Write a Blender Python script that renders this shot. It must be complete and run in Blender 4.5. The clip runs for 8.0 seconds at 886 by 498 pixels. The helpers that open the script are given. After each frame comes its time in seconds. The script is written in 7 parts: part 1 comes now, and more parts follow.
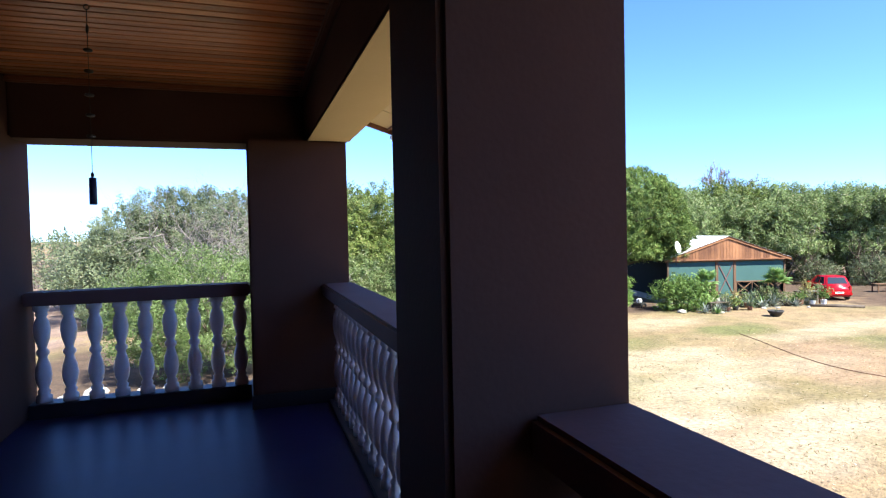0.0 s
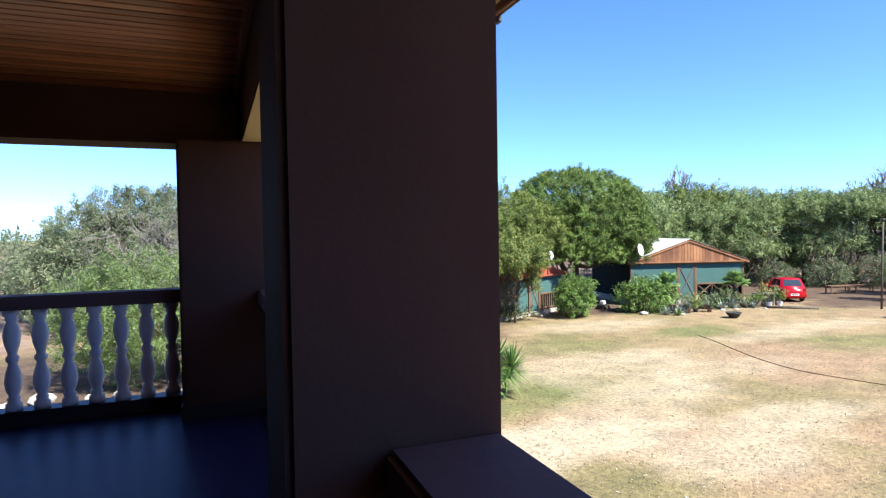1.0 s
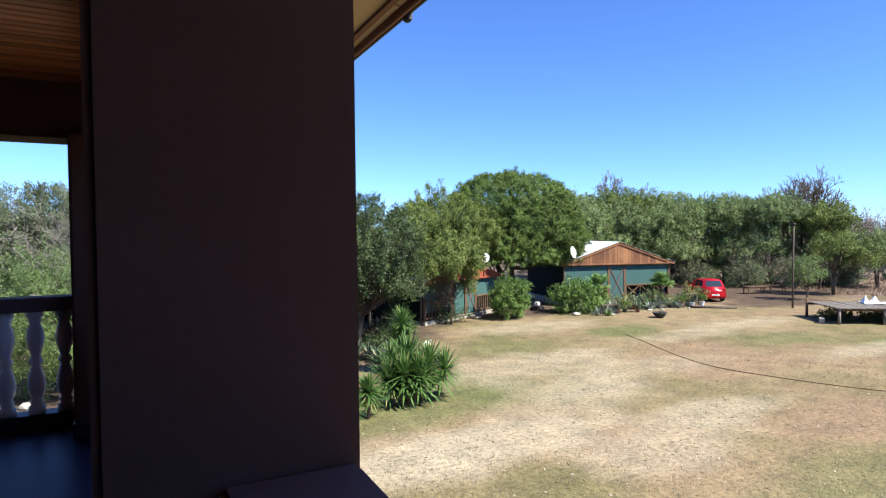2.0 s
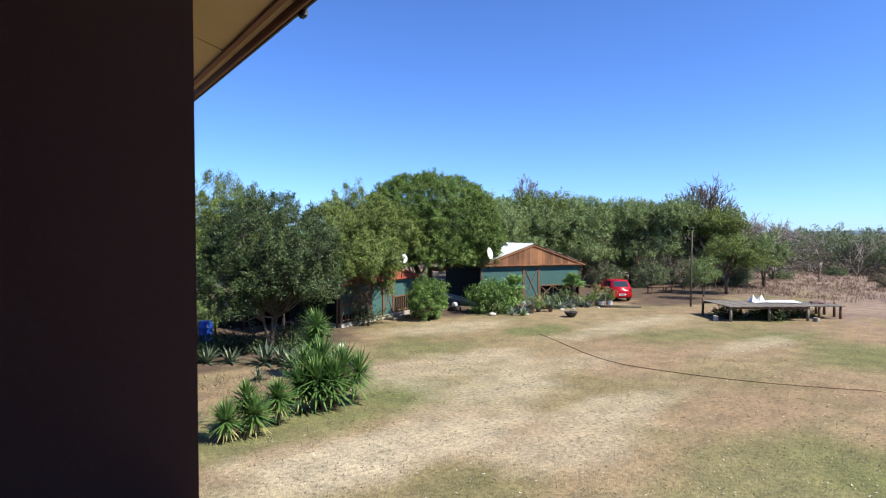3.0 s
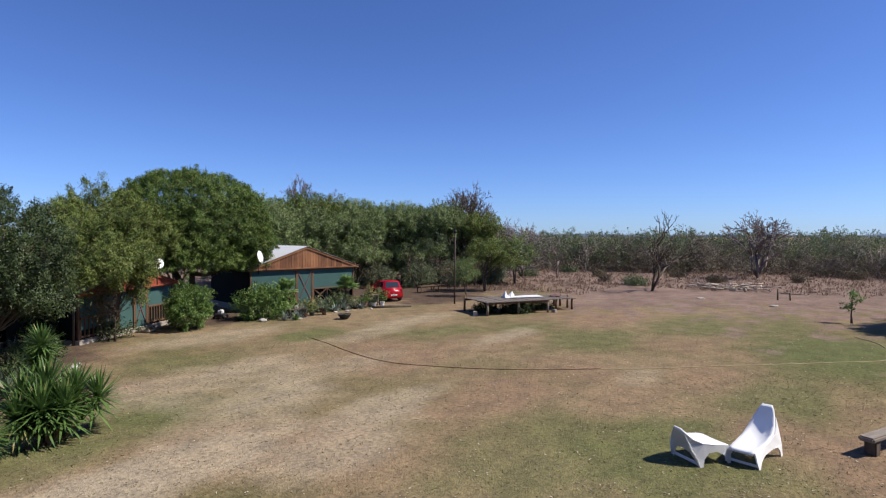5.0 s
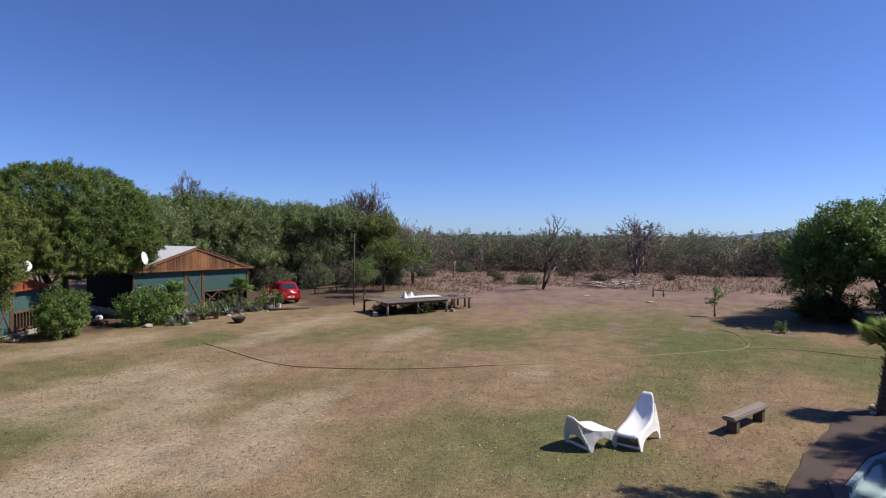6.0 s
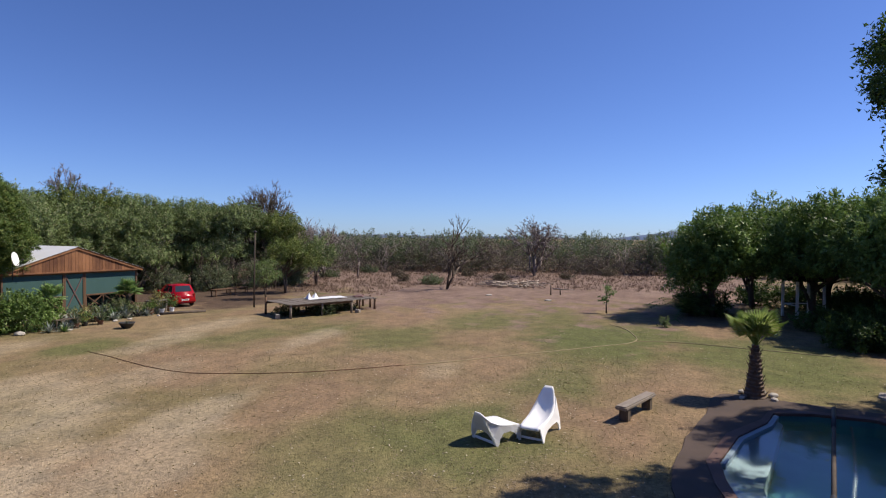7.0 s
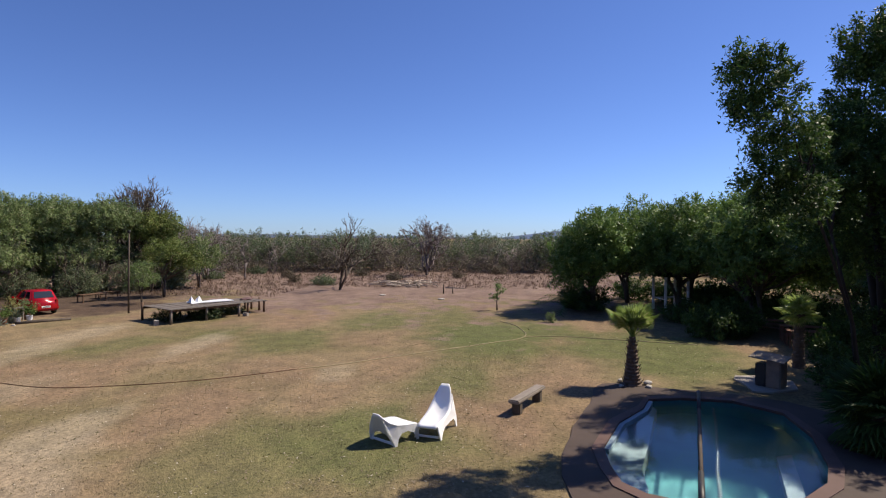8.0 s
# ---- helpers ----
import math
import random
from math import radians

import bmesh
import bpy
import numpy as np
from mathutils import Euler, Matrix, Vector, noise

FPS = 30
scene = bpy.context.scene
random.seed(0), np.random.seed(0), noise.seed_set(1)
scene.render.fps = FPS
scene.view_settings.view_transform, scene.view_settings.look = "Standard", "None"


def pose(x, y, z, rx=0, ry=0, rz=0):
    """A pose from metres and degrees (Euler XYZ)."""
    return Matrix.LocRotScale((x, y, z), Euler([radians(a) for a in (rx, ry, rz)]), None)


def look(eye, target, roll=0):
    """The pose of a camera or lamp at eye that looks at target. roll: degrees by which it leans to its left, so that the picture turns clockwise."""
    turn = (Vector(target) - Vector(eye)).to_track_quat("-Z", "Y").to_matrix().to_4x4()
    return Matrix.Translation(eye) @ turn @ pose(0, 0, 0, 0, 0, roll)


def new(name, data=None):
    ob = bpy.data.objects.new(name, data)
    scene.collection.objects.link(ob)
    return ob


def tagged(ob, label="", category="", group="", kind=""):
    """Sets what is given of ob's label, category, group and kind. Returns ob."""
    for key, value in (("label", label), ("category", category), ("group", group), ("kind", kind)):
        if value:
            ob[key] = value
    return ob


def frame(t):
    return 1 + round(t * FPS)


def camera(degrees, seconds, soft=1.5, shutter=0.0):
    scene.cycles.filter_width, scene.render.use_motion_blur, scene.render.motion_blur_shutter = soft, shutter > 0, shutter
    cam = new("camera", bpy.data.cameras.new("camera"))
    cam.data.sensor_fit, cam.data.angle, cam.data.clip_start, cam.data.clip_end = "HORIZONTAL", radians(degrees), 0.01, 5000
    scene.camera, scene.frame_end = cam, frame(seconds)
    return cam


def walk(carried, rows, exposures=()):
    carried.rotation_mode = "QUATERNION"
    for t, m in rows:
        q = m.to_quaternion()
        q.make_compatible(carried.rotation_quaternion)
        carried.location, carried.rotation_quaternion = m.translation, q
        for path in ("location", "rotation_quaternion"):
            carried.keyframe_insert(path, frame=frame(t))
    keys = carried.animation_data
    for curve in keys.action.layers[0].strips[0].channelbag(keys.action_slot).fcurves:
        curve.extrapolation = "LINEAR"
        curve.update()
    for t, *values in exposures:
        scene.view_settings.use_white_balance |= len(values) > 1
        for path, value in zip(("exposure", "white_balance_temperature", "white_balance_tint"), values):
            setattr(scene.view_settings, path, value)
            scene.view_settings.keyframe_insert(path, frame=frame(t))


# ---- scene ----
cam = camera(74.2, 8.0, soft=1.2)
PATH = [
    (0, (2.107, 1.529, 4.623), (2.738, 3.426, 4.568), -1.2),
    (0.5, (2.26, 1.554, 4.642), (2.925, 3.439, 4.587), -1.0),
    (1, (2.4, 1.557, 4.652), (3.126, 3.42, 4.599), -0.9),
    (1.5, (2.518, 1.589, 4.662), (3.331, 3.415, 4.611), -0.8),
    (3, (2.768, 1.584, 4.698), (3.913, 3.223, 4.647), -0.1),
    (3.5, (2.826, 1.555, 4.722), (4.105, 3.092, 4.672), 0.1),
    (4, (2.895, 1.566, 4.689), (4.317, 2.972, 4.644), -0.0),
    (4.5, (3.060, 1.542, 4.724), (4.615, 2.799, 4.679), 0.0),
    (5, (2.988, 1.528, 4.717), (4.656, 2.630, 4.673), 0.0),
    (6.5, (2.564, 1.669, 4.783), (4.459, 2.307, 4.741), 0.4),
    (7, (2.528, 1.716, 4.781), (4.469, 2.196, 4.741), 0.5),
    (7.5, (2.516, 1.782, 4.793), (4.493, 2.083, 4.753), 0.4),
    (8, (2.522, 1.839, 4.803), (4.518, 1.956, 4.764), 0.4),
]
walk(cam, [(t, look(eye, target, roll)) for t, eye, target, roll in PATH],
     [(0, 1.98, 6200, 6), (1.0, 1.72, 6200, 6), (1.7, 1.38, 6250, 5), (2.8, 1.08, 6300, 4), (4.0, 0.66, 6400, 8), (5.0, 0.32, 6500, 12), (6.5, 0.23, 6700, 14), (8.0, 0.34, 6980, 13)])

# world, sun, exposure -------------------------------------------------
SUN_EL, SUN_X, SUN_Y = 48.0, 0.47, -0.883
world = bpy.data.worlds.new("sky_world")
scene.world = world
world.use_nodes = True
wn = world.node_tree
sky = wn.nodes.new("ShaderNodeTexSky")
sky.sky_type, sky.sun_disc = "NISHITA", False
sky.sun_elevation = radians(SUN_EL)
sky.sun_rotation = math.atan2(SUN_X, SUN_Y)
sky.air_density, sky.dust_density, sky.ozone_density = 0.75, 0.2, 1.2
wn.nodes["Background"].inputs["Strength"].default_value = 0.088
clear = wn.nodes.new("ShaderNodeMix")
clear.data_type, clear.blend_type = "RGBA", "MULTIPLY"
clear.inputs["Factor"].default_value, clear.inputs["B"].default_value = 1.0, (0.57, 0.79, 1.30, 1)
wn.links.new(sky.outputs["Color"], clear.inputs["A"])
wn.links.new(clear.outputs["Result"], wn.nodes["Background"].inputs["Color"])
sun_data = bpy.data.lights.new("sun", "SUN")
sun_data.energy, sun_data.angle, sun_data.color = 5.0, radians(0.55), (1.0, 0.94, 0.83)
sun = new("sun", sun_data)
sun.matrix_world = look((SUN_X * 40, SUN_Y * 40, math.tan(radians(SUN_EL)) * 40), (0, 0, 0))


# mesh helpers -----------------------------------------------------------
def mesh_of(name, verts, faces, mat=None, smooth=False):
    me = bpy.data.meshes.new(name)
    me.from_pydata([tuple(v) for v in verts], [], [tuple(f) for f in faces])
    if mat:
        me.materials.append(mat)
    if smooth:
        me.polygons.foreach_set("use_smooth", [True] * len(me.polygons))
    me.update()
    return me


def quads_mesh(name, verts, mat):
    """A mesh of loose quads: verts is an (n, 4, 3) array."""
    n = len(verts)
    me = bpy.data.meshes.new(name)
    me.vertices.add(4 * n)
    me.vertices.foreach_set("co", np.ascontiguousarray(verts, dtype=np.float32).ravel())
    me.loops.add(4 * n)
    me.loops.foreach_set("vertex_index", np.arange(4 * n, dtype=np.int32))
    me.polygons.add(n)
    me.polygons.foreach_set("loop_start", np.arange(0, 4 * n, 4, dtype=np.int32))
    me.materials.append(mat)
    me.update(calc_edges=True)
    return me


def leaf_mesh(name, verts, mat):
    """A mesh of loose triangles: verts is an (n, 3, 3) array."""
    n = len(verts)
    me = bpy.data.meshes.new(name)
    me.vertices.add(3 * n)
    me.vertices.foreach_set("co", np.ascontiguousarray(verts, dtype=np.float32).ravel())
    me.loops.add(3 * n)
    me.loops.foreach_set("vertex_index", np.arange(3 * n, dtype=np.int32))
    me.polygons.add(n)
    me.polygons.foreach_set("loop_start", np.arange(0, 3 * n, 3, dtype=np.int32))
    me.materials.append(mat)
    me.update(calc_edges=True)
    return me


def part(name, data, parent, label="", mat=None, m=None):
    """Links a mesh or a bmesh as one object under a thing or part."""
    if isinstance(data, bmesh.types.BMesh):
        me = bpy.data.meshes.new(name)
        data.to_mesh(me)
        data.free()
        if mat:
            me.materials.append(mat)
        data = me
    ob = new(name, data)
    ob.parent = parent
    if m is not None:
        ob.matrix_basis = m
    return tagged(ob, label)


def thing(name, label, category, m=None, group="", kind=""):
    ob = new(name)
    ob.empty_display_size = 0.2
    if m is not None:
        ob.matrix_basis = m
    return tagged(ob, label, category, group, kind)


def box_bm(x0, x1, y0, y1, z0, z1, bevel=0.0, bm=None):
    own = bm is None
    bm = bm or bmesh.new()
    got = bmesh.ops.create_cube(bm, size=1.0, matrix=Matrix.LocRotScale(
        ((x0 + x1) / 2, (y0 + y1) / 2, (z0 + z1) / 2), None, (abs(x1 - x0), abs(y1 - y0), abs(z1 - z0))))
    if bevel:
        edges = {e for v in got["verts"] for e in v.link_edges}
        bmesh.ops.bevel(bm, geom=list(edges), offset=bevel, segments=2 if own else 1, affect="EDGES")
    return bm


def box_mesh(name, size, mat, bevel=0.006):
    """A bevelled box centred on its own origin."""
    x, y, z = size
    bm = box_bm(-x / 2, x / 2, -y / 2, y / 2, -z / 2, z / 2, bevel)
    me = bpy.data.meshes.new(name)
    bm.to_mesh(me)
    bm.free()
    me.materials.append(mat)
    return me


def struct(name, x0, x1, y0, y1, z0, z1, mat, label, category, bevel=0.0):
    me = bpy.data.meshes.new(name)
    bm = box_bm(x0, x1, y0, y1, z0, z1, bevel)
    bm.to_mesh(me)
    bm.free()
    me.materials.append(mat)
    return tagged(new(name, me), label, category, kind="structure")


def tube_data(paths, sides=6):
    """Tapered tubes along paths of (point, radius): verts and faces."""
    verts, faces = [], []
    for path in paths:
        pts = [Vector(p) for p, _ in path]
        first = len(verts)
        for k, (p, r) in enumerate(path):
            d = (pts[min(k + 1, len(pts) - 1)] - pts[max(k - 1, 0)]).normalized()
            a = d.orthogonal().normalized() if abs(d.z) > 0.9 else d.cross(Vector((0, 0, 1))).normalized()
            b = d.cross(a)
            for s in range(sides):
                t = 2 * math.pi * s / sides
                verts.append(pts[k] + (a * math.cos(t) + b * math.sin(t)) * r)
        for k in range(len(path) - 1):
            for s in range(sides):
                i, j = first + k * sides + s, first + k * sides + (s + 1) % sides
                faces.append((i, j, j + sides, i + sides))
        faces.append(tuple(first + s for s in reversed(range(sides))))
        faces.append(tuple(first + (len(path) - 1) * sides + s for s in range(sides)))
    return verts, faces


def tube_mesh(name, paths, mat, sides=6):
    v, f = tube_data(paths, sides)
    return mesh_of(name, v, f, mat, True)


def lathe_mesh(name, profile, mat, sides=14, smooth=True):
    verts, faces = [], []
    for r, z in profile:
        for s in range(sides):
            t = 2 * math.pi * s / sides
            verts.append((r * math.cos(t), r * math.sin(t), z))
    for k in range(len(profile) - 1):
        for s in range(sides):
            i, j = k * sides + s, k * sides + (s + 1) % sides
            faces.append((i, j, j + sides, i + sides))
    faces.append(tuple(reversed(range(sides))))
    faces.append(tuple((len(profile) - 1) * sides + s for s in range(sides)))
    return mesh_of(name, verts, faces, mat, smooth)


# materials -----------------------------------------------------------
def surface(name, c1, c2, scale=3.0, rough=0.7, bump=0.2, fine=40.0, metal=0.0, stretch=(1, 1, 1), spec=0.4, per_object=0.0, dist=0.01, islands=False):
    """Two colours mixed by large and fine noise, with a fine relief."""
    m = bpy.data.materials.new(name)
    m.use_nodes = True
    nt = m.node_tree
    N, L = nt.nodes, nt.links
    b = N["Principled BSDF"]
    b.inputs["Roughness"].default_value, b.inputs["Metallic"].default_value = rough, metal
    b.inputs["Specular IOR Level"].default_value = spec
    tc, mp = N.new("ShaderNodeTexCoord"), N.new("ShaderNodeMapping")
    mp.inputs["Scale"].default_value = stretch
    L.new(tc.outputs["Object"], mp.inputs["Vector"])
    n1, n2 = N.new("ShaderNodeTexNoise"), N.new("ShaderNodeTexNoise")
    n1.inputs["Scale"].default_value, n1.inputs["Detail"].default_value = scale, 6
    n2.inputs["Scale"].default_value, n2.inputs["Detail"].default_value = fine, 4
    for n in (n1, n2):
        L.new(mp.outputs["Vector"], n.inputs["Vector"])
    add = N.new("ShaderNodeMath")
    add.operation = "MULTIPLY_ADD"
    add.inputs[1].default_value = 0.45
    L.new(n2.outputs["Fac"], add.inputs[0])
    sub = N.new("ShaderNodeMath")
    sub.operation = "MULTIPLY_ADD"
    sub.inputs[1].default_value, sub.inputs[2].default_value = 1.5, -0.45
    L.new(n1.outputs["Fac"], sub.inputs[0])
    L.new(sub.outputs[0], add.inputs[2])
    fac = add.outputs[0]
    if per_object:
        oi = N.new("ShaderNodeNewGeometry" if islands else "ShaderNodeObjectInfo")
        more = N.new("ShaderNodeMath")
        more.operation = "MULTIPLY_ADD"
        more.inputs[1].default_value = per_object
        L.new(oi.outputs["Random Per Island" if islands else "Random"], more.inputs[0])
        L.new(fac, more.inputs[2])
        shift = N.new("ShaderNodeMath")
        shift.operation = "SUBTRACT"
        shift.inputs[1].default_value = per_object / 2
        L.new(more.outputs[0], shift.inputs[0])
        fac = shift.outputs[0]
    mix = N.new("ShaderNodeMix")
    mix.data_type = "RGBA"
    mix.inputs["A"].default_value, mix.inputs["B"].default_value = (*c1, 1), (*c2, 1)
    mix.clamp_factor = True
    L.new(fac, mix.inputs["Factor"])
    L.new(mix.outputs["Result"], b.inputs["Base Color"])
    if bump:
        bp = N.new("ShaderNodeBump")
        bp.inputs["Strength"].default_value, bp.inputs["Distance"].default_value = bump, dist
        L.new(fac, bp.inputs["Height"])
        L.new(bp.outputs["Normal"], b.inputs["Normal"])
    return m


def foliage(name, dark, light, odd, patch=0.6, gloss=0.45, through_leaf=0.3, odd_share=0.12):
    """Leaves: colour varies leaf by leaf and in large patches; some light passes through."""
    m = bpy.data.materials.new(name)
    m.use_nodes = True
    nt = m.node_tree
    N, L = nt.nodes, nt.links
    b, out = N["Principled BSDF"], N["Material Output"]
    b.inputs["Roughness"].default_value = gloss
    b.inputs["Specular IOR Level"].default_value = 0.18
    geo, tc, noi = N.new("ShaderNodeNewGeometry"), N.new("ShaderNodeTexCoord"), N.new("ShaderNodeTexNoise")
    noi.inputs["Scale"].default_value, noi.inputs["Detail"].default_value = patch, 2
    L.new(tc.outputs["Object"], noi.inputs["Vector"])
    add = N.new("ShaderNodeMath")
    add.operation = "MULTIPLY_ADD"
    add.inputs[1].default_value = 0.36
    L.new(geo.outputs["Random Per Island"], add.inputs[0])
    sub = N.new("ShaderNodeMath")
    sub.operation = "MULTIPLY_ADD"
    sub.inputs[1].default_value, sub.inputs[2].default_value = 1.5, -0.40
    L.new(noi.outputs["Fac"], sub.inputs[0])
    L.new(sub.outputs[0], add.inputs[2])
    mix = N.new("ShaderNodeMix")
    mix.data_type, mix.clamp_factor = "RGBA", True
    mix.inputs["A"].default_value, mix.inputs["B"].default_value = (*dark, 1), (*light, 1)
    L.new(add.outputs[0], mix.inputs["Factor"])
    gt = N.new("ShaderNodeMath")
    gt.operation = "GREATER_THAN"
    gt.inputs[1].default_value = 1.0 - odd_share
    L.new(geo.outputs["Random Per Island"], gt.inputs[0])
    mix2 = N.new("ShaderNodeMix")
    mix2.data_type = "RGBA"
    mix2.inputs["B"].default_value = (*odd, 1)
    L.new(gt.outputs[0], mix2.inputs["Factor"])
    L.new(mix.outputs["Result"], mix2.inputs["A"])
    L.new(mix2.outputs["Result"], b.inputs["Base Color"])
    tr, ms = N.new("ShaderNodeBsdfTranslucent"), N.new("ShaderNodeMixShader")
    L.new(mix2.outputs["Result"], tr.inputs["Color"])
    ms.inputs["Fac"].default_value = through_leaf
    L.new(b.outputs["BSDF"], ms.inputs[1])
    L.new(tr.outputs["BSDF"], ms.inputs[2])
    L.new(ms.outputs["Shader"], out.inputs["Surface"])
    return m


def lawn_material():
    """Dry lawn: worn tan, green and bare pinkish patches, with fine blades of colour; dry brown field far out."""
    m = bpy.data.materials.new("dry_lawn")
    m.use_nodes = True
    nt = m.node_tree
    N, L = nt.nodes, nt.links
    b = N["Principled BSDF"]
    b.inputs["Roughness"].default_value, b.inputs["Specular IOR Level"].default_value = 0.95, 0.1
    tc = N.new("ShaderNodeTexCoord")

    def noise_fac(scale, detail, lo, hi, stretch=(1, 1, 1), off=0.0):
        mp, n, r = N.new("ShaderNodeMapping"), N.new("ShaderNodeTexNoise"), N.new("ShaderNodeMapRange")
        mp.inputs["Scale"].default_value, mp.inputs["Location"].default_value = stretch, (off, off * 0.7, 0)
        n.inputs["Scale"].default_value, n.inputs["Detail"].default_value = scale, detail
        r.inputs["From Min"].default_value, r.inputs["From Max"].default_value = lo, hi
        L.new(tc.outputs["Object"], mp.inputs["Vector"])
        L.new(mp.outputs["Vector"], n.inputs["Vector"])
        L.new(n.outputs["Fac"], r.inputs["Value"])
        return r.outputs["Result"]

    def mixed(fac, a, bcol):
        mx = N.new("ShaderNodeMix")
        mx.data_type, mx.clamp_factor = "RGBA", True
        L.new(fac, mx.inputs["Factor"])
        for slot, c in (("A", a), ("B", bcol)):
            if isinstance(c, tuple):
                mx.inputs[slot].default_value = (*c, 1)
            else:
                L.new(c, mx.inputs[slot])
        return mx.outputs["Result"]

    def mult(a, k):
        mu = N.new("ShaderNodeMath")
        mu.operation = "MULTIPLY"
        L.new(a, mu.inputs[0])
        if isinstance(k, float):
            mu.inputs[1].default_value = k
        else:
            L.new(k, mu.inputs[1])
        return mu.outputs[0]

    def spot(x, y, rx, ry, lo=0.55, hi=1.1):
        """1 inside an ellipse on the ground, 0 outside, with a ragged rim."""
        mp, ln, ad, r = N.new("ShaderNodeMapping"), N.new("ShaderNodeVectorMath"), N.new("ShaderNodeMath"), N.new("ShaderNodeMapRange")
        mp.vector_type = "TEXTURE"
        mp.inputs["Location"].default_value, mp.inputs["Scale"].default_value = (x, y, 0), (rx, ry, 1)
        ln.operation, ad.operation = "LENGTH", "ADD"
        L.new(tc.outputs["Object"], mp.inputs["Vector"])
        L.new(mp.outputs["Vector"], ln.inputs[0])
        L.new(ln.outputs["Value"], ad.inputs[0])
        L.new(ragged, ad.inputs[1])
        r.inputs["From Min"].default_value, r.inputs["From Max"].default_value = hi, lo
        L.new(ad.outputs[0], r.inputs["Value"])
        return r.outputs["Result"]

    ragged = noise_fac(0.5, 5, 0.2, 0.8, off=31)
    rag = N.new("ShaderNodeMath")
    rag.operation = "SUBTRACT"
    rag.inputs[1].default_value = 0.5
    L.new(ragged, rag.inputs[0])
    ragged = mult(rag.outputs[0], 0.8)
    tan_, green, bare = (0.225, 0.168, 0.098), (0.122, 0.112, 0.048), (0.226, 0.153, 0.098)
    col = mixed(noise_fac(0.16, 5, 0.45, 0.68, (1.0, 0.7, 1), 5.0), tan_, green)
    col = mixed(mult(noise_fac(0.22, 5, 0.50, 0.66, (0.7, 1.0, 1), 17.0), 0.8), col, bare)
    for x, y, rx, ry, k in LAWN_GREEN:
        col = mixed(mult(spot(x, y, rx, ry), k), col, (0.108, 0.120, 0.046))
    for x, y, rx, ry, k in LAWN_BARE:
        col = mixed(mult(spot(x, y, rx, ry), k), col, bare)
    for x, y, rx, ry, k in LAWN_PALE:
        col = mixed(mult(spot(x, y, rx, ry), k), col, (0.345, 0.283, 0.198))
    # the rough field past the lawn; leaf litter with the trees' shade painted in
    field = mixed(noise_fac(0.35, 7, 0.3, 0.7, off=3.0), (0.165, 0.112, 0.090), (0.245, 0.175, 0.140))
    for x, y, rx, ry in FIELD_SPOTS:
        col = mixed(spot(x, y, rx, ry, 0.85, 1.05), col, field)
    for x, y, rx, ry in LITTER_SHADE_SPOTS:
        col = mixed(spot(x, y, rx, ry, 0.7, 1.1), col, (0.092, 0.064, 0.047))
    # fine speckle: blades, fallen leaves, pebbles
    fine = mixed(noise_fac(9.0, 6, 0.30, 0.70, off=7.0), (0.60, 0.61, 0.62), (1.36, 1.34, 1.31))
    mu = N.new("ShaderNodeMix")
    mu.data_type, mu.blend_type = "RGBA", "MULTIPLY"
    mu.inputs["Factor"].default_value = 0.8
    L.new(col, mu.inputs["A"])
    L.new(fine, mu.inputs["B"])
    mid = mixed(noise_fac(1.3, 8, 0.3, 0.7, off=11.0), (0.72, 0.74, 0.76), (1.26, 1.24, 1.20))
    mu2 = N.new("ShaderNodeMix")
    mu2.data_type, mu2.blend_type = "RGBA", "MULTIPLY"
    mu2.inputs["Factor"].default_value = 0.8
    L.new(mu.outputs["Result"], mu2.inputs["A"])
    L.new(mid, mu2.inputs["B"])
    L.new(mu2.outputs["Result"], b.inputs["Base Color"])
    bp = N.new("ShaderNodeBump")
    bp.inputs["Strength"].default_value, bp.inputs["Distance"].default_value = 0.6, 0.04
    L.new(noise_fac(22.0, 5, 0.2, 0.8, off=9.0), bp.inputs["Height"])
    L.new(bp.outputs["Normal"], b.inputs["Normal"])
    return m


# x, y, half sizes and strength of the watered and of the worn patches
LAWN_GREEN = [(22.8, 22.4, 2.6, 1.6, 0.75), (27.0, 17.5, 3.6, 1.6, 0.5), (29.2, 10.6, 3.6, 2.4, 0.6), (32.0, 1.6, 4.5, 3.6, 0.95), (28.4, 1.0, 3.6, 2.4, 0.75), (28.5, -5.5, 6, 4.0, 0.9), (24.5, -6.5, 3.0, 2.6, 0.6),
              (12.5, 16.0, 2.8, 2.2, 0.45), (16.4, 4.2, 3.6, 2.2, 0.75), (14.6, 6.8, 3.4, 2.2, 0.55), (33.5, -1.5, 4, 2.4, 0.8), (36.0, 7.6, 6.0, 2.6, 0.65), 
              (11.0, 17.6, 2.4, 2.2, 0.55), (10.2, 15.9, 2.2, 1.4, 0.6), (8.0, 15.2, 2.2, 1.2, 0.55), (5.6, 15.4, 2.0, 1.8, 0.6), (15.2, 21.5, 3.2, 2.0, 0.5), (22.5, 2.6, 3.4, 1.8, 0.6), (40.0, 4.0, 7, 2.2, 0.6), (32.0, 14.5, 4, 1.2, 0.5)]
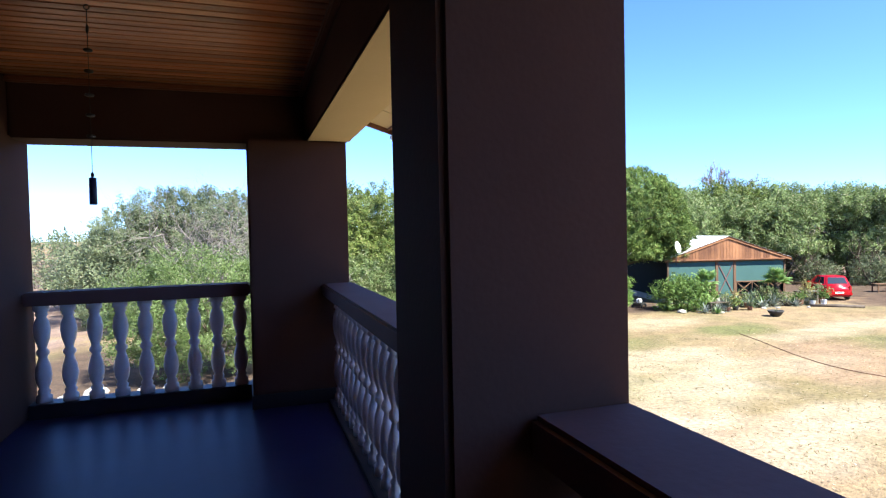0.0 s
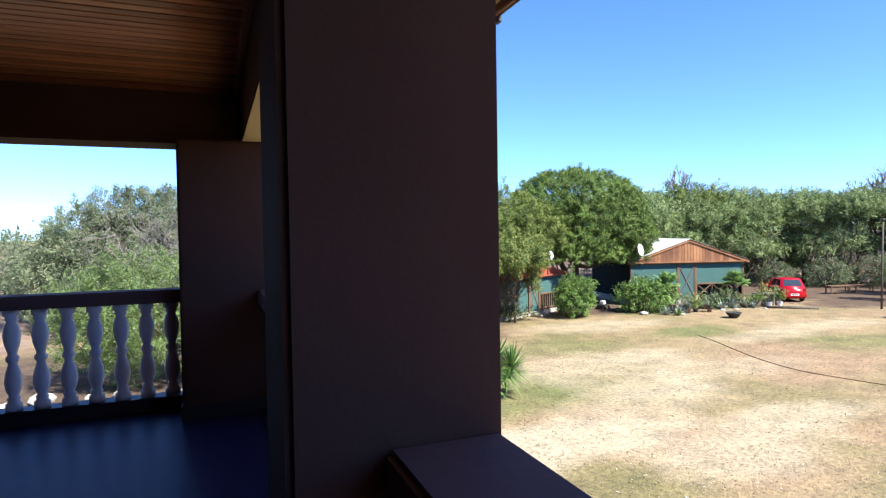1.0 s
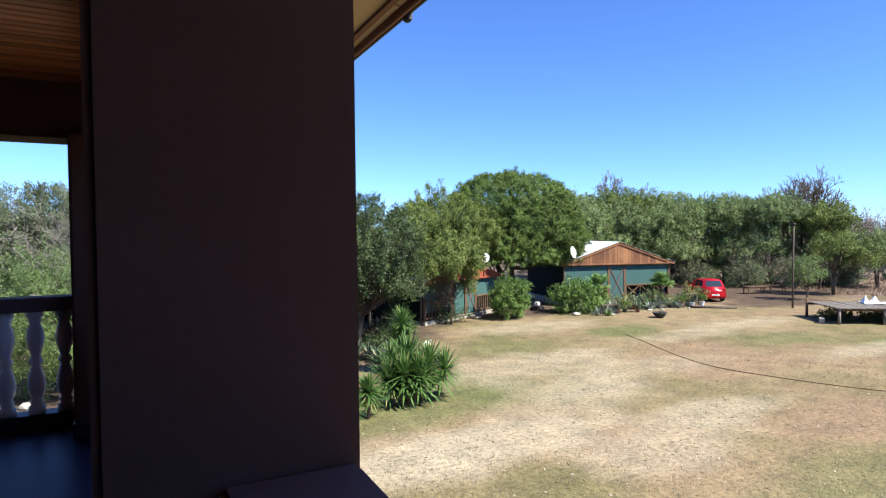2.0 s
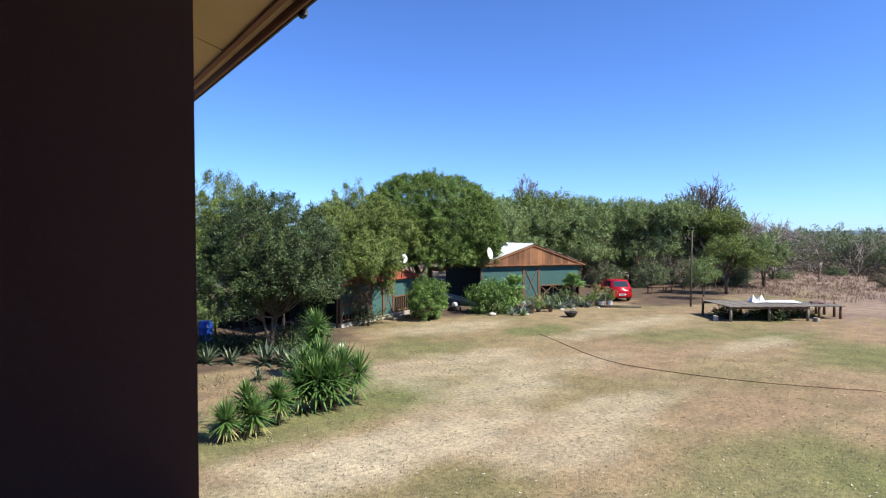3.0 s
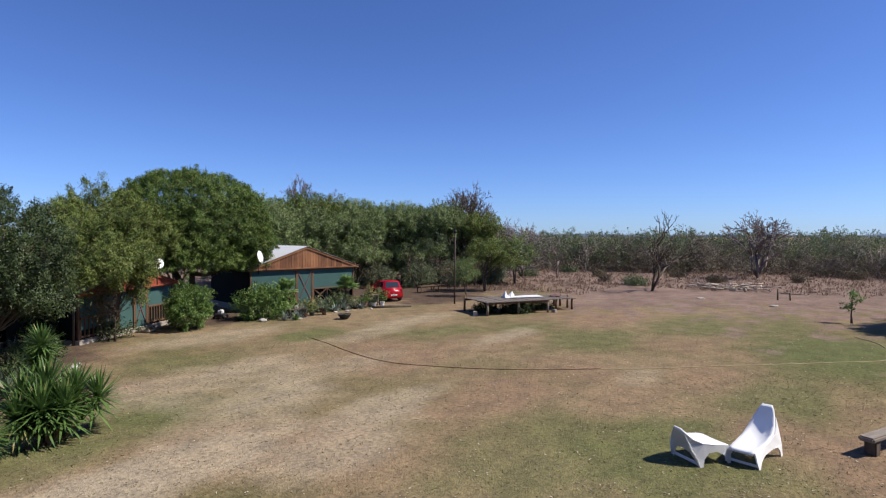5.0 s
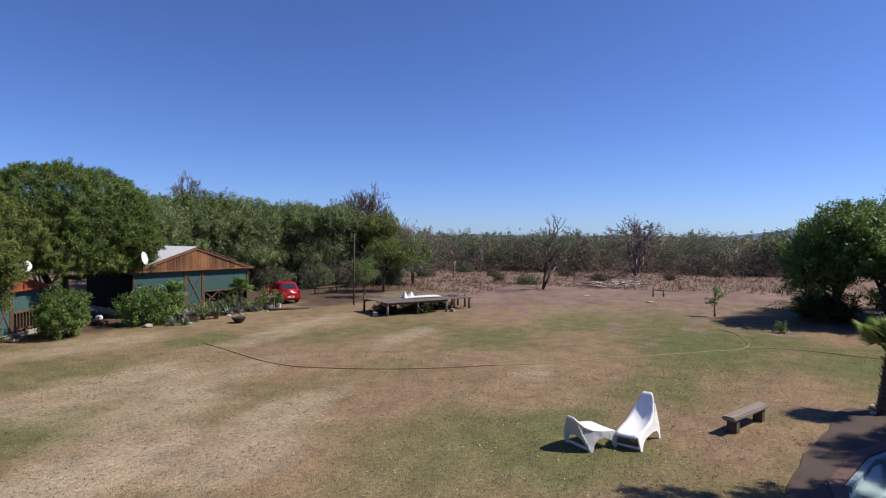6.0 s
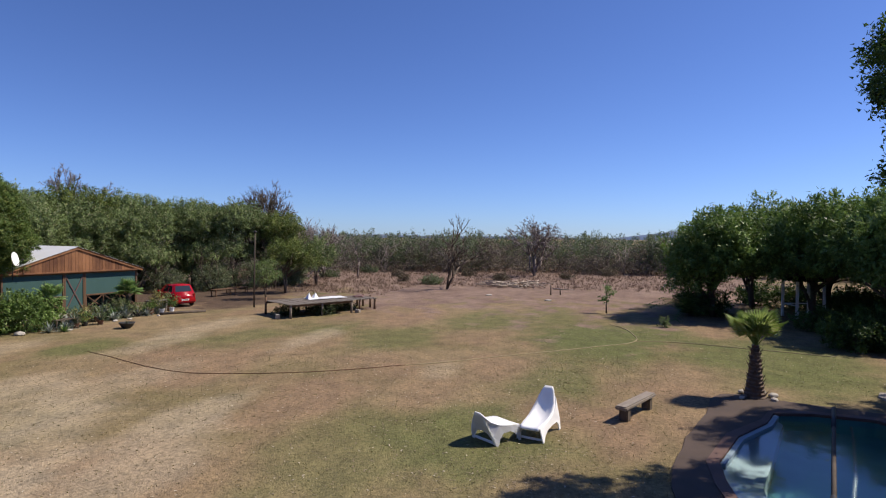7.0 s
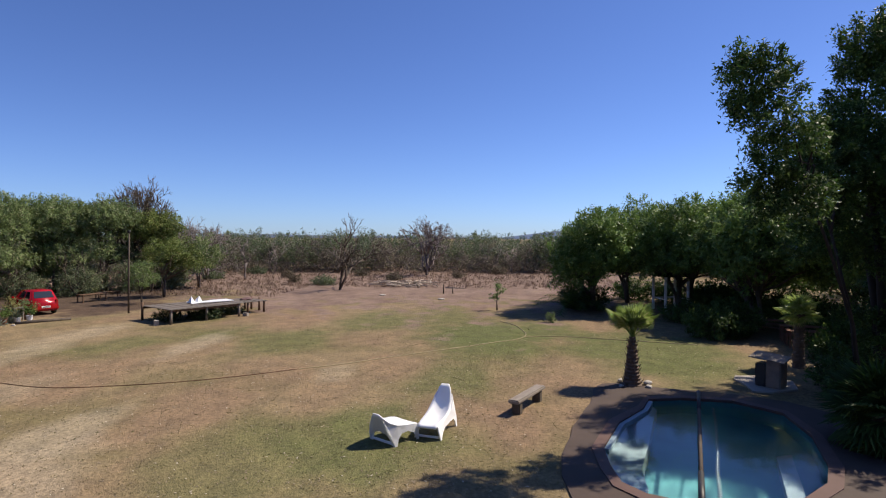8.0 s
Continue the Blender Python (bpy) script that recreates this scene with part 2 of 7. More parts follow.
LAWN_BARE = [(35.6, 11.8, 4.5, 1.6, 0.8), (20.6, 15.0, 4.2, 1.5, 0.75), (18.2, 9.8, 3.6, 1.6, 0.75), (18.9, 2.6, 2.0, 1.2, 0.75), (17.6, 0.8, 2.2, 0.9, 0.85), (22.6, 9.6, 3.2, 1.8, 0.6), (24.2, 4.9, 2.6, 1.5, 0.6), (25.0, -1.6, 2.0, 1.5, 0.5), (30.0, 7.2, 3.0, 1.6, 0.6), (26.4, 13.4, 3.2, 1.2, 0.5), (38.0, 15.0, 6, 2.2, 0.7), (8.0, 19.5, 2.4, 2.2, 0.7), (20, 6.5, 2.5, 1.2, 0.5)]
LAWN_PALE = [(7.4, 12.6, 2.6, 1.6, 0.85), (10.2, 12.6, 3.2, 1.4, 0.8), (15.6, 11.9, 3.0, 1.0, 0.65), (14.6, 15.6, 2.6, 1.5, 0.55), (27.8, 14.2, 3.4, 1.0, 0.55), (12.6, 10.8, 2.8, 1.6, 0.6), (24.6, 20.2, 3.5, 1.2, 0.45), (17.0, 19.0, 2.6, 1.2, 0.45), (29.5, 21.0, 4.5, 1.4, 0.5), (23.0, 6.8, 1.8, 0.8, 0.4), (14.2, 18.6, 4.0, 2.2, 0.5), (13.2, 14.2, 3.0, 1.4, 0.45), (18.4, 16.2, 3.6, 1.6, 0.4), (19.4, 25.6, 4.5, 1.8, 0.5)]
FIELD_SPOTS = [(88, 34, 49, 26), (95, 2, 55, 23), (64, 14, 25, 8.5), (70, 60, 40, 24), (-15, 60, 22, 32)]
# litter under the trees, its brown darkened to stand in for their shade
LITTER_SHADE_SPOTS = [(45.5, 32, 13, 7), (9.0, 26.5, 6.5, 4.6), (40, 25.5, 5, 2.2), (-1, 24, 8, 7), (11, 32, 8, 6), (23, 31, 4, 3)]

LAWN = lawn_material()
PLASTER = surface("house_plaster", (0.065, 0.033, 0.025), (0.093, 0.048, 0.036), 1.6, 0.85, 0.25, 60, spec=0.2)
SOFFIT = surface("soffit_paint", (0.60, 0.47, 0.27), (0.68, 0.54, 0.33), 1.2, 0.8, 0.08, 30, spec=0.2)
FLOOR_TILE = surface("dark_floor_tile", (0.014, 0.014, 0.05), (0.026, 0.026, 0.095), 2.0, 0.42, 0.05, 25, spec=0.35)
KERB_DARK = surface("dark_skirting", (0.018, 0.017, 0.02), (0.03, 0.028, 0.03), 3.0, 0.5, 0.1)
CEILING_WOOD = surface("varnished_pine", (0.27, 0.085, 0.030), (0.78, 0.33, 0.14), 2.2, 0.30, 0.15, 26, stretch=(0.5, 7, 7), per_object=0.7, islands=True, spec=0.5)
CORNICE_WOOD = surface("cornice_pine", (0.20, 0.07, 0.03), (0.30, 0.11, 0.05), 2.2, 0.5, 0.1, 26)
FASCIA = surface("brown_fascia", (0.15, 0.06, 0.035), (0.22, 0.10, 0.06), 3.0, 0.6, 0.1)
ROOF_TILE = surface("roof_tile", (0.22, 0.10, 0.07), (0.30, 0.16, 0.11), 3.0, 0.8, 0.3)
RAIL_PAINT = surface("rail_paint", (0.113, 0.066, 0.063), (0.159, 0.095, 0.087), 2.2, 0.75, 0.25, 45, spec=0.25)
BALUSTER_WHITE = surface("baluster_paint", (0.694, 0.683, 0.694), (0.829, 0.818, 0.818), 5.0, 0.6, 0.15, 60)
CHIME_BLUE = surface("chime_blue", (0.012, 0.018, 0.06), (0.02, 0.03, 0.09), 8, 0.4, 0.05)
DARK_METAL = surface("dark_metal", (0.03, 0.03, 0.03), (0.06, 0.055, 0.05), 9, 0.5, 0.1, metal=0.4)
PLANK = surface("gable_plank", (0.085, 0.030, 0.012), (0.300, 0.135, 0.058), 1.4, 0.7, 0.25, 18, stretch=(0.800, 0.800, 0.480), per_object=0.7)
POST_WOOD = surface("post_wood", (0.087, 0.046, 0.025), (0.153, 0.087, 0.049), 3, 0.75, 0.25, 30, stretch=(4, 4, 0.5))
OLD_WOOD = surface("weathered_wood", (0.156, 0.129, 0.101), (0.281, 0.242, 0.203), 2.5, 0.85, 0.35, 24, stretch=(1, 5, 5), per_object=0.4)
DECK_WOOD = surface("weathered_deck_wood", (0.100, 0.082, 0.066), (0.190, 0.162, 0.135), 2.5, 0.85, 0.35, 24, stretch=(5, 1, 5), per_object=0.5)
SCREEN = surface("green_shade_cloth", (0.038, 0.086, 0.081), (0.057, 0.117, 0.110), 0.8, 0.8, 0.2, 70, spec=0.2)
# Near-black version of the cloth: shade is put into its colour.
SCREEN_SHADED = surface("cloth_darkened_for_shade", (0.005, 0.009, 0.009), (0.008, 0.014, 0.013), 0.8, 0.85, 0.2, 70, spec=0.1)
TIN = surface("roof_sheet", (0.540, 0.558, 0.567), (0.666, 0.675, 0.684), 0.8, 0.45, 0.05, 20, metal=0.2)
RED_FASCIA = surface("red_board", (0.211, 0.039, 0.020), (0.312, 0.078, 0.039), 2.0, 0.7, 0.2)
WHITE_PLASTIC = surface("white_plastic", (0.78, 0.79, 0.80), (0.84, 0.84, 0.84), 2.0, 0.38, 0.03, 20)
WHITE_PAINT = surface("white_paint", (0.66, 0.66, 0.64), (0.78, 0.78, 0.76), 4.0, 0.6, 0.1)
CAR_RED = surface("red_car_paint", (0.312, 0.005, 0.009), (0.359, 0.007, 0.012), 1.0, 0.22, 0.0, spec=0.6)
# Silver lowered to dark grey, with the carport's shade put into the paint.
CAR_SILVER_SHADED = surface("shaded_silver_paint", (0.115, 0.117, 0.123), (0.136, 0.139, 0.144), 1.0, 0.3, 0.0, metal=0.5)
CAR_GLASS = surface("car_glass", (0.02, 0.025, 0.03), (0.03, 0.035, 0.04), 1.0, 0.06, 0.0, spec=0.8)
TYRE = surface("tyre_rubber", (0.018, 0.018, 0.018), (0.03, 0.03, 0.03), 6, 0.9, 0.1)
CHROME = surface("wheel_metal", (0.4, 0.4, 0.41), (0.55, 0.55, 0.56), 5, 0.35, 0.0, metal=0.8)
LAMP_RED = surface("tail_lamp_red", (0.25, 0.01, 0.01), (0.32, 0.02, 0.02), 5, 0.2, 0.0)
PLATE = surface("plate_white", (0.7, 0.7, 0.66), (0.75, 0.75, 0.7), 5, 0.5, 0.0)
STONE = surface("pale_stone", (0.328, 0.296, 0.250), (0.468, 0.437, 0.390), 2.5, 0.85, 0.5, 20, dist=0.03)
CONCRETE = surface("old_concrete", (0.265, 0.234, 0.195), (0.359, 0.320, 0.273), 1.5, 0.9, 0.3, 30)
DECK_BRICK = surface("pool_paving", (0.044, 0.029, 0.021), (0.078, 0.051, 0.037), 1.2, 0.8, 0.35, 14)
COPING = surface("pool_coping", (0.085, 0.045, 0.035), (0.125, 0.070, 0.054), 2, 0.75, 0.2, 20)
POOL_PALE = surface("pool_shell_pale", (0.19, 0.26, 0.30), (0.24, 0.32, 0.36), 0.9, 0.6, 0.0)
POOL_DEEP = surface("pool_shell", (0.030, 0.140, 0.152), (0.075, 0.320, 0.335), 0.7, 0.6, 0.0)
CLAY = surface("clay_pot", (0.125, 0.062, 0.039), (0.203, 0.101, 0.062), 4, 0.8, 0.2)
BLACK_POT = surface("black_pot", (0.018, 0.018, 0.018), (0.04, 0.038, 0.035), 4, 0.6, 0.1)
BLUE_PLASTIC = surface("blue_barrel_plastic", (0.012, 0.05, 0.28), (0.02, 0.075, 0.36), 3, 0.4, 0.02)
HOSE = surface("hose_rubber", (0.094, 0.035, 0.020), (0.172, 0.078, 0.039), 0.3, 0.6, 0.0)
BARK = surface("bark", (0.058, 0.043, 0.031), (0.125, 0.098, 0.074), 3, 0.9, 0.5, 16, stretch=(2, 2, 0.5), dist=0.03)
# Darker copy of the bark: shade in the colour keeps trunks from looking lit.
BARK_SHADED = surface("shaded_bark", (0.013, 0.010, 0.008), (0.030, 0.023, 0.018), 3, 0.9, 0.5, 16, stretch=(2, 2, 0.5), dist=0.03)
BARK_PALE = surface("pale_bark", (0.156, 0.129, 0.105), (0.265, 0.226, 0.195), 3, 0.9, 0.4, 16, stretch=(2, 2, 0.5), dist=0.03)
TWIG_GREY = surface("grey_twigs", (0.128, 0.105, 0.094), (0.225, 0.191, 0.180), 2, 0.9, 0.2)
TWIG_PALE = surface("pale_grey_twigs", (0.158, 0.133, 0.126), (0.259, 0.223, 0.209), 2, 0.9, 0.2)
PALM_BARK = surface("palm_bark", (0.066, 0.046, 0.034), (0.172, 0.119, 0.087), 6, 0.9, 0.4, 20)
DRY_LEAF = surface("dry_frond", (0.234, 0.172, 0.094), (0.328, 0.257, 0.156), 4, 0.85, 0.1)
LEAF_WATTLE = foliage("wattle_leaves", (0.030, 0.052, 0.012), (0.205, 0.262, 0.064), (0.240, 0.240, 0.090), 0.5, 0.5, 0.22)
LEAF_PINE = foliage("rounded_tree_leaves", (0.024, 0.050, 0.012), (0.175, 0.260, 0.062), (0.225, 0.245, 0.075), 0.45, 0.5, 0.22)
LEAF_DARK = foliage("dark_glossy_leaves", (0.009, 0.018, 0.007), (0.082, 0.122, 0.040), (0.150, 0.170, 0.095), 0.9, 0.5, 0.15)
LEAF_GREYGREEN = foliage("grey_green_leaves", (0.064, 0.098, 0.036), (0.275, 0.355, 0.135), (0.310, 0.320, 0.180), 0.4, 0.55, 0.3)
LEAF_SAGE = foliage("sage_bush_leaves", (0.080, 0.104, 0.058), (0.215, 0.255, 0.140), (0.245, 0.245, 0.160), 0.4, 0.6, 0.4)
# One green leaf in two copies: shade, then sunlight, put into the colour.
LEAF_SHADE = foliage("shaded_leaves", (0.011, 0.026, 0.007), (0.082, 0.153, 0.033), (0.135, 0.201, 0.055), 0.6, 0.5)
LEAF_SUNLIT = foliage("sunlit_leaves", (0.024, 0.055, 0.012), (0.215, 0.330, 0.085), (0.290, 0.380, 0.120), 0.6, 0.45, 0.3, 0.08)
BRAAI_STONE = surface("brown_stone", (0.150, 0.112, 0.086), (0.270, 0.205, 0.158), 3.0, 0.9, 0.5, 18, dist=0.03)
LITTER = foliage("fallen_leaves", (0.10, 0.075, 0.05), (0.36, 0.29, 0.20), (0.48, 0.42, 0.32), 0.3, 0.8, 0.1)
FLOAT_GREY = surface("float_plastic", (0.16, 0.20, 0.20), (0.24, 0.28, 0.28), 5, 0.5, 0.05)
HOSE_PALE = surface("pale_hose", (0.30, 0.24, 0.13), (0.40, 0.32, 0.18), 0.3, 0.6, 0.0)
LEAF_BRIGHT = foliage("bright_shrub_leaves", (0.085, 0.135, 0.040), (0.215, 0.290, 0.105), (0.260, 0.300, 0.150), 0.9, 0.5, 0.45)
LEAF_DRY = foliage("dry_bush_leaves", (0.093, 0.072, 0.047), (0.161, 0.131, 0.089), (0.084, 0.101, 0.042), 0.4)
# Both far leaf colours are lightened to stand in for distance haze.
LEAF_FAR = foliage("hazed_wood_leaves", (0.077, 0.110, 0.050), (0.162, 0.199, 0.098), (0.225, 0.224, 0.165), 0.06)
LEAF_FARGREY = foliage("hazed_grey_leaves", (0.116, 0.099, 0.075), (0.204, 0.172, 0.144), (0.163, 0.172, 0.086), 0.1, 0.8)
YUCCA_LEAF = foliage("yucca_blades", (0.047, 0.104, 0.025), (0.147, 0.237, 0.068), (0.284, 0.289, 0.114), 1.2, 0.4, 0.2, 0.04)
YUCCA_YELLOW = foliage("yucca_yellow_blades", (0.076, 0.112, 0.034), (0.205, 0.241, 0.103), (0.266, 0.267, 0.161), 1.2, 0.4, 0.2)
DRY_BLADES = foliage("yellowed_blades", (0.20, 0.19, 0.06), (0.36, 0.32, 0.13), (0.40, 0.34, 0.18), 1.2, 0.5, 0.2)
# Agave green lowered to stand in for tree shade over the bed.
AGAVE_LEAF = foliage("shaded_agave_blades", (0.045, 0.070, 0.045), (0.115, 0.150, 0.100), (0.22, 0.21, 0.13), 1.2, 0.5, 0.1)
SILVER_LEAF = foliage("silver_succulent_leaves", (0.13, 0.16, 0.14), (0.27, 0.30, 0.26), (0.36, 0.37, 0.30), 1.2, 0.5, 0.1)
# Lighter copy of the palm fronds, with sunlight put into the colour.
PALM_SUNLIT = foliage("sunlit_palm_fronds", (0.17, 0.26, 0.06), (0.38, 0.46, 0.15), (0.46, 0.46, 0.22), 1.5, 0.35, 0.5)
PALM_LEAF = foliage("palm_fronds", (0.100, 0.189, 0.050), (0.227, 0.350, 0.116), (0.360, 0.391, 0.164), 1.5, 0.4, 0.35)
PETAL = foliage("white_petals", (0.6, 0.6, 0.52), (0.8, 0.8, 0.72), (0.8, 0.78, 0.6), 2, 0.5, 0.3)
GRASS_DRY = foliage("dry_grass_blades", (0.147, 0.092, 0.068), (0.246, 0.175, 0.130), (0.111, 0.095, 0.053), 0.15, 0.8, 0.2)
GRASS_LAWN = foliage("lawn_blades", (0.099, 0.093, 0.033), (0.225, 0.179, 0.093), (0.066, 0.099, 0.026), 0.25, 0.8, 0.2)
HILL = surface("far_hill_haze", (0.04, 0.05, 0.06), (0.05, 0.06, 0.07), 0.004, 1.0, 0.0, 0.03)
# Blue-grey glow stands in for haze over the unlit hills.
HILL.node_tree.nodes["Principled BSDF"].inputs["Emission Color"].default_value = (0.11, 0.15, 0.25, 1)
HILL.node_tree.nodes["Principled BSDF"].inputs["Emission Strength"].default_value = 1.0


def water_material():
    m = bpy.data.materials.new("pool_water")
    m.use_nodes = True
    N, L = m.node_tree.nodes, m.node_tree.links
    b = N["Principled BSDF"]
    b.inputs["Base Color"].default_value = (0.86, 0.98, 0.96, 1)
    b.inputs["Roughness"].default_value, b.inputs["IOR"].default_value = 0.06, 1.33
    b.inputs["Transmission Weight"].default_value, b.inputs["Specular IOR Level"].default_value = 1.0, 0.06
    tc, n, bp = N.new("ShaderNodeTexCoord"), N.new("ShaderNodeTexNoise"), N.new("ShaderNodeBump")
    n.inputs["Scale"].default_value, n.inputs["Detail"].default_value = 2.5, 3
    bp.inputs["Strength"].default_value, bp.inputs["Distance"].default_value = 0.10, 0.05
    L.new(tc.outputs["Object"], n.inputs["Vector"])
    L.new(n.outputs["Fac"], bp.inputs["Height"])
    L.new(bp.outputs["Normal"], b.inputs["Normal"])
    return m


WATER = water_material()


# ground and distance -------------------------------------------------
POOL = [(20.15, -3.25), (20.38, -4.3), (20.2, -5.7), (19.05, -6.6), (17.2, -6.35), (15.25, -5.62), (14.3, -5.05), (13.55, -4.2), (13.2, -3.1),
        (13.25, -2.0), (13.55, -1.35), (14.05, -1.0), (14.9, -0.97), (16.0, -1.06), (17.85, -1.84), (19.2, -2.84)]
DECK = [(22.0, -2.3), (21.4, -1.9), (20.6, -1.72), (19.75, -1.5), (18.9, -1.15), (18.1, -0.87), (17.5, -0.62), (16.75, -0.45), (16.15, -0.25), (15.45, -0.05), (14.4, 0.1), (13.0, 0.05), (11.6, -0.1), (9.8, -0.6),
        (8.8, -3.0), (9.4, -6.0), (11.8, -7.8), (14.9, -8.6), (18.2, -8.6), (20.3, -7.3), (20.95, -6.2), (21.3, -5.2), (21.5, -4.4), (21.75, -3.7), (22.2, -3.1)]


def ring_fill(name, outer, inner, z, mat):
    """A flat sheet between an outer outline and a hole."""
    bm = bmesh.new()
    edges = []
    for loop in (outer, inner):
        vs = [bm.verts.new((x, y, z)) for x, y in loop]
        edges += [bm.edges.new((vs[k], vs[(k + 1) % len(vs)])) for k in range(len(vs))]
    bmesh.ops.triangle_fill(bm, use_beauty=True, edges=edges)
    for f in bm.faces:
        if f.normal.z < 0:
            f.normal_flip()
    me = bpy.data.meshes.new(name)
    bm.to_mesh(me)
    bm.free()
    me.materials.append(mat)
    return me


R_FAR = 3500
far_ring = [(R_FAR * math.cos(a * math.pi / 16), R_FAR * math.sin(a * math.pi / 16)) for a in range(32)]
tagged(new("ground", ring_fill("ground", far_ring, POOL, 0.0, LAWN)), "patchy dry lawn running out into a brown field", "lawn", kind="structure")


def prism(outline, z0, z1, hole=None):
    """A slab with upright sides between z0 and z1, with or without a hole."""
    verts, faces = [], []
    for loop, sign in ((outline, 1), (hole or [], -1)):
        first, n = len(verts), len(loop)
        verts += [(x, y, z0) for x, y in loop] + [(x, y, z1) for x, y in loop]
        faces += [(first + k, first + (k + 1) % n, first + n + (k + 1) % n, first + n + k) for k in range(n)]
    return verts, faces


def deck_mesh():
    me = ring_fill("pavement", DECK, POOL, 0.035, DECK_BRICK)
    bm = bmesh.new()
    bm.from_mesh(me)
    ext = bmesh.ops.extrude_face_region(bm, geom=bm.faces[:])
    for v in ext["geom"]:
        if isinstance(v, bmesh.types.BMVert):
            v.co.z = -0.05
    bmesh.ops.recalc_face_normals(bm, faces=bm.faces)
    bm.to_mesh(me)
    bm.free()
    return me


pavement = tagged(new("pavement", deck_mesh()), "dark brown paving with a ragged edge round the pool", "paving", kind="structure")


def inset_loop(loop, d):
    cx, cy = sum(p[0] for p in loop) / len(loop), sum(p[1] for p in loop) / len(loop)
    out = []
    for x, y in loop:
        r = math.hypot(x - cx, y - cy)
        out.append((cx + (x - cx) * (r - d) / r, cy + (y - cy) * (r - d) / r))
    return out


pool = thing("swimming_pool", "small kidney-sided swimming pool with still blue-green water", "pool")
cop = ring_fill("coping", inset_loop(POOL, -0.27), inset_loop(POOL, 0.02), 0.06, COPING)
bm = bmesh.new()
bm.from_mesh(cop)
ext = bmesh.ops.extrude_face_region(bm, geom=bm.faces[:])
for v in ext["geom"]:
    if isinstance(v, bmesh.types.BMVert):
        v.co.z = -0.02
bmesh.ops.recalc_face_normals(bm, faces=bm.faces)
bm.to_mesh(cop)
bm.free()
part("coping", cop, pool, "red-brown brick coping")
v, f = prism(POOL, -1.3, 0.0)
f.append(tuple(range(len(POOL))))
part("shell", mesh_of("shell", v, f, POOL_DEEP), pool, "blue-green pool shell")
lip = [(20.05, -3.3), (19.15, -2.88), (17.83, -1.9), (16.0, -1.12), (14.9, -1.03), (14.15, -1.06), (13.75, -1.3), (14.1, -1.55), (14.6, -1.62), (15.2, -1.72), (16.6, -2.25), (18.7, -3.0), (19.6, -3.35)]
v, f = prism(lip, -1.29, -0.22)
f.append(tuple(range(len(lip), 2 * len(lip))))
part("step", mesh_of("step", v, f, POOL_PALE), pool, "pale blue shallow entry ledge")
rim = [(20.12, -3.27), (19.19, -2.86), (17.84, -1.87), (16.0, -1.09), (15.97, -1.19), (17.78, -1.97), (19.11, -2.96), (20.02, -3.36)]
v, f = prism(rim, -0.2, 0.02)
f.append(tuple(range(len(rim), 2 * len(rim))))
part("rim", mesh_of("rim", v, f, POOL_PALE), pool, "pale rim along the entry ledge")
v, f = prism([(16.75, -5.62), (16.6, -5.2), (13.8, -4.1), (13.75, -4.45)], -1.29, -0.75)
f.append((4, 5, 6, 7))
part("step", mesh_of("step", v, f, POOL_PALE), pool, "pale submerged bench step")
w_in = inset_loop(POOL, 0.003)
water = part("water", mesh_of("water", [(x, y, -0.05) for x, y in w_in], [tuple(reversed(range(len(w_in))))], WATER), pool)
if water.data.polygons[0].normal.z < 0:
    water.data.flip_normals()
water.visible_shadow = False
bar = thing("pool_pole", "long brown pole laid across the pool", "pole")
part("beam", tube_mesh("beam", [[((20.75, -4.94, 0.14), 0.045), ((17.2, -3.66, 0.13), 0.045), ((12.8, -2.08, 0.12), 0.045)]], BARK, 8), bar)
part("wrap", tube_mesh("wrap", [[((20.8, -4.96, 0.14), 0.055), ((18.9, -4.27, 0.14), 0.055)]], DARK_METAL, 8), bar, "black wrapped end")
part("wrap", tube_mesh("wrap", [[((14.45, -2.67, 0.125), 0.06), ((13.0, -2.15, 0.125), 0.06)]], DARK_METAL, 8), bar, "black wrapped end")
lane = thing("float_rope", "thin rope with pale floats lying in the water", "rope")
rope_pts = [(19.8, -5.0), (18.6, -4.6), (17.4, -4.15), (16.2, -3.7), (15.1, -3.25), (14.1, -2.9), (13.3, -2.6)]
part("rope", tube_mesh("rope", [[((x, y, -0.11), 0.012) for x, y in rope_pts]], FLOAT_GREY, 5), lane)
float_me = lathe_mesh("float", [(0.01, -0.05), (0.035, -0.03), (0.035, 0.03), (0.01, 0.05)], FLOAT_GREY, 8)
for k in range(44):
    s = k / 44 * 6
    i = min(int(s), 5)
    a, b2 = rope_pts[i], rope_pts[i + 1]
    d = s - i
    part("float", float_me, lane, m=pose(a[0] + (b2[0] - a[0]) * d, a[1] + (b2[1] - a[1]) * d, -0.115, 90, 0, 20))

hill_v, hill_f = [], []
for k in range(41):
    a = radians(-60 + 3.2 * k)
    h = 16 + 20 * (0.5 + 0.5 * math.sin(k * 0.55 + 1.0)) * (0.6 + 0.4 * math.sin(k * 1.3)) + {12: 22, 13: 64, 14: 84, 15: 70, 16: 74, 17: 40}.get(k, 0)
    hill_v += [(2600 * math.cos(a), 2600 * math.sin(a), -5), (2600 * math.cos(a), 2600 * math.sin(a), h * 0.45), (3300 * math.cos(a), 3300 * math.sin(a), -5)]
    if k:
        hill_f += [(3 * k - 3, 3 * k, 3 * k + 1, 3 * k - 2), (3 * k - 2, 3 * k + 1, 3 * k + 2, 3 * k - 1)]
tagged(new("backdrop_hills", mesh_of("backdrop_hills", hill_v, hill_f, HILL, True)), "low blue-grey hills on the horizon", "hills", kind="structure")

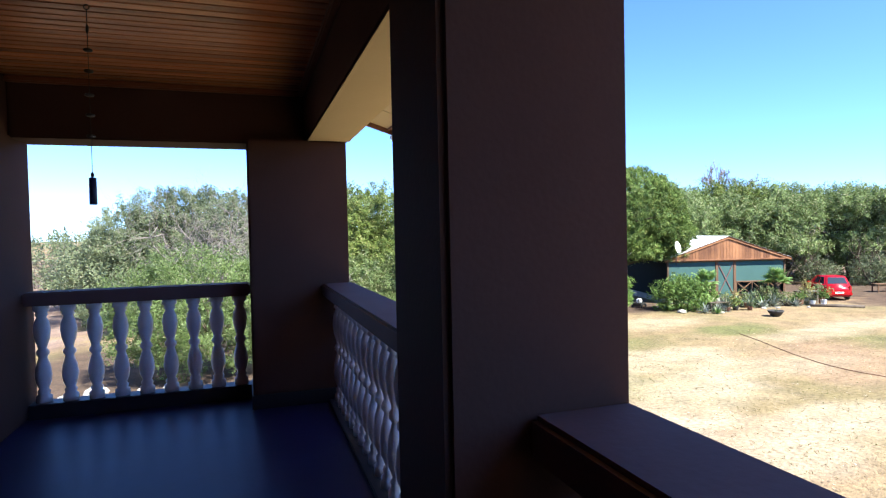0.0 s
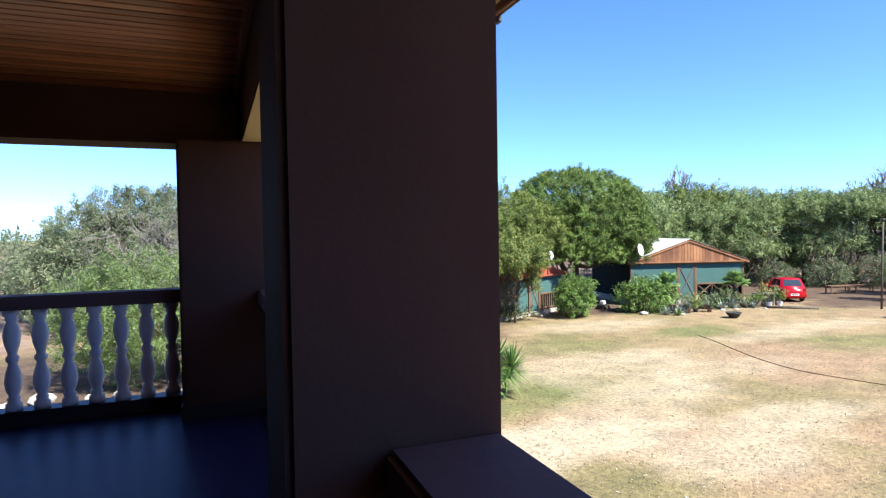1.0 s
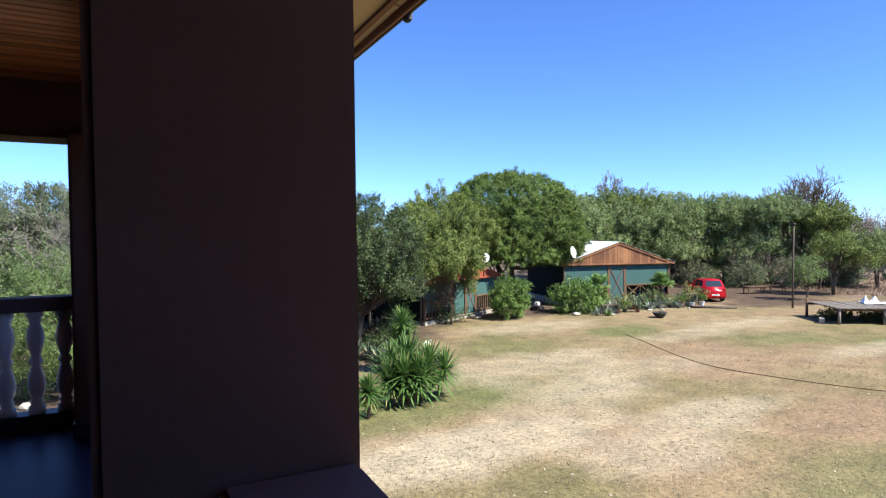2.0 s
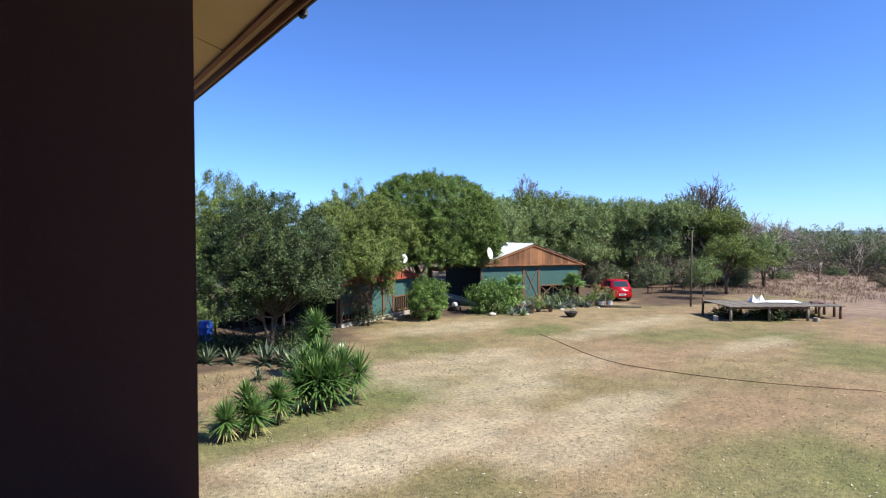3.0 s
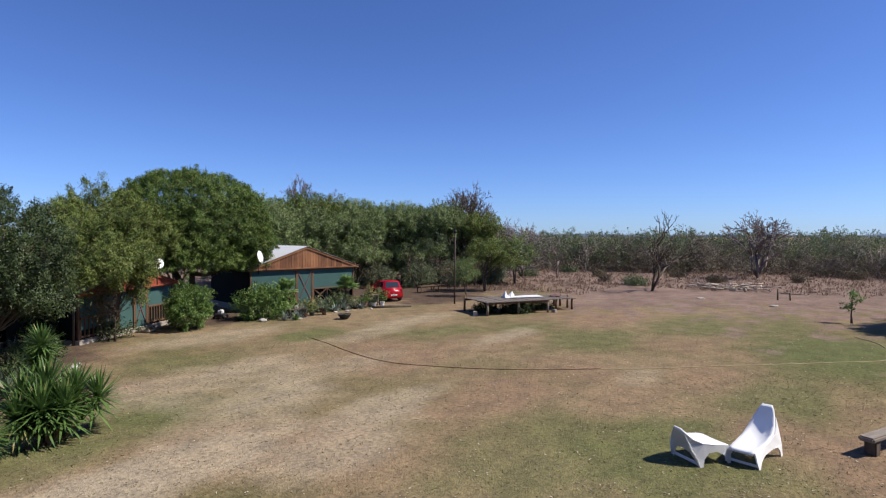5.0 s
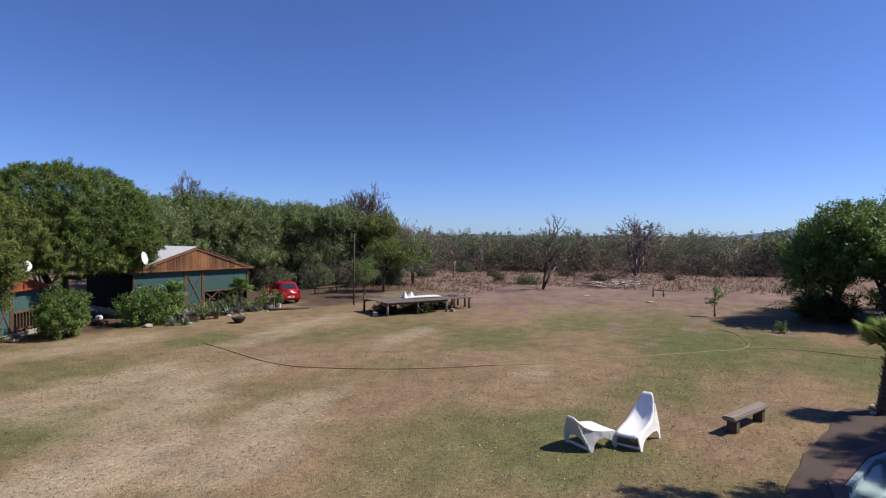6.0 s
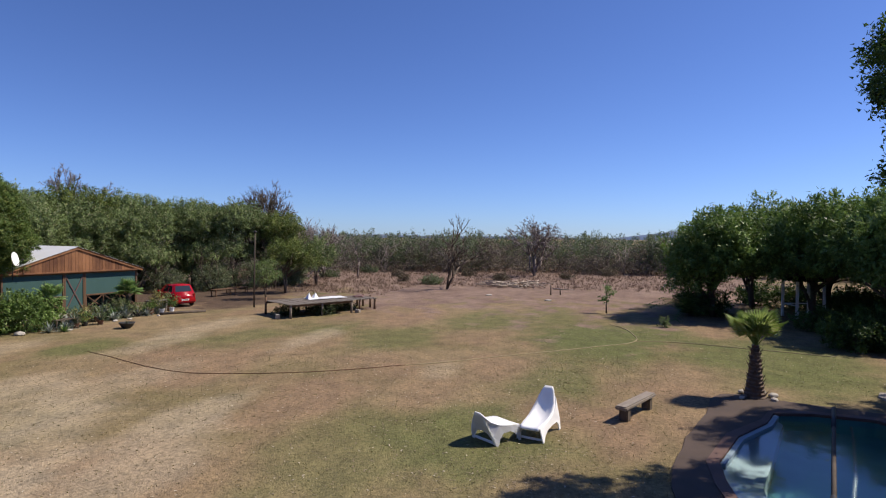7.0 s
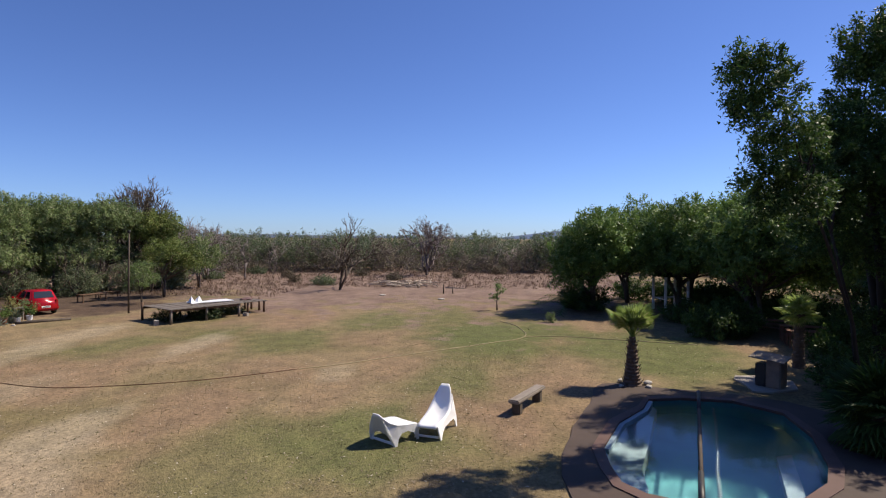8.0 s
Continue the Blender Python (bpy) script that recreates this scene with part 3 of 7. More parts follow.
# the house ---------------------------------------------------------------
FLOOR_Z, RAIL_Z, BEAM_Z, CEIL_Z = 3.09, 4.185, 5.485, 5.97
END_Y, WEST_X = 7.60, 0.28
struct("floor", 0.1, 3.02, -4.6, END_Y + 0.02, FLOOR_Z - 0.25, FLOOR_Z, FLOOR_TILE, "dark polished blue-black veranda floor", "floor", 0.004)
struct("wall_west", 0.0, WEST_X, -4.6, END_Y + 0.03, FLOOR_Z + 0.002, CEIL_Z + 0.2, PLASTER, "plastered brown house wall along the veranda", "wall", 0.01)
# Unseen wall, added to cut the light on the columns' south faces.
struct("wall_unseen_south", WEST_X, 2.6, -0.86, -0.62, FLOOR_Z + 0.002, CEIL_Z + 0.2, PLASTER, "unseen plastered wall added to darken the veranda", "wall", 0.01)
struct("wall_below", -7.0, 2.96, -9.0, END_Y - 0.03, 0.0, FLOOR_Z - 0.252, PLASTER, "plastered ground-floor wall of the house", "wall", 0.01)
struct("wall_upper", -7.0, -0.002, -9.0, END_Y - 0.03, FLOOR_Z - 0.248, CEIL_Z + 0.2, PLASTER, "plastered upper wall of the house", "wall", 0.01)


def column(name, x0, x1, y0, y1, label):
    """Plastered square column with softly worn corners and a shallow skirting."""
    t = thing(name, label, "column", kind="structure")
    part("shaft", box_bm(x0, x1, y0, y1, FLOOR_Z + 0.002, BEAM_Z + 0.001, 0.018), t, mat=PLASTER)
    part("skirting", box_bm(x0 - 0.012, x1 + 0.004, y0 - 0.012, y1 + 0.012, FLOOR_Z + 0.001, FLOOR_Z + 0.13, 0.006), t, "dark skirting", KERB_DARK)
    return t


column("column_1", 2.525, 3.029, 2.787, 3.262, "broad plastered column in deep shade beside the railing")
column("column_2", 2.115, 2.99, 6.95, END_Y - 0.01, "wide plastered corner column in deep shade")
column("column_4", 2.53, 3.025, -1.05, -0.58, "plastered veranda column")
# Thin cream sheet makes the beam's underside paler than its sides.
struct("underside", 2.645, 3.018, -4.6, 6.94, BEAM_Z - 0.006, BEAM_Z - 0.001, SOFFIT, "thin pale cream sheet under the beam", "beam")
struct("beam_east", 2.64, 3.022, -4.6, END_Y + 0.01, BEAM_Z, CEIL_Z + 0.75, PLASTER, "deep plastered beam with a pale underside", "beam", 0.015)
struct("beam_north", WEST_X, 2.638, 7.17, END_Y, BEAM_Z - 0.01, CEIL_Z + 0.75, PLASTER, "deep plastered beam over the end opening", "beam", 0.015)

# wooden ceiling boards, with grooves between them, in one mesh
cv, cf = [], []
y = -4.6
while y < 7.1:
    w = 0.094
    for x0, x1 in ((WEST_X, 2.639),):
        first = len(cv)
        for (yy, zz) in ((y + 0.004, CEIL_Z + 0.012), (y + 0.010, CEIL_Z), (y + w - 0.010, CEIL_Z), (y + w - 0.004, CEIL_Z + 0.012)):
            cv += [(x0, yy, zz), (x1, yy, zz)]
        for k in range(3):
            cf.append((first + 2 * k, first + 2 * k + 2, first + 2 * k + 3, first + 2 * k + 1))
    y += w + 0.004
tagged(new("ceiling", mesh_of("ceiling", cv, cf, CEILING_WOOD)), "varnished knotty pine board ceiling", "ceiling", kind="structure")
struct("ceiling_back", -7.0, 2.638, -9.0, 7.168, CEIL_Z + 0.2, CEIL_Z + 0.3, FASCIA, "boarding above the ceiling", "ceiling")
struct("trim_1", 2.585, 2.639, -4.6, 7.16, CEIL_Z - 0.055, CEIL_Z - 0.003, CORNICE_WOOD, "pine cornice strip", "trim", 0.012)
struct("trim_2", WEST_X, 2.584, 7.115, 7.169, CEIL_Z - 0.055, CEIL_Z - 0.003, CORNICE_WOOD, "pine cornice strip", "trim", 0.012)

# sloping soffit, fascia and roof
EAVE_X, EAVE_Z, ROOF_END = 4.01, 6.0, 9.25
SLOPE = 0.32


def roof_z(x):
    return EAVE_Z + (EAVE_X - x) * SLOPE


y0 = -9.855
soffit = thing("soffit", "cream-painted soffit boards with dark joints under the eave", "soffit", kind="structure")
sheet_len = 1.22
while y0 < ROOF_END - 0.03:
    y1 = min(y0 + sheet_len, ROOF_END - 0.03)
    x0, x1 = 3.024 if y1 < END_Y + 0.05 else -1.0, EAVE_X - 0.02
    bm = bmesh.new()
    lo = [bm.verts.new(p) for p in ((x0, y0 + 0.009, roof_z(x0)), (x1, y0 + 0.009, roof_z(x1)), (x1, y1 - 0.009, roof_z(x1)), (x0, y1 - 0.009, roof_z(x0)))]
    hi = [bm.verts.new(v.co + Vector((0, 0, 0.02))) for v in lo]
    bm.faces.new(lo[::-1]), bm.faces.new(hi)
    for k in range(4):
        bm.faces.new((lo[k], lo[(k + 1) % 4], hi[(k + 1) % 4], hi[k]))
    part("panel", bm, soffit, mat=SOFFIT)
    y0 = y1
strip = bmesh.new()
box_bm(EAVE_X - 0.10, EAVE_X - 0.06, -9.4, ROOF_END - 0.05, roof_z(EAVE_X - 0.08) - 0.022, roof_z(EAVE_X - 0.08) - 0.003, 0, strip)
part("batten", strip, soffit, "brown cover batten", FASCIA)


def sloped_slab(x0, x1, y0, y1, dz0, dz1):
    bm = bmesh.new()
    lo = [bm.verts.new((x, y, roof_z(x) + dz0)) for x, y in ((x0, y0), (x1, y0), (x1, y1), (x0, y1))]
    hi = [bm.verts.new((v.co.x, v.co.y, roof_z(v.co.x) + dz1)) for v in lo]
    bm.faces.new(lo[::-1]), bm.faces.new(hi)
    for k in range(4):
        bm.faces.new((lo[k], lo[(k + 1) % 4], hi[(k + 1) % 4], hi[k]))
    return bm


house_roof = thing("roof", "tiled house roof with brown fascia boards", "roof", kind="structure")
part("fascia", box_bm(EAVE_X - 0.02, EAVE_X + 0.01, -9.4, ROOF_END, EAVE_Z - 0.045, EAVE_Z + 0.15, 0.006), house_roof, "brown fascia board", FASCIA)
part("gutter", box_bm(EAVE_X + 0.012, EAVE_X + 0.05, -9.4, ROOF_END, EAVE_Z - 0.035, EAVE_Z + 0.06, 0.012), house_roof, "thin grey gutter", DARK_METAL)
part("gutter_clip", box_bm(EAVE_X + 0.02, EAVE_X + 0.06, 4.78, 4.84, EAVE_Z - 0.065, EAVE_Z + 0.03, 0.008), house_roof, "dark gutter joint", DARK_METAL)
part("bargeboard", sloped_slab(-3.5, EAVE_X, ROOF_END - 0.03, ROOF_END, -0.06, 0.16), house_roof, "brown bargeboard", FASCIA)
part("bracket", box_bm(EAVE_X - 0.05, EAVE_X + 0.02, ROOF_END - 0.10, ROOF_END + 0.02, EAVE_Z - 0.12, EAVE_Z - 0.046, 0.015), house_roof, "white rafter end", WHITE_PAINT)
part("cover", sloped_slab(-3.5, EAVE_X + 0.06, -9.5, ROOF_END + 0.05, 0.165, 0.24), house_roof, mat=ROOF_TILE)
bm = bmesh.new()
lo = [bm.verts.new(p) for p in ((-3.5, -9.5, roof_z(-3.5) + 0.165), (-3.5, ROOF_END + 0.05, roof_z(-3.5) + 0.165), (-11, ROOF_END + 0.05, roof_z(4.0)), (-11, -9.5, roof_z(4.0)))]
hi = [bm.verts.new(v.co + Vector((0, 0, 0.08))) for v in lo]
bm.faces.new(lo), bm.faces.new(hi[::-1])
for k in range(4):
    bm.faces.new((lo[k], hi[k], hi[(k + 1) % 4], lo[(k + 1) % 4]))
part("cover", bm, house_roof, mat=ROOF_TILE)
bm = bmesh.new()
gv = [bm.verts.new(p) for p in ((-7, END_Y - 0.035, CEIL_Z + 0.3), (2.5, END_Y - 0.035, CEIL_Z + 0.3), (2.5, END_Y - 0.035, roof_z(2.5)), (-3.5, END_Y - 0.035, roof_z(-3.5)), (-7, END_Y - 0.035, roof_z(0)))]
bm.faces.new(gv)
ext = bmesh.ops.extrude_face_region(bm, geom=bm.faces[:])
bmesh.ops.translate(bm, verts=[v for v in ext["geom"] if isinstance(v, bmesh.types.BMVert)], vec=(0, -0.2, 0))
bmesh.ops.recalc_face_normals(bm, faces=bm.faces)
part("gable_wall", bm, house_roof, "plastered gable", PLASTER)

# balustrades
BAL = [(0.055, 0), (0.055, 0.05), (0.038, 0.065), (0.045, 0.09), (0.032, 0.11), (0.050, 0.16), (0.058, 0.22), (0.050, 0.29), (0.034, 0.345),
       (0.029, 0.37), (0.044, 0.39), (0.044, 0.415), (0.029, 0.435), (0.034, 0.46), (0.050, 0.515), (0.058, 0.585), (0.050, 0.645), (0.032, 0.695), (0.045, 0.71), (0.038, 0.73), (0.055, 0.745), (0.055, 0.79)]
bal_me = lathe_mesh("baluster", [(r * 1.14, z * 0.745 / 0.79) for r, z in BAL], BALUSTER_WHITE, 16)


def balustrade(label, x0, x1, y0, y1, along, n, pad0=0.0, pad1=0.0, kerb_h=0.03):
    t = thing("balustrade", label, "balustrade", group="veranda balustrades")
    part("kerb", box_bm(x0 + 0.03, x1 - 0.03, y0 + 0.002, y1 - 0.002, FLOOR_Z, FLOOR_Z + kerb_h, 0.006) if along == "y"
         else box_bm(x0 + 0.002, x1 - 0.002, y0 + 0.03, y1 - 0.03, FLOOR_Z, FLOOR_Z + kerb_h, 0.006), t, "dark kerb under the balusters", KERB_DARK)
    part("handrail", box_bm(x0, x1, y0 + 0.001, y1 - 0.001, RAIL_Z - 0.115, RAIL_Z, 0.014), t, "flat painted concrete handrail", RAIL_PAINT)
    for k in range(n):
        d = (k + 0.5) / n
        x, yy = ((x0 + x1) / 2, y0 + (y1 - y0) * d) if along == "y" else (x0 + pad0 + (x1 - pad1 - x0 - pad0) * d, (y0 + y1) / 2)
        part("baluster", bal_me, t, m=pose(x, yy, FLOOR_Z + kerb_h, 0, 0, 45 * k) @ Matrix.Diagonal((1, 1, (RAIL_Z - 0.115 - FLOOR_Z - kerb_h) / 0.745, 1)))
    return t


balustrade("white double-vase balusters under a flat handrail, in shade", 2.735, 3.020, 3.262, 6.948, "y", 19)
balustrade("white double-vase balusters under a flat handrail, in shade", 2.735, 3.020, -0.578, 2.788, "y", 18)
balustrade("white balusters backlit across the end opening", WEST_X + 0.002, 2.113, 7.33, 7.58, "x", 9, 0.0, 0.0, 0.13)
balustrade("white double-vase balusters under a flat handrail", 2.735, 3.020, -4.59, -1.052, "y", 18)

chime = thing("wind_chime", "wind chime of dark discs and a blue tube on a cord", "wind chime", pose(1.27, 5.37, 0))
part("hook", tube_mesh("hook", [[((0.014 * math.cos(q), 0, CEIL_Z - 0.016 + 0.014 * math.sin(q)), 0.003) for q in np.linspace(0, 6.28, 13)]], DARK_METAL, 5), chime, "small ceiling hook")
part("cord", tube_mesh("cord", [[((0, 0, CEIL_Z - 0.03), 0.0022), ((0, 0, 5.0), 0.0018)]], DARK_METAL, 5), chime)
part("bead", lathe_mesh("bead", [(0.002, 5.80), (0.008, 5.82), (0.008, 5.84), (0.002, 5.86)], DARK_METAL, 8), chime)
for z in (5.71, 5.59, 5.455, 5.34, 5.22):
    part("disc", lathe_mesh("disc", [(0.002, -0.012), (0.020, -0.008), (0.026, 0.0), (0.020, 0.008), (0.002, 0.012)], DARK_METAL, 12), chime, "dark wooden disc", m=pose(0, 0, z, 6, 4, 0))
part("tube", lathe_mesh("tube", [(0.008, 4.985), (0.020, 4.98), (0.021, 4.83), (0.018, 4.827)], CHIME_BLUE, 12), chime, "dark blue tube")
part("cap", lathe_mesh("cap", [(0.003, 5.015), (0.009, 5.005), (0.009, 4.987)], DARK_METAL, 8), chime)


LEAF_FINE = 0.86


# plants ---------------------------------------------------------------
def unit(a):
    return a / np.maximum(np.linalg.norm(a, axis=-1, keepdims=True), 1e-9)


def leaf_quads(rng, centres, each, spread, length, width, droop=0.1, flat=0.85, out=None, tumble=0.55):
    """Small pointed leaves lying like shingles on the outside of each clump, as an (n, 4, 3) array."""
    c = np.repeat(np.asarray(centres, float), each, 0)
    n = len(c)
    size = np.repeat(rng.uniform(0.7, 1.25, (len(centres), 1)), each, 0)
    lobe = np.repeat(out, each, 0) if out is not None else np.zeros((n, 3))
    u = unit(unit(rng.normal(0, 1, (n, 3))) + lobe * 0.6 + (0, 0, 0.3))
    p = c + u * (1, 1, flat) * spread * size * rng.uniform(0.55, 1.0, (n, 1)) ** 0.6
    nrm = unit(u + lobe * 0.35 + (0, 0, 0.25) + rng.normal(0, tumble, (n, 3)))
    d = rng.normal(0, 1, (n, 3)) + (0, 0, -2.0 * droop)
    d = unit(unit(d - nrm * (d * nrm).sum(1, keepdims=True)) + u * 0.35)
    s = unit(np.cross(nrm, d))
    ln = length * rng.uniform(0.6, 1.35, (n, 1))
    wd = width * rng.uniform(0.7, 1.3, (n, 1))
    m = p + d * ln * 0.45
    return np.stack([p, m - s * wd / 2, p + d * ln, m + s * wd / 2], 1)


def spray_tris(rng, centres, ways, each, spread, length, width, droop=0.1):
    """Small pointed leaves along short twigs that grow outwards from each clump's heart, as an (n, 3, 3) array."""
    k = len(centres)
    axis = unit(ways + (0, 0, 0.35) + rng.normal(0, 0.5, (k, 3)))
    size = rng.uniform(0.65, 1.3, (k, 1))
    c, axis, size, way = (np.repeat(a, each, 0) for a in (centres, axis, size, ways))
    n = len(c)
    t = rng.uniform(0, 1, (n, 1)) ** 0.8
    p = c + axis * (t - 0.4) * spread * 1.9 * size + rng.normal(0, 0.46, (n, 3)) * spread * size * (1.15 - 0.75 * t)
    d = unit(axis * 0.7 + rng.normal(0, 0.75, (n, 3)) + (0, 0, -1.2 * droop))
    s = unit(np.cross(unit(way * 0.8 + (0, 0, 0.55) + rng.normal(0, 0.45, (n, 3))), d))
    ln = length * rng.uniform(0.6, 1.35, (n, 1))
    wd = width * rng.uniform(0.7, 1.3, (n, 1))
    return np.stack([p - s * wd / 2, p + s * wd / 2, p + d * ln], 1)


def lumps(rng, u, bend=3.2):
    """An uneven swell over the directions u, about -1 to 1."""
    k = rng.normal(0, bend, (6, 3))
    return np.sin(u @ k.T + rng.uniform(0, 6.28, 6)).sum(1, keepdims=True) / 2.6


def lobe_centres(rng, lobes, spread, rough=0.08, packing=1.9, low=-0.62, uneven=0.13):
    """Clump centres spread evenly over the outside of each lobe, and their outward ways."""
    out, ways = [], []
    for cx, cy, cz, rx, ry, rz in lobes:
        area = 4 * math.pi * ((rx * ry) ** 1.6 / 3 + (rx * rz) ** 1.6 / 3 + (ry * rz) ** 1.6 / 3) ** (1 / 1.6)
        n = max(6, int(area / (packing * 1.15 * spread ** 2)))
        k = np.arange(n) + 0.5
        z = 1 - 2 * k / n
        a = k * 2.39996 + rng.uniform(0, 6.28)
        r = np.sqrt(1 - z * z)
        u = unit(np.stack([r * np.cos(a), r * np.sin(a), z], 1) + rng.normal(0, 0.10, (n, 3)))
        u = u[u[:, 2] > low]
        inner = (rng.uniform(0, 1, (len(u), 1)) > 0.25) * 0.14 + 0.74
        out.append(np.array((cx, cy, cz)) + u * (inner + uneven * lumps(rng, u) + rng.normal(0, rough, (len(u), 1))) * (rx, ry, rz))
        ways.append(u)
    return np.concatenate(out), np.concatenate(ways)


def inner_tris(rng, lobes, length):
    """Larger shaded leaf sprays inside the lobes."""
    out = []
    for cx, cy, cz, rx, ry, rz in lobes:
        n = int(40 * rx * ry * rz) + 40
        u = unit(rng.normal(0, 1, (n, 3))) * rng.uniform(0.1, 0.72, (n, 1)) ** 0.7
        p = np.array((cx, cy, cz)) + u * (rx, ry, rz)
        d, e = unit(rng.normal(0, 1, (n, 3))), unit(rng.normal(0, 1, (n, 3)))
        s = unit(np.cross(d, e))
        out.append(np.stack([p - d * length, p - s * length * 0.5, p + d * length], 1))
    return np.concatenate(out)


def limb_paths(rng, stems, ends, r0):
    """Stems: lists of points of the main trunks; each end is reached by a bent limb from the nearest stem top."""
    paths = []
    tops = []
    for stem in stems:
        k = len(stem)
        paths.append([(p, r0 * (1.25 if i == 0 else 1 - 0.45 * i / (k - 1))) for i, p in enumerate(stem)])
        tops += [(Vector(stem[-1]), r0 * 0.55), (Vector(stem[-1]).lerp(Vector(stem[-2]), 0.45), r0 * 0.6)]
    for e in ends:
        e = Vector(e)
        top, r = min(tops, key=lambda q: (q[0] - e).length + rng.uniform(0, 1.0))
        span = e - top
        mid = top + span * 0.5 + Vector(rng.normal(0, 0.11, 3)) * span.length + Vector((0, 0, 0.10 * span.length))
        paths.append([(top, r), (top.lerp(mid, 0.55) + Vector(rng.normal(0, 0.04, 3)) * span.length, r * 0.72), (mid, r * 0.5), (mid.lerp(e, 0.6), r * 0.3), (e, r * 0.12)])
    return paths


def tree(name, label, x, y, lobes, leaf_mat, seed, stems, r0=0.16, cover=0.7, spread=0.7, length=0.2, width=0.085, bark=None, limbs=16,
         group="", category="tree", droop=0.1, rough=0.08, packing=1.9, low=-0.62, uneven=0.13):
    rng = np.random.default_rng(seed)
    t = thing(name, label, category, pose(x, y, 0), group)
    lobes = [l[:6] for l in lobes]
    length, width = length * LEAF_FINE, width * LEAF_FINE
    cs, ways = lobe_centres(rng, lobes, spread, rough, packing, low, uneven)
    each = max(8, int(cover * 6.28 * spread ** 2 / (length * width * 0.5)))
    ends = cs[rng.choice(len(cs), min(limbs, len(cs)), replace=False)]
    part("trunk", tube_mesh("trunk", limb_paths(rng, stems, ends, r0), bark or BARK, 7), t)
    leaves = np.concatenate([spray_tris(rng, cs, ways, each, spread, length, width, droop), inner_tris(rng, lobes, spread * 0.32)])
    leaves[:, :, 2] = np.maximum(leaves[:, :, 2], 0.01)
    part("crown", leaf_mesh("crown", leaves, leaf_mat), t)
    return t


def bush(name, label, x, y, lobes, leaf_mat, seed, cover=0.7, spread=0.3, length=0.14, width=0.065, category="bush", group="", twigs=10):
    top = max(l[2] for l in lobes)
    return tree(name, label, x, y, lobes, leaf_mat, seed, [[(0, 0, -0.02), (0.03, 0.02, top * 0.3), (0.05, 0, top * 0.5)]], 0.05, cover, spread, length, width,
                limbs=twigs, category=category, group=group, low=-1.1)


def bare_tree(name, label, x, y, height, seed, lean=(0.0, 0.0), spread=0.7, depth=6, r0=0.14, mat=None, stems=1, z0=0.0, forks=(2, 3), shrink=0.72, group="", taper=0.62):
    """A leafless tree: limbs fork again and again into fine twigs."""
    rng = np.random.default_rng(seed)
    paths = []

    def grow(p, d, ln, r, left):
        mid = p + d * ln * 0.5 + Vector(rng.normal(0, 0.06, 3)) * ln
        end = p + d * ln + Vector(rng.normal(0, 0.05, 3)) * ln
        paths.append([(p, r), (mid, r * 0.85), (end, r * 0.66)])
        if left == 0:
            return
        for _ in range(int(rng.integers(forks[0], forks[1] + 1))):
            nd = (d + Vector(rng.normal(0, spread, 3)) * 0.62 + Vector((0, 0, 0.10))).normalized()
            grow(end if rng.random() < 0.7 else mid, nd, ln * shrink * rng.uniform(0.75, 1.15), r * taper, left - 1)

    t = thing(name, label, "tree", pose(x, y, 0), group)
    for s in range(stems):
        d = Vector((lean[0] + (rng.normal(0, 0.22) if stems > 1 else 0), lean[1] + (rng.normal(0, 0.22) if stems > 1 else 0), 1)).normalized()
        grow(Vector((0.08 * s, 0.05 * s, z0 - 0.02)), d, height * 0.30, r0, depth)
    part("trunk", tube_mesh("trunk", paths, mat or TWIG_GREY, 3), t, "bare grey limbs and twigs")
    return t


def blade_quads(rng, n, length, width, up0, up1, arch=0.25, base=(0, 0, 0), jitter=0.05):
    """Sword-shaped leaves of a rosette, each of three quads that bend a little."""
    quads = []
    for k in range(n):
        a = k * 2.399 + rng.normal(0, 0.15)
        el = up0 + (up1 - up0) * (k / n) + rng.normal(0, jitter)
        ln = length * rng.uniform(0.8, 1.12)
        d = np.array((math.cos(a) * math.cos(el), math.sin(a) * math.cos(el), math.sin(el)))
        s = np.array((-math.sin(a), math.cos(a), 0.0))
        p = np.array(base, float)
        for j, (w0, w1) in enumerate(((0.6, 1.0), (1.0, 0.75), (0.75, 0.05))):
            q = p + d * ln / 3
            quads.append((p - s * width * w0 / 2, p + s * width * w0 / 2, q + s * width * w1 / 2, q - s * width * w1 / 2))
            p = q
            d = unit((d + np.array((0, 0, -arch)))[None])[0]
    return quads


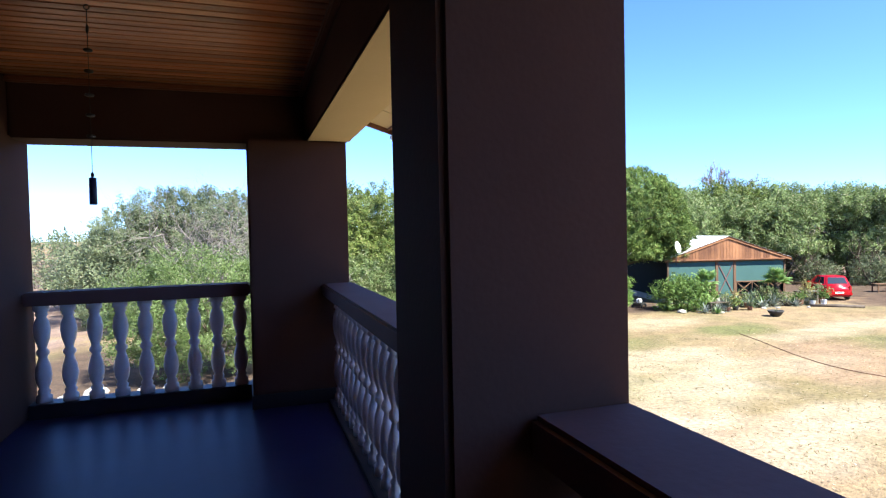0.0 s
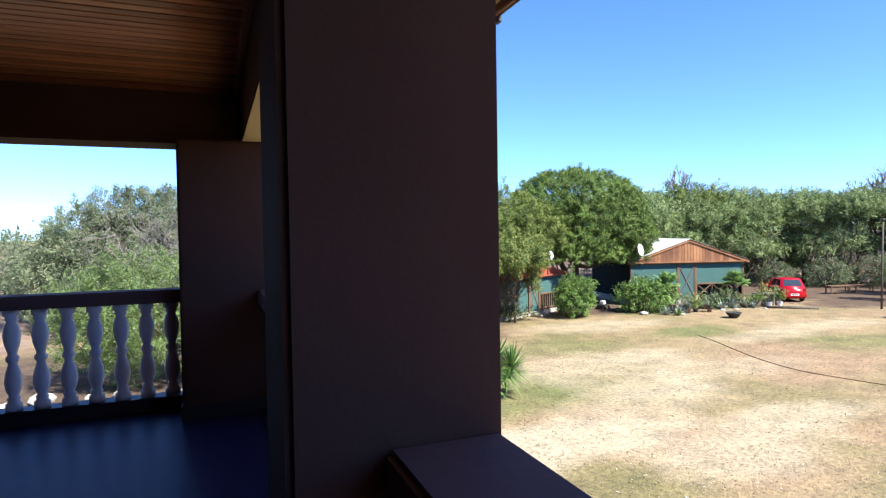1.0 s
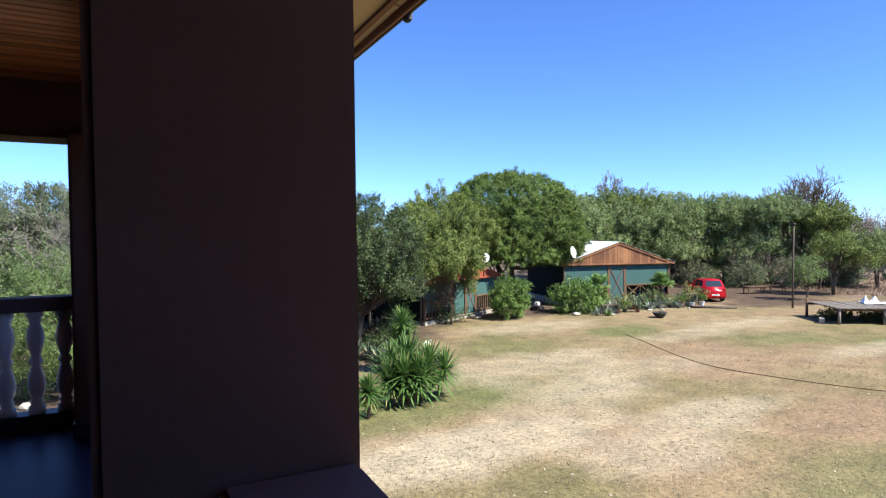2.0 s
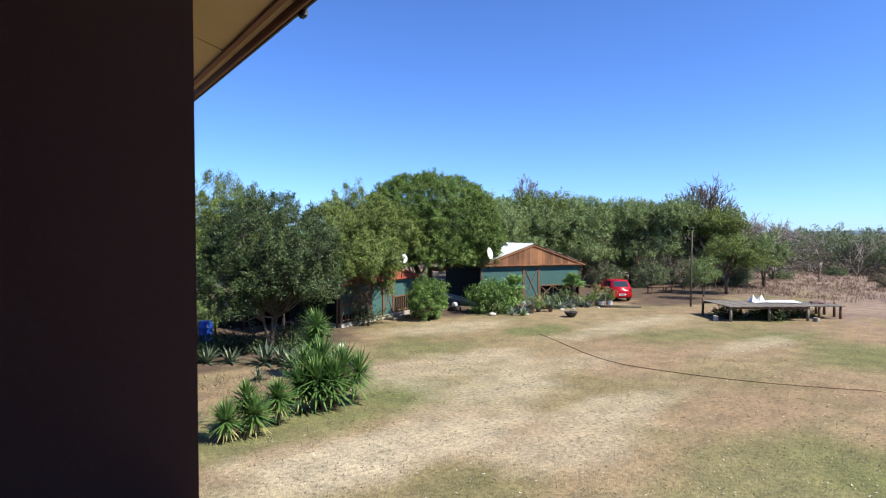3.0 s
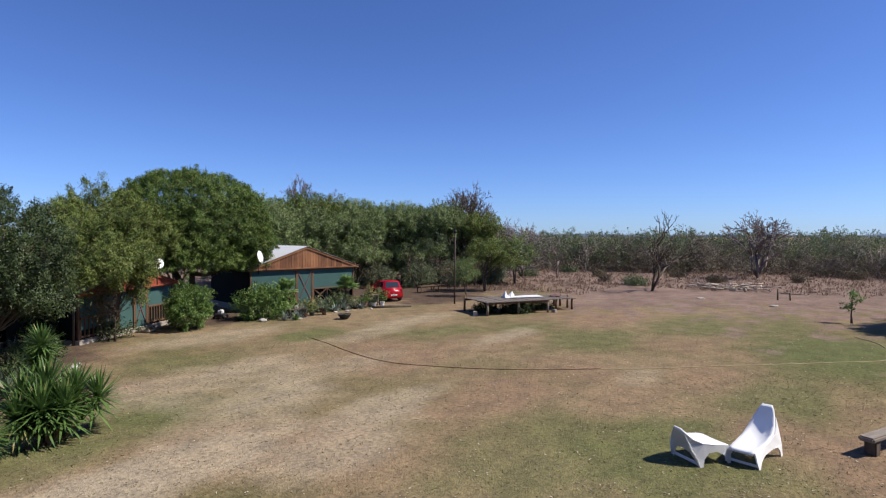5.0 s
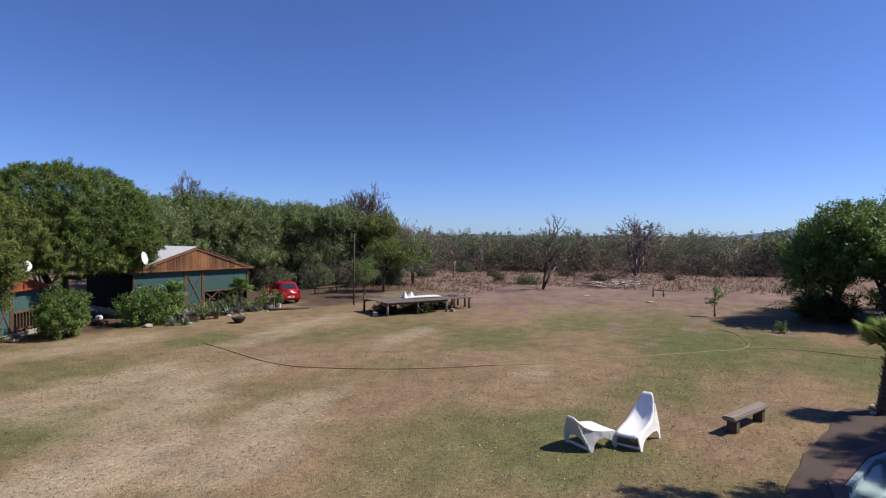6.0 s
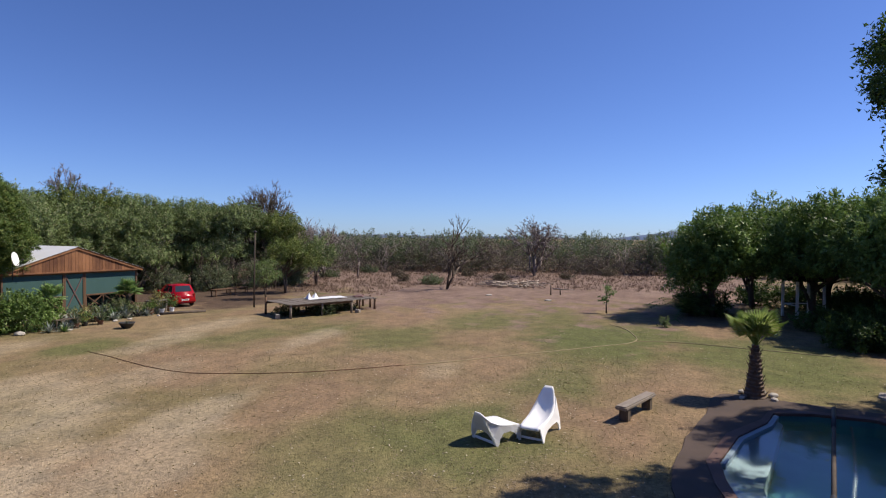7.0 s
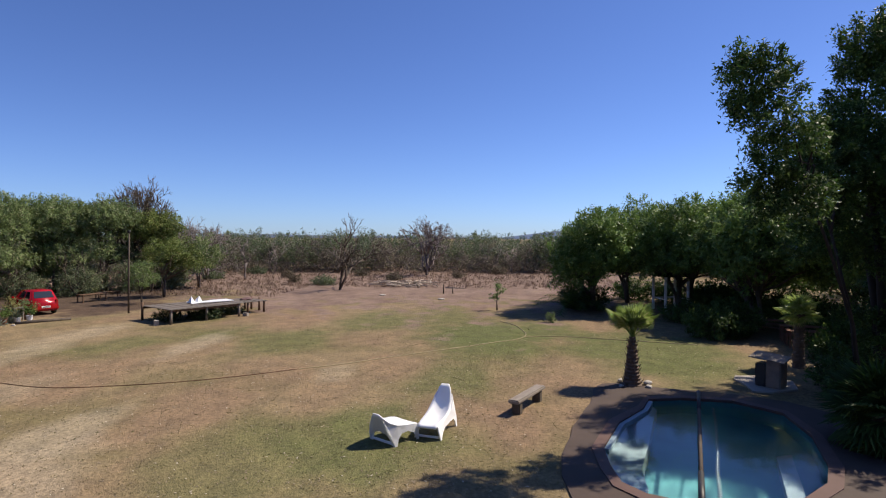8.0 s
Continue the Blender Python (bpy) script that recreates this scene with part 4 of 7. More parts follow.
def yucca(label, x, y, heads, seed, length=0.72, width=0.062, mat=None, blades=150, group="", flower=None):
    """heads: (dx, dy, height of the head, scale) each on its own cane."""
    rng = np.random.default_rng(seed)
    t = thing("yucca_plant", label, "yucca", pose(x, y, 0), group)
    for dx, dy, h, s in heads:
        cane = [((dx * 0.2, dy * 0.2, -0.02), 0.07 * s), ((dx * 0.6, dy * 0.6, h * 0.5), 0.06 * s), ((dx, dy, h), 0.05 * s)]
        part("cane", tube_mesh("cane", [cane], PALM_BARK, 7), t)
        q = blade_quads(rng, blades, length * s, width * s, -0.5, 1.45, 0.06, (dx, dy, h))
        part("rosette", quads_mesh("rosette", np.array(q), mat or YUCCA_LEAF), t)
        if h > 0.5:
            q = blade_quads(rng, blades // 2, length * s, width * s, -0.7, 0.9, 0.06, (dx * 0.9, dy * 0.9, h - 0.26 * s))
            part("rosette", quads_mesh("rosette", np.array(q), mat or YUCCA_LEAF), t)
        if s > 0.9 or h > 0.8:
            continue
        old = blade_quads(rng, 34, length * s * 0.95, width * s, -1.05, -0.35, 0.05, (dx, dy, h - 0.05 * s))
        part("skirt", quads_mesh("skirt", np.array(old), DRY_BLADES), t, "yellowed lower blades")
    if flower:
        dx, dy, h = flower
        tagged(part("flower", quads_mesh("flower", leaf_quads(rng, [(dx, dy, h + 0.08 * k) for k in range(-2, 2)], 22, 0.09, 0.08, 0.05), PETAL), t, "white flower spike"), kind="stuff")
    return t


def agave(label, x, y, size, seed, mat=None, group="agaves in the bed"):
    rng = np.random.default_rng(seed)
    t = thing("agave_plant", label, "agave", pose(x, y, 0), group)
    part("rosette", quads_mesh("rosette", np.array(blade_quads(rng, 34, size, size * 0.13, 0.12, 1.35, 0.16)), mat or AGAVE_LEAF), t)
    return t


def fan_leaf(name, mat, radius, fold=0.05, n=26, sweep=290, drop=0.35):
    """A palm fan: pleated segments spread round the end of a stalk that starts at the origin and runs along +x."""
    quads, stalk = [], radius * 0.75
    w = 0.018
    for z in (0.0,):
        quads.append(((0, -w, z), (0, w, z), (stalk, w * 0.7, z), (stalk, -w * 0.7, z)))
        quads.append(((0, 0, z - w), (0, 0, z + w), (stalk, 0, z + w * 0.7), (stalk, 0, z - w * 0.7)))
    for k in range(n):
        a0 = radians(-sweep / 2 + sweep * k / n)
        a1 = radians(-sweep / 2 + sweep * (k + 1) / n)
        am = (a0 + a1) / 2
        ln = radius * (0.72 + 0.28 * math.cos(am))
        r1 = ln * 0.55

        def at(a, r, z):
            return (stalk + r * math.cos(a), r * math.sin(a), z - drop * (r / radius) ** 2 * radius * 0.5)

        c0, c1, cm = at(a0, r1, -fold * r1), at(a1, r1, -fold * r1), at(am, r1, fold * r1)
        hub = (stalk, 0, 0)
        quads += [(hub, c0, cm, hub), (hub, cm, c1, hub)]
        tip = at(am, ln, -0.10 * radius)
        quads += [(c0, tip, tip, cm), (cm, tip, tip, c1)]
    verts, faces = [], []
    for q in quads:
        pts = []
        for p in q:
            if p not in pts:
                pts.append(p)
        first = len(verts)
        verts += pts
        faces.append(tuple(range(first, first + len(pts))))
    return mesh_of(name, verts, faces, mat)


def fan_palm(label, x, y, trunk_h, r_base, r_top, leaf_r, n, seed, mat=None, skirt=0, group="", up=-12, sweep=290, drop=0.35):
    rng = np.random.default_rng(seed)
    t = thing("fan_palm", label, "palm", pose(x, y, 0), group)
    prof = []
    rows = max(3, int(trunk_h / 0.11))
    for k in range(rows + 1):
        f = k / rows
        r = r_base + (r_top - r_base) * f ** 0.8
        prof += [(r, f * trunk_h - 0.02), (r * 1.10, f * trunk_h + 0.05)]
    trunk = part("trunk", lathe_mesh("trunk", prof, PALM_BARK, 12, False), t, "shaggy brown trunk")
    # old leaf bases stand off the trunk
    boots = []
    for k in range(int(trunk_h * 42)):
        a, f = k * 2.399, (k + 0.5) / (trunk_h * 42)
        r = r_base + (r_top - r_base) * f ** 0.8
        z = f * trunk_h
        o, s = np.array((math.cos(a), math.sin(a), 0)), np.array((-math.sin(a), math.cos(a), 0))
        w, ln = 0.06, 0.12 + 0.09 * rng.random()
        p = o * r * 0.98 + (0, 0, z)
        q = p + o * ln * 0.55 + np.array((0, 0, ln * 0.8))
        boots.append((p - s * w, p + s * w, q + s * w * 0.35, q - s * w * 0.35))
    tagged(part("shaggy_bark", quads_mesh("shaggy_bark", np.array(boots), PALM_BARK), trunk), kind="stuff")
    lf = fan_leaf("frond", mat or PALM_LEAF, leaf_r, sweep=sweep, drop=drop)
    dry = fan_leaf("frond", DRY_LEAF, leaf_r * 0.9, drop=0.8) if skirt else None
    for k in range(n):
        f = k / n
        el = up + (86 - up) * f + rng.normal(0, 6)
        part("frond", lf, t, m=pose(0, 0, trunk_h, 0, 0, k * 137.5) @ pose(0, 0, 0, rng.normal(0, 14), -el, 0) @ Matrix.Scale(rng.uniform(0.85, 1.1), 4))
    for k in range(skirt):
        part("frond", dry, t, "dry hanging frond", m=pose(0, 0, trunk_h - 0.05, 0, 0, k * 137.5 + 40) @ pose(0, 0, 0, 0, 35 + 25 * rng.random(), 0))
    return t


def rock(label, x, y, size, seed, mat=None, group="", z=0.0):
    rng = np.random.default_rng(seed)
    bm = bmesh.new()
    bmesh.ops.create_icosphere(bm, subdivisions=2, radius=1.0)
    for v in bm.verts:
        v.co *= 1 + 0.25 * noise.noise(v.co * 1.3 + Vector((seed, 0, 0)))
        v.co = Vector((v.co.x * size[0], v.co.y * size[1], max(v.co.z, -0.5) * size[2]))
    me = bpy.data.meshes.new("rock")
    bm.to_mesh(me)
    bm.free()
    me.materials.append(mat or STONE)
    ob = new("rock", me)
    ob.matrix_basis = pose(x, y, z + size[2] * 0.42, 0, 0, float(rng.uniform(0, 360)))
    return tagged(ob, label, "rock", group)


# trees of the garden edge, from the house's north end round to the pool
def stem(h, dx=0.1, dy=0.05):
    return [(0, 0, -0.05), (dx * 0.4, dy * 0.3, h * 0.5), (dx, dy, h)]


tree("rounded_tree", "tall dense round-headed green tree behind the cabins", 23.9, 33.4, [(0.1, 0, 5.15, 5.1, 4.4, 3.85), (-2.0, -1.6, 3.9, 2.4, 2.2, 2.1), (2.2, -1.8, 3.7, 2.0, 1.5, 1.5), (3.2, -0.5, 4.0, 1.8, 1.6, 1.6), (2.9, -2.7, 4.3, 1.1, 0.7, 0.6), (1.2, -2.6, 3.2, 1.2, 0.7, 0.7)],
     LEAF_PINE, 11, [stem(3.2), stem(3.0, -1.0, 0.4)], 0.28, 0.74, 0.27, 0.145, 0.050, limbs=22, packing=1.6, rough=0.025, uneven=0.03)
tree("feathery_tree", "yellow-green feathery tree leaning over the small cabin", 18.9, 32.4, [(0, 0, 5.0, 2.7, 2.5, 2.1), (-1.9, 0.3, 5.0, 2.0, 2.0, 1.8), (1.7, -1.0, 4.6, 1.8, 1.6, 1.2), (2.6, -1.4, 4.1, 1.2, 1.1, 0.8), (-1.5, -2.2, 4.5, 1.7, 1.1, 0.9), (0.2, -1.4, 4.7, 1.8, 1.2, 1.0), (-0.2, -2.6, 3.9, 1.0, 0.7, 0.5), (-3.4, -3.4, 3.15, 1.1, 0.7, 0.5), (-2.3, -4.7, 3.2, 1.6, 0.8, 0.6), (-2.6, -5.2, 3.5, 2.0, 1.0, 0.8), (-3.8, -5.0, 3.0, 1.3, 0.8, 0.7), (-1.2, -4.3, 2.9, 0.6, 0.5, 0.5), (-1.3, -4.5, 2.2, 0.35, 0.3, 0.45)],
     LEAF_WATTLE, 12, [stem(3.0, -0.4), stem(2.6, 0.7, -0.5)], 0.2, 0.6, 0.38, 0.15, 0.044, limbs=20, droop=0.5)
tree("shade_tree", "small dark-leaved tree with many thin rising limbs", 10.45, 24.6, [(0.1, 0, 4.12, 2.65, 2.45, 2.15), (-1.4, 0, 2.9, 1.5, 1.5, 1.4), (1.5, 0.2, 3.0, 1.45, 1.45, 1.3), (0, -1.1, 3.0, 1.6, 1.1, 1.1), (-1.5, -0.5, 1.9, 0.8, 0.8, 0.45), (1.7, 0.0, 2.2, 0.7, 0.7, 0.5)],
     LEAF_DARK, 13, [stem(1.5), stem(1.7, 0.35, 0.1), stem(1.6, -0.4, -0.1)], 0.085, 0.44, 0.32, 0.10, 0.048, bark=BARK, limbs=130, rough=0.04, uneven=0.07)
tree("feathery_tree", "broad grey-green tree behind the small shade tree", 10.2, 35.5, [(0, 0, 4.7, 4.2, 3.6, 2.9), (-2.6, -1.2, 3.8, 2.5, 2.4, 2.2), (2.6, -0.5, 4.6, 2.4, 2.3, 2.2), (0.5, -2.5, 3.2, 2.6, 1.6, 1.8)],
     LEAF_WATTLE, 14, [stem(3.0), stem(2.5, -0.9)], 0.22, 0.55, 0.42, 0.16, 0.050, limbs=20, droop=0.4)
tree("feathery_tree", "tall spreading green tree north of the house", 6.0, 35.8, [(0, 0, 5.2, 3.4, 3.0, 2.7), (-2.2, -1.0, 4.0, 2.4, 2.2, 2.2), (0.8, -2.0, 3.0, 2.6, 1.6, 1.8)],
     LEAF_GREYGREEN, 15, [stem(3.0), stem(2.4, 0.8)], 0.2, 0.5, 0.42, 0.18, 0.066, limbs=16, droop=0.4)
tree("feathery_tree", "green tree seen past the veranda corner", 2.3, 35.0, [(0, 0, 4.8, 3.0, 2.6, 2.5), (0.5, -1.8, 3.2, 2.5, 1.5, 1.8)],
     LEAF_SAGE, 16, [stem(2.8)], 0.2, 0.5, 0.42, 0.18, 0.066, limbs=16, droop=0.4)
bush("light_bush", "rounded olive bush at the edge of the carport", 8.4, 31.6, [(0, 0, 1.9, 1.5, 1.3, 1.5), (-1.4, 0.2, 1.7, 1.4, 1.2, 1.5), (0.7, -0.4, 1.2, 1.0, 1.0, 1.1), (-2.6, -0.4, 1.4, 1.4, 1.2, 1.4)], LEAF_GREYGREEN, 17, 0.6, 0.34, 0.12, 0.05)
bush("light_bush", "bright green leafy bush below the veranda", 0.9, 22.0, [(0, 0, 2.4, 2.3, 2.0, 1.95), (-1.7, 0.4, 2.0, 1.7, 1.6, 1.7), (1.6, 0.3, 2.2, 1.5, 1.5, 1.8)], LEAF_BRIGHT, 18, 0.32, 0.26, 0.085, 0.043, twigs=26)
bush("light_bush", "olive green bush beyond the veranda", -2.6, 33.0, [(0, 0, 1.4, 1.8, 1.6, 1.4), (2.2, 1.5, 2.6, 2.0, 1.8, 1.9), (-2.4, 3.5, 1.0, 1.6, 1.5, 1.0)], LEAF_SAGE, 19, 0.45, 0.40, 0.14, 0.06, twigs=16)
bush("light_bush", "olive green bush beyond the veranda", -8.5, 46.5, [(0, 0, 1.4, 2.2, 2.0, 1.5), (4.0, 1.5, 1.8, 2.2, 2.0, 1.8)], LEAF_SAGE, 20, 0.5, 0.5, 0.17, 0.08)
tree("feathery_tree", "olive green tree on the rise beyond the veranda", -1.2, 40.0, [(0, 0, 5.0, 3.6, 3.0, 2.9), (-3.0, 0, 3.8, 2.6, 2.3, 2.6)], LEAF_SAGE, 21, [stem(2.6)], 0.2, 0.6, 0.45, 0.15, 0.06)
bare_tree("bare_tree", "grey leafless thorny tree above the bushes", 0.9, 26.4, 7.6, 22, depth=7, spread=0.9, r0=0.075, stems=5, mat=TWIG_PALE, shrink=0.76, forks=(2, 3))
for k, (x, y, s) in enumerate(((-0.9, 20.6, 0.3), (-0.3, 21.0, 0.22), (-2.3, 21.2, 0.34), (-3.0, 20.7, 0.25), (0.4, 19.6, 0.2), (1.4, 20.2, 0.26), (-1.6, 19.8, 0.2), (2.2, 19.4, 0.22))):
    rock("pale rough rock among leaf litter", x, y, (s, s * 0.8, s * 0.6), 60 + k, group="rocks below the veranda")
bare_tree("bare_tree", "pale dead stump with broken limbs", -9.6, 62.0, 4.2, 23, depth=3, spread=0.9, r0=0.3, mat=BARK_PALE)

def crown_lobes(rng, r, cz, flat, n, low=0.1):
    """A core with rounded swellings over its top and flanks."""
    out = [(0, 0, cz, r * 0.70, r * 0.70, r * 0.70 * flat)]
    for k in range(n):
        a, u = k * 2.399 + rng.uniform(-0.4, 0.4), low + (1 - low) * (k + 0.5) / n
        c, q = math.sqrt(max(0.0, 1 - u * u)), r * rng.uniform(0.34, 0.50)
        d = r * rng.uniform(0.56, 0.74)
        out.append((d * c * math.cos(a), d * c * math.sin(a), cz + d * u * flat, q, q, q * 0.85))
    return out


# the row of trees behind the car and the large cabin
ROW = [(33.5, 43.0, 7.6, 3.4), (37.6, 44.5, 8.0, 3.6), (42.0, 42.5, 8.2, 3.7), (45.5, 39.5, 7.9, 3.3), (49.0, 36.8, 7.8, 3.4), (51.0, 33.6, 7.6, 3.0), (53.5, 31.0, 6.9, 2.7), (40, 48, 8.3, 4.0), (47.5, 45, 8.0, 4.0), (54, 40, 7.6, 3.8), (30.5, 45.5, 7.4, 3.6), (35.6, 40.8, 6.6, 2.8), (43.8, 38.4, 6.8, 2.8), (40.2, 40.2, 7.0, 2.9)]
for k, (x, y, h, r) in enumerate(ROW):
    rng = random.Random(300 + k)
    h -= 0.35
    cz = h - r * 0.62
    tree("woodland_tree", "grey-green woodland tree with leaning dark trunks", x, y,
         crown_lobes(rng, r, cz, 0.66, 8) + [(rng.uniform(-2.2, 2.2), rng.uniform(-2.5, -0.5), 3.0, r * 0.5, r * 0.45, 0.9), (rng.uniform(-2.2, 2.2), rng.uniform(-1.5, 0.5), 3.4, r * 0.5, r * 0.45, 1.0)],
         (LEAF_GREYGREEN, LEAF_GREYGREEN, LEAF_WATTLE, LEAF_GREYGREEN)[k % 4], 310 + k,
         [stem(2.4, rng.uniform(-1, 1), rng.uniform(-0.6, 0.6)), stem(2.9, rng.uniform(-1.6, 1.6), 0.3), stem(2.2, rng.uniform(-1.8, 1.8), -0.5)], 0.10, 0.18 if 7 <= k <= 10 else 0.38, 0.50, 0.20, 0.092, limbs=26, group="woodland row", rough=0.05, uneven=0.06)
for k, (x, y, w, h) in enumerate(((47.0, 33.4, 1.5, 1.1), (50.2, 31.4, 1.5, 1.2), (44.2, 36.0, 1.4, 1.0), (40.6, 38.2, 1.5, 1.1), (53.0, 29.6, 1.4, 1.1), (37.2, 40.0, 1.4, 1.0), (48.8, 34.6, 1.6, 1.3), (55.4, 30.4, 1.5, 1.2))):
    bush("undergrowth_bush", "straggling grey-green bush under the woodland trees", x, y, [(0, 0, h, w, w, h), (w * 0.7, -0.4, h * 0.8, w * 0.7, w * 0.6, h * 0.8)], LEAF_SAGE, 370 + k, 0.26, 0.40, 0.18, 0.07, group="undergrowth of the wood", twigs=24)
UNDER = [(35, 39.5), (38.8, 38.8), (43.5, 36.2), (46.5, 33.0), (31, 38.2), (34.2, 37.0), (50.2, 29.2)]
for k, (x, y) in enumerate(UNDER):
    bare_tree("thin_tree", "thin tangled stems in the shade of the wood", x, y, 5.0, 330 + k, depth=4, spread=0.7, r0=0.07, stems=4, mat=BARK, group="thin stems")
bare_tree("bare_tree", "tall bare grey tree rising above the wood", 53.6, 31.8, 11.2, 340, depth=6, spread=0.58, r0=0.14, stems=4, forks=(3, 3), shrink=0.70, taper=0.71, mat=BARK)
bare_tree("bare_tree", "bare pale tree top above the wood", 44.4, 47.0, 14.6, 341, depth=7, spread=0.58, r0=0.14, stems=1, forks=(3, 3), shrink=0.70, taper=0.72)
bare_tree("bare_tree", "leaning bare tree in the dry field", 55.0, 14.3, 7.4, 342, lean=(0.05, -0.45), depth=6, spread=0.62, r0=0.14, stems=2, mat=BARK, forks=(2, 3), taper=0.71)
bare_tree("bare_tree", "spreading bare tree in the dry field", 77.2, 8.2, 9.2, 343, lean=(0.0, 0.05), depth=6, spread=0.8, r0=0.17, stems=5, forks=(2, 3), shrink=0.72, taper=0.72)
tree("thorn_tree", "small open green tree at the wood's edge", 46.8, 26.2, [(0, 0, 3.3, 1.6, 1.5, 1.1, 50), (1.0, -1.0, 2.9, 1.3, 1.3, 0.9, 36)], LEAF_WATTLE, 344, [stem(1.7, 0.3), stem(1.8, -0.4)], 0.09, 0.5, 0.5, 0.17, 0.07)
tree("thorn_tree", "small yellowing tree near the pole", 42.2, 25.3, [(0, 0, 1.9, 0.9, 0.9, 1.0, 40)], LEAF_BRIGHT, 345, [stem(1.0, 0.2), stem(1.1, -0.2)], 0.05, 0.4, 0.35, 0.15, 0.07)
tree("thorn_tree", "green tree at the edge of the dry field", 55.0, 27.4, [(0, 0, 3.0, 1.7, 1.7, 1.4), (-1.0, 1.0, 2.6, 1.4, 1.4, 1.1)], LEAF_GREYGREEN, 346, [stem(2.0, 0.3), stem(2.0, -0.6)], 0.1, 0.6, 0.6, 0.22, 0.1)
bare_tree("bare_tree", "slim bare tree in the dry field", 66.0, 27.5, 6.4, 347, depth=6, spread=0.6, r0=0.13)
bare_tree("bare_tree", "bare grey bush tree at the wood's edge", 60.5, 31.7, 7.6, 348, depth=6, spread=0.9, r0=0.13, stems=4, forks=(3, 3), shrink=0.68, taper=0.68)

for k, (x, y, h) in enumerate(((58.2, 34.6, 8.6), (61.8, 34.0, 8.0), (65.0, 31.5, 7.4))):
    bare_tree("bare_tree", "grey leafless bushy tree at the end of the wood", x, y, h, 350 + k, depth=5, spread=0.8, r0=0.10, stems=6, forks=(3, 3), shrink=0.72, taper=0.70, mat=TWIG_PALE, group="leafless trees at the wood's end")

# trees beyond the pool
RIGHT = [(42.0, -5.9, 6.0, 2.9), (47.0, -9.4, 6.8, 3.6), (42.3, -11.6, 7.0, 3.8), (38.0, -14.2, 6.9, 3.8), (44.5, -17.2, 7.4, 4.2), (35.0, -18.6, 7.4, 4.2), (27.6, -17.6, 7.0, 3.6), (45.5, -13.6, 6.6, 3.6), (34.8, -13.4, 6.5, 3.0)]
for k, (x, y, h, r) in enumerate(RIGHT):
    rng = random.Random(400 + k)
    cz = h - r * 0.75
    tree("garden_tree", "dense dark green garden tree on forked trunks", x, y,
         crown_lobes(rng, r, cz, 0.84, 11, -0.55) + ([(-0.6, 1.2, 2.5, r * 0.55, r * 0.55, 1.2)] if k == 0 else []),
         LEAF_SUNLIT, 410 + k, [stem(2.0, rng.uniform(-0.5, 0.5)), stem(2.1, rng.uniform(-1, 1), 0.5), stem(1.9, 0.2, rng.uniform(-1, 1))], 0.14, 0.34 if k in (1, 4, 5, 7) else 0.55, 0.55, 0.25, 0.125, limbs=26, group="garden trees past the pool", rough=0.05, uneven=0.08)
rng = np.random.default_rng(430)
arching = thing("arching_palm", "low dark palm with long arching fronds under the garden trees", "palm", pose(41.0, -4.3, 0))
for k in range(34):
    a, el = k * 2.399, 0.55 + 0.8 * rng.random()
    spine = np.array([(r * math.cos(el) * math.cos(a), r * math.cos(el) * math.sin(a), max(0.05, 0.2 + r * math.sin(el) - 0.17 * r * r)) for r in np.linspace(0.1, 3.0 + 0.5 * rng.random(), 14)])
    side = np.array((-math.sin(a), math.cos(a), 0.0))
    q = []
    for i in range(13):
        for s in (-1, 1):
            p, e = spine[i], spine[i + 1] - spine[i]
            tip = p + side * s * 0.45 + e * 1.4 + (0, 0, -0.12)
            q.append((p, p + e * 0.4, tip, tip))
        q.append((spine[i] - side * 0.02, spine[i] + side * 0.02, spine[i + 1] + side * 0.015, spine[i + 1] - side * 0.015))
    part("frond", quads_mesh("frond", np.array(q), LEAF_SHADE), arching)
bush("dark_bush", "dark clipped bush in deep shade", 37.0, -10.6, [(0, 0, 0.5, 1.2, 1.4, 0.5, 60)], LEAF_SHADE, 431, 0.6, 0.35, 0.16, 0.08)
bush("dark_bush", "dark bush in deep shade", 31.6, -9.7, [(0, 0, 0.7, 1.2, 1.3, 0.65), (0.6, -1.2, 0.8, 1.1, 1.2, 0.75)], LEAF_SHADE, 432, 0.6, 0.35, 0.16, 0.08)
# Partly filler: bushes added to darken the lit gaps between the trunks.
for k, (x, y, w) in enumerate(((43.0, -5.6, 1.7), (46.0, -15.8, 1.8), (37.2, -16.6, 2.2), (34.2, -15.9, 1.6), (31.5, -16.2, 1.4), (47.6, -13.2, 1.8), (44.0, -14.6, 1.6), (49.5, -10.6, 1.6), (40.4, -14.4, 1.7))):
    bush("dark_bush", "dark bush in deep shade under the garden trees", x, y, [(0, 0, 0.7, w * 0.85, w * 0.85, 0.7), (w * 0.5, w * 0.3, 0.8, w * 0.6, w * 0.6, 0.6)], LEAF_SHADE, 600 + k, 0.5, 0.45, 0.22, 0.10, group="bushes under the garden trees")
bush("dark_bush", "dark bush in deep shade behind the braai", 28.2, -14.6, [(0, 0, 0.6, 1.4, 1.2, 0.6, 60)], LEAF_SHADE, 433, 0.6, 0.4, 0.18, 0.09)
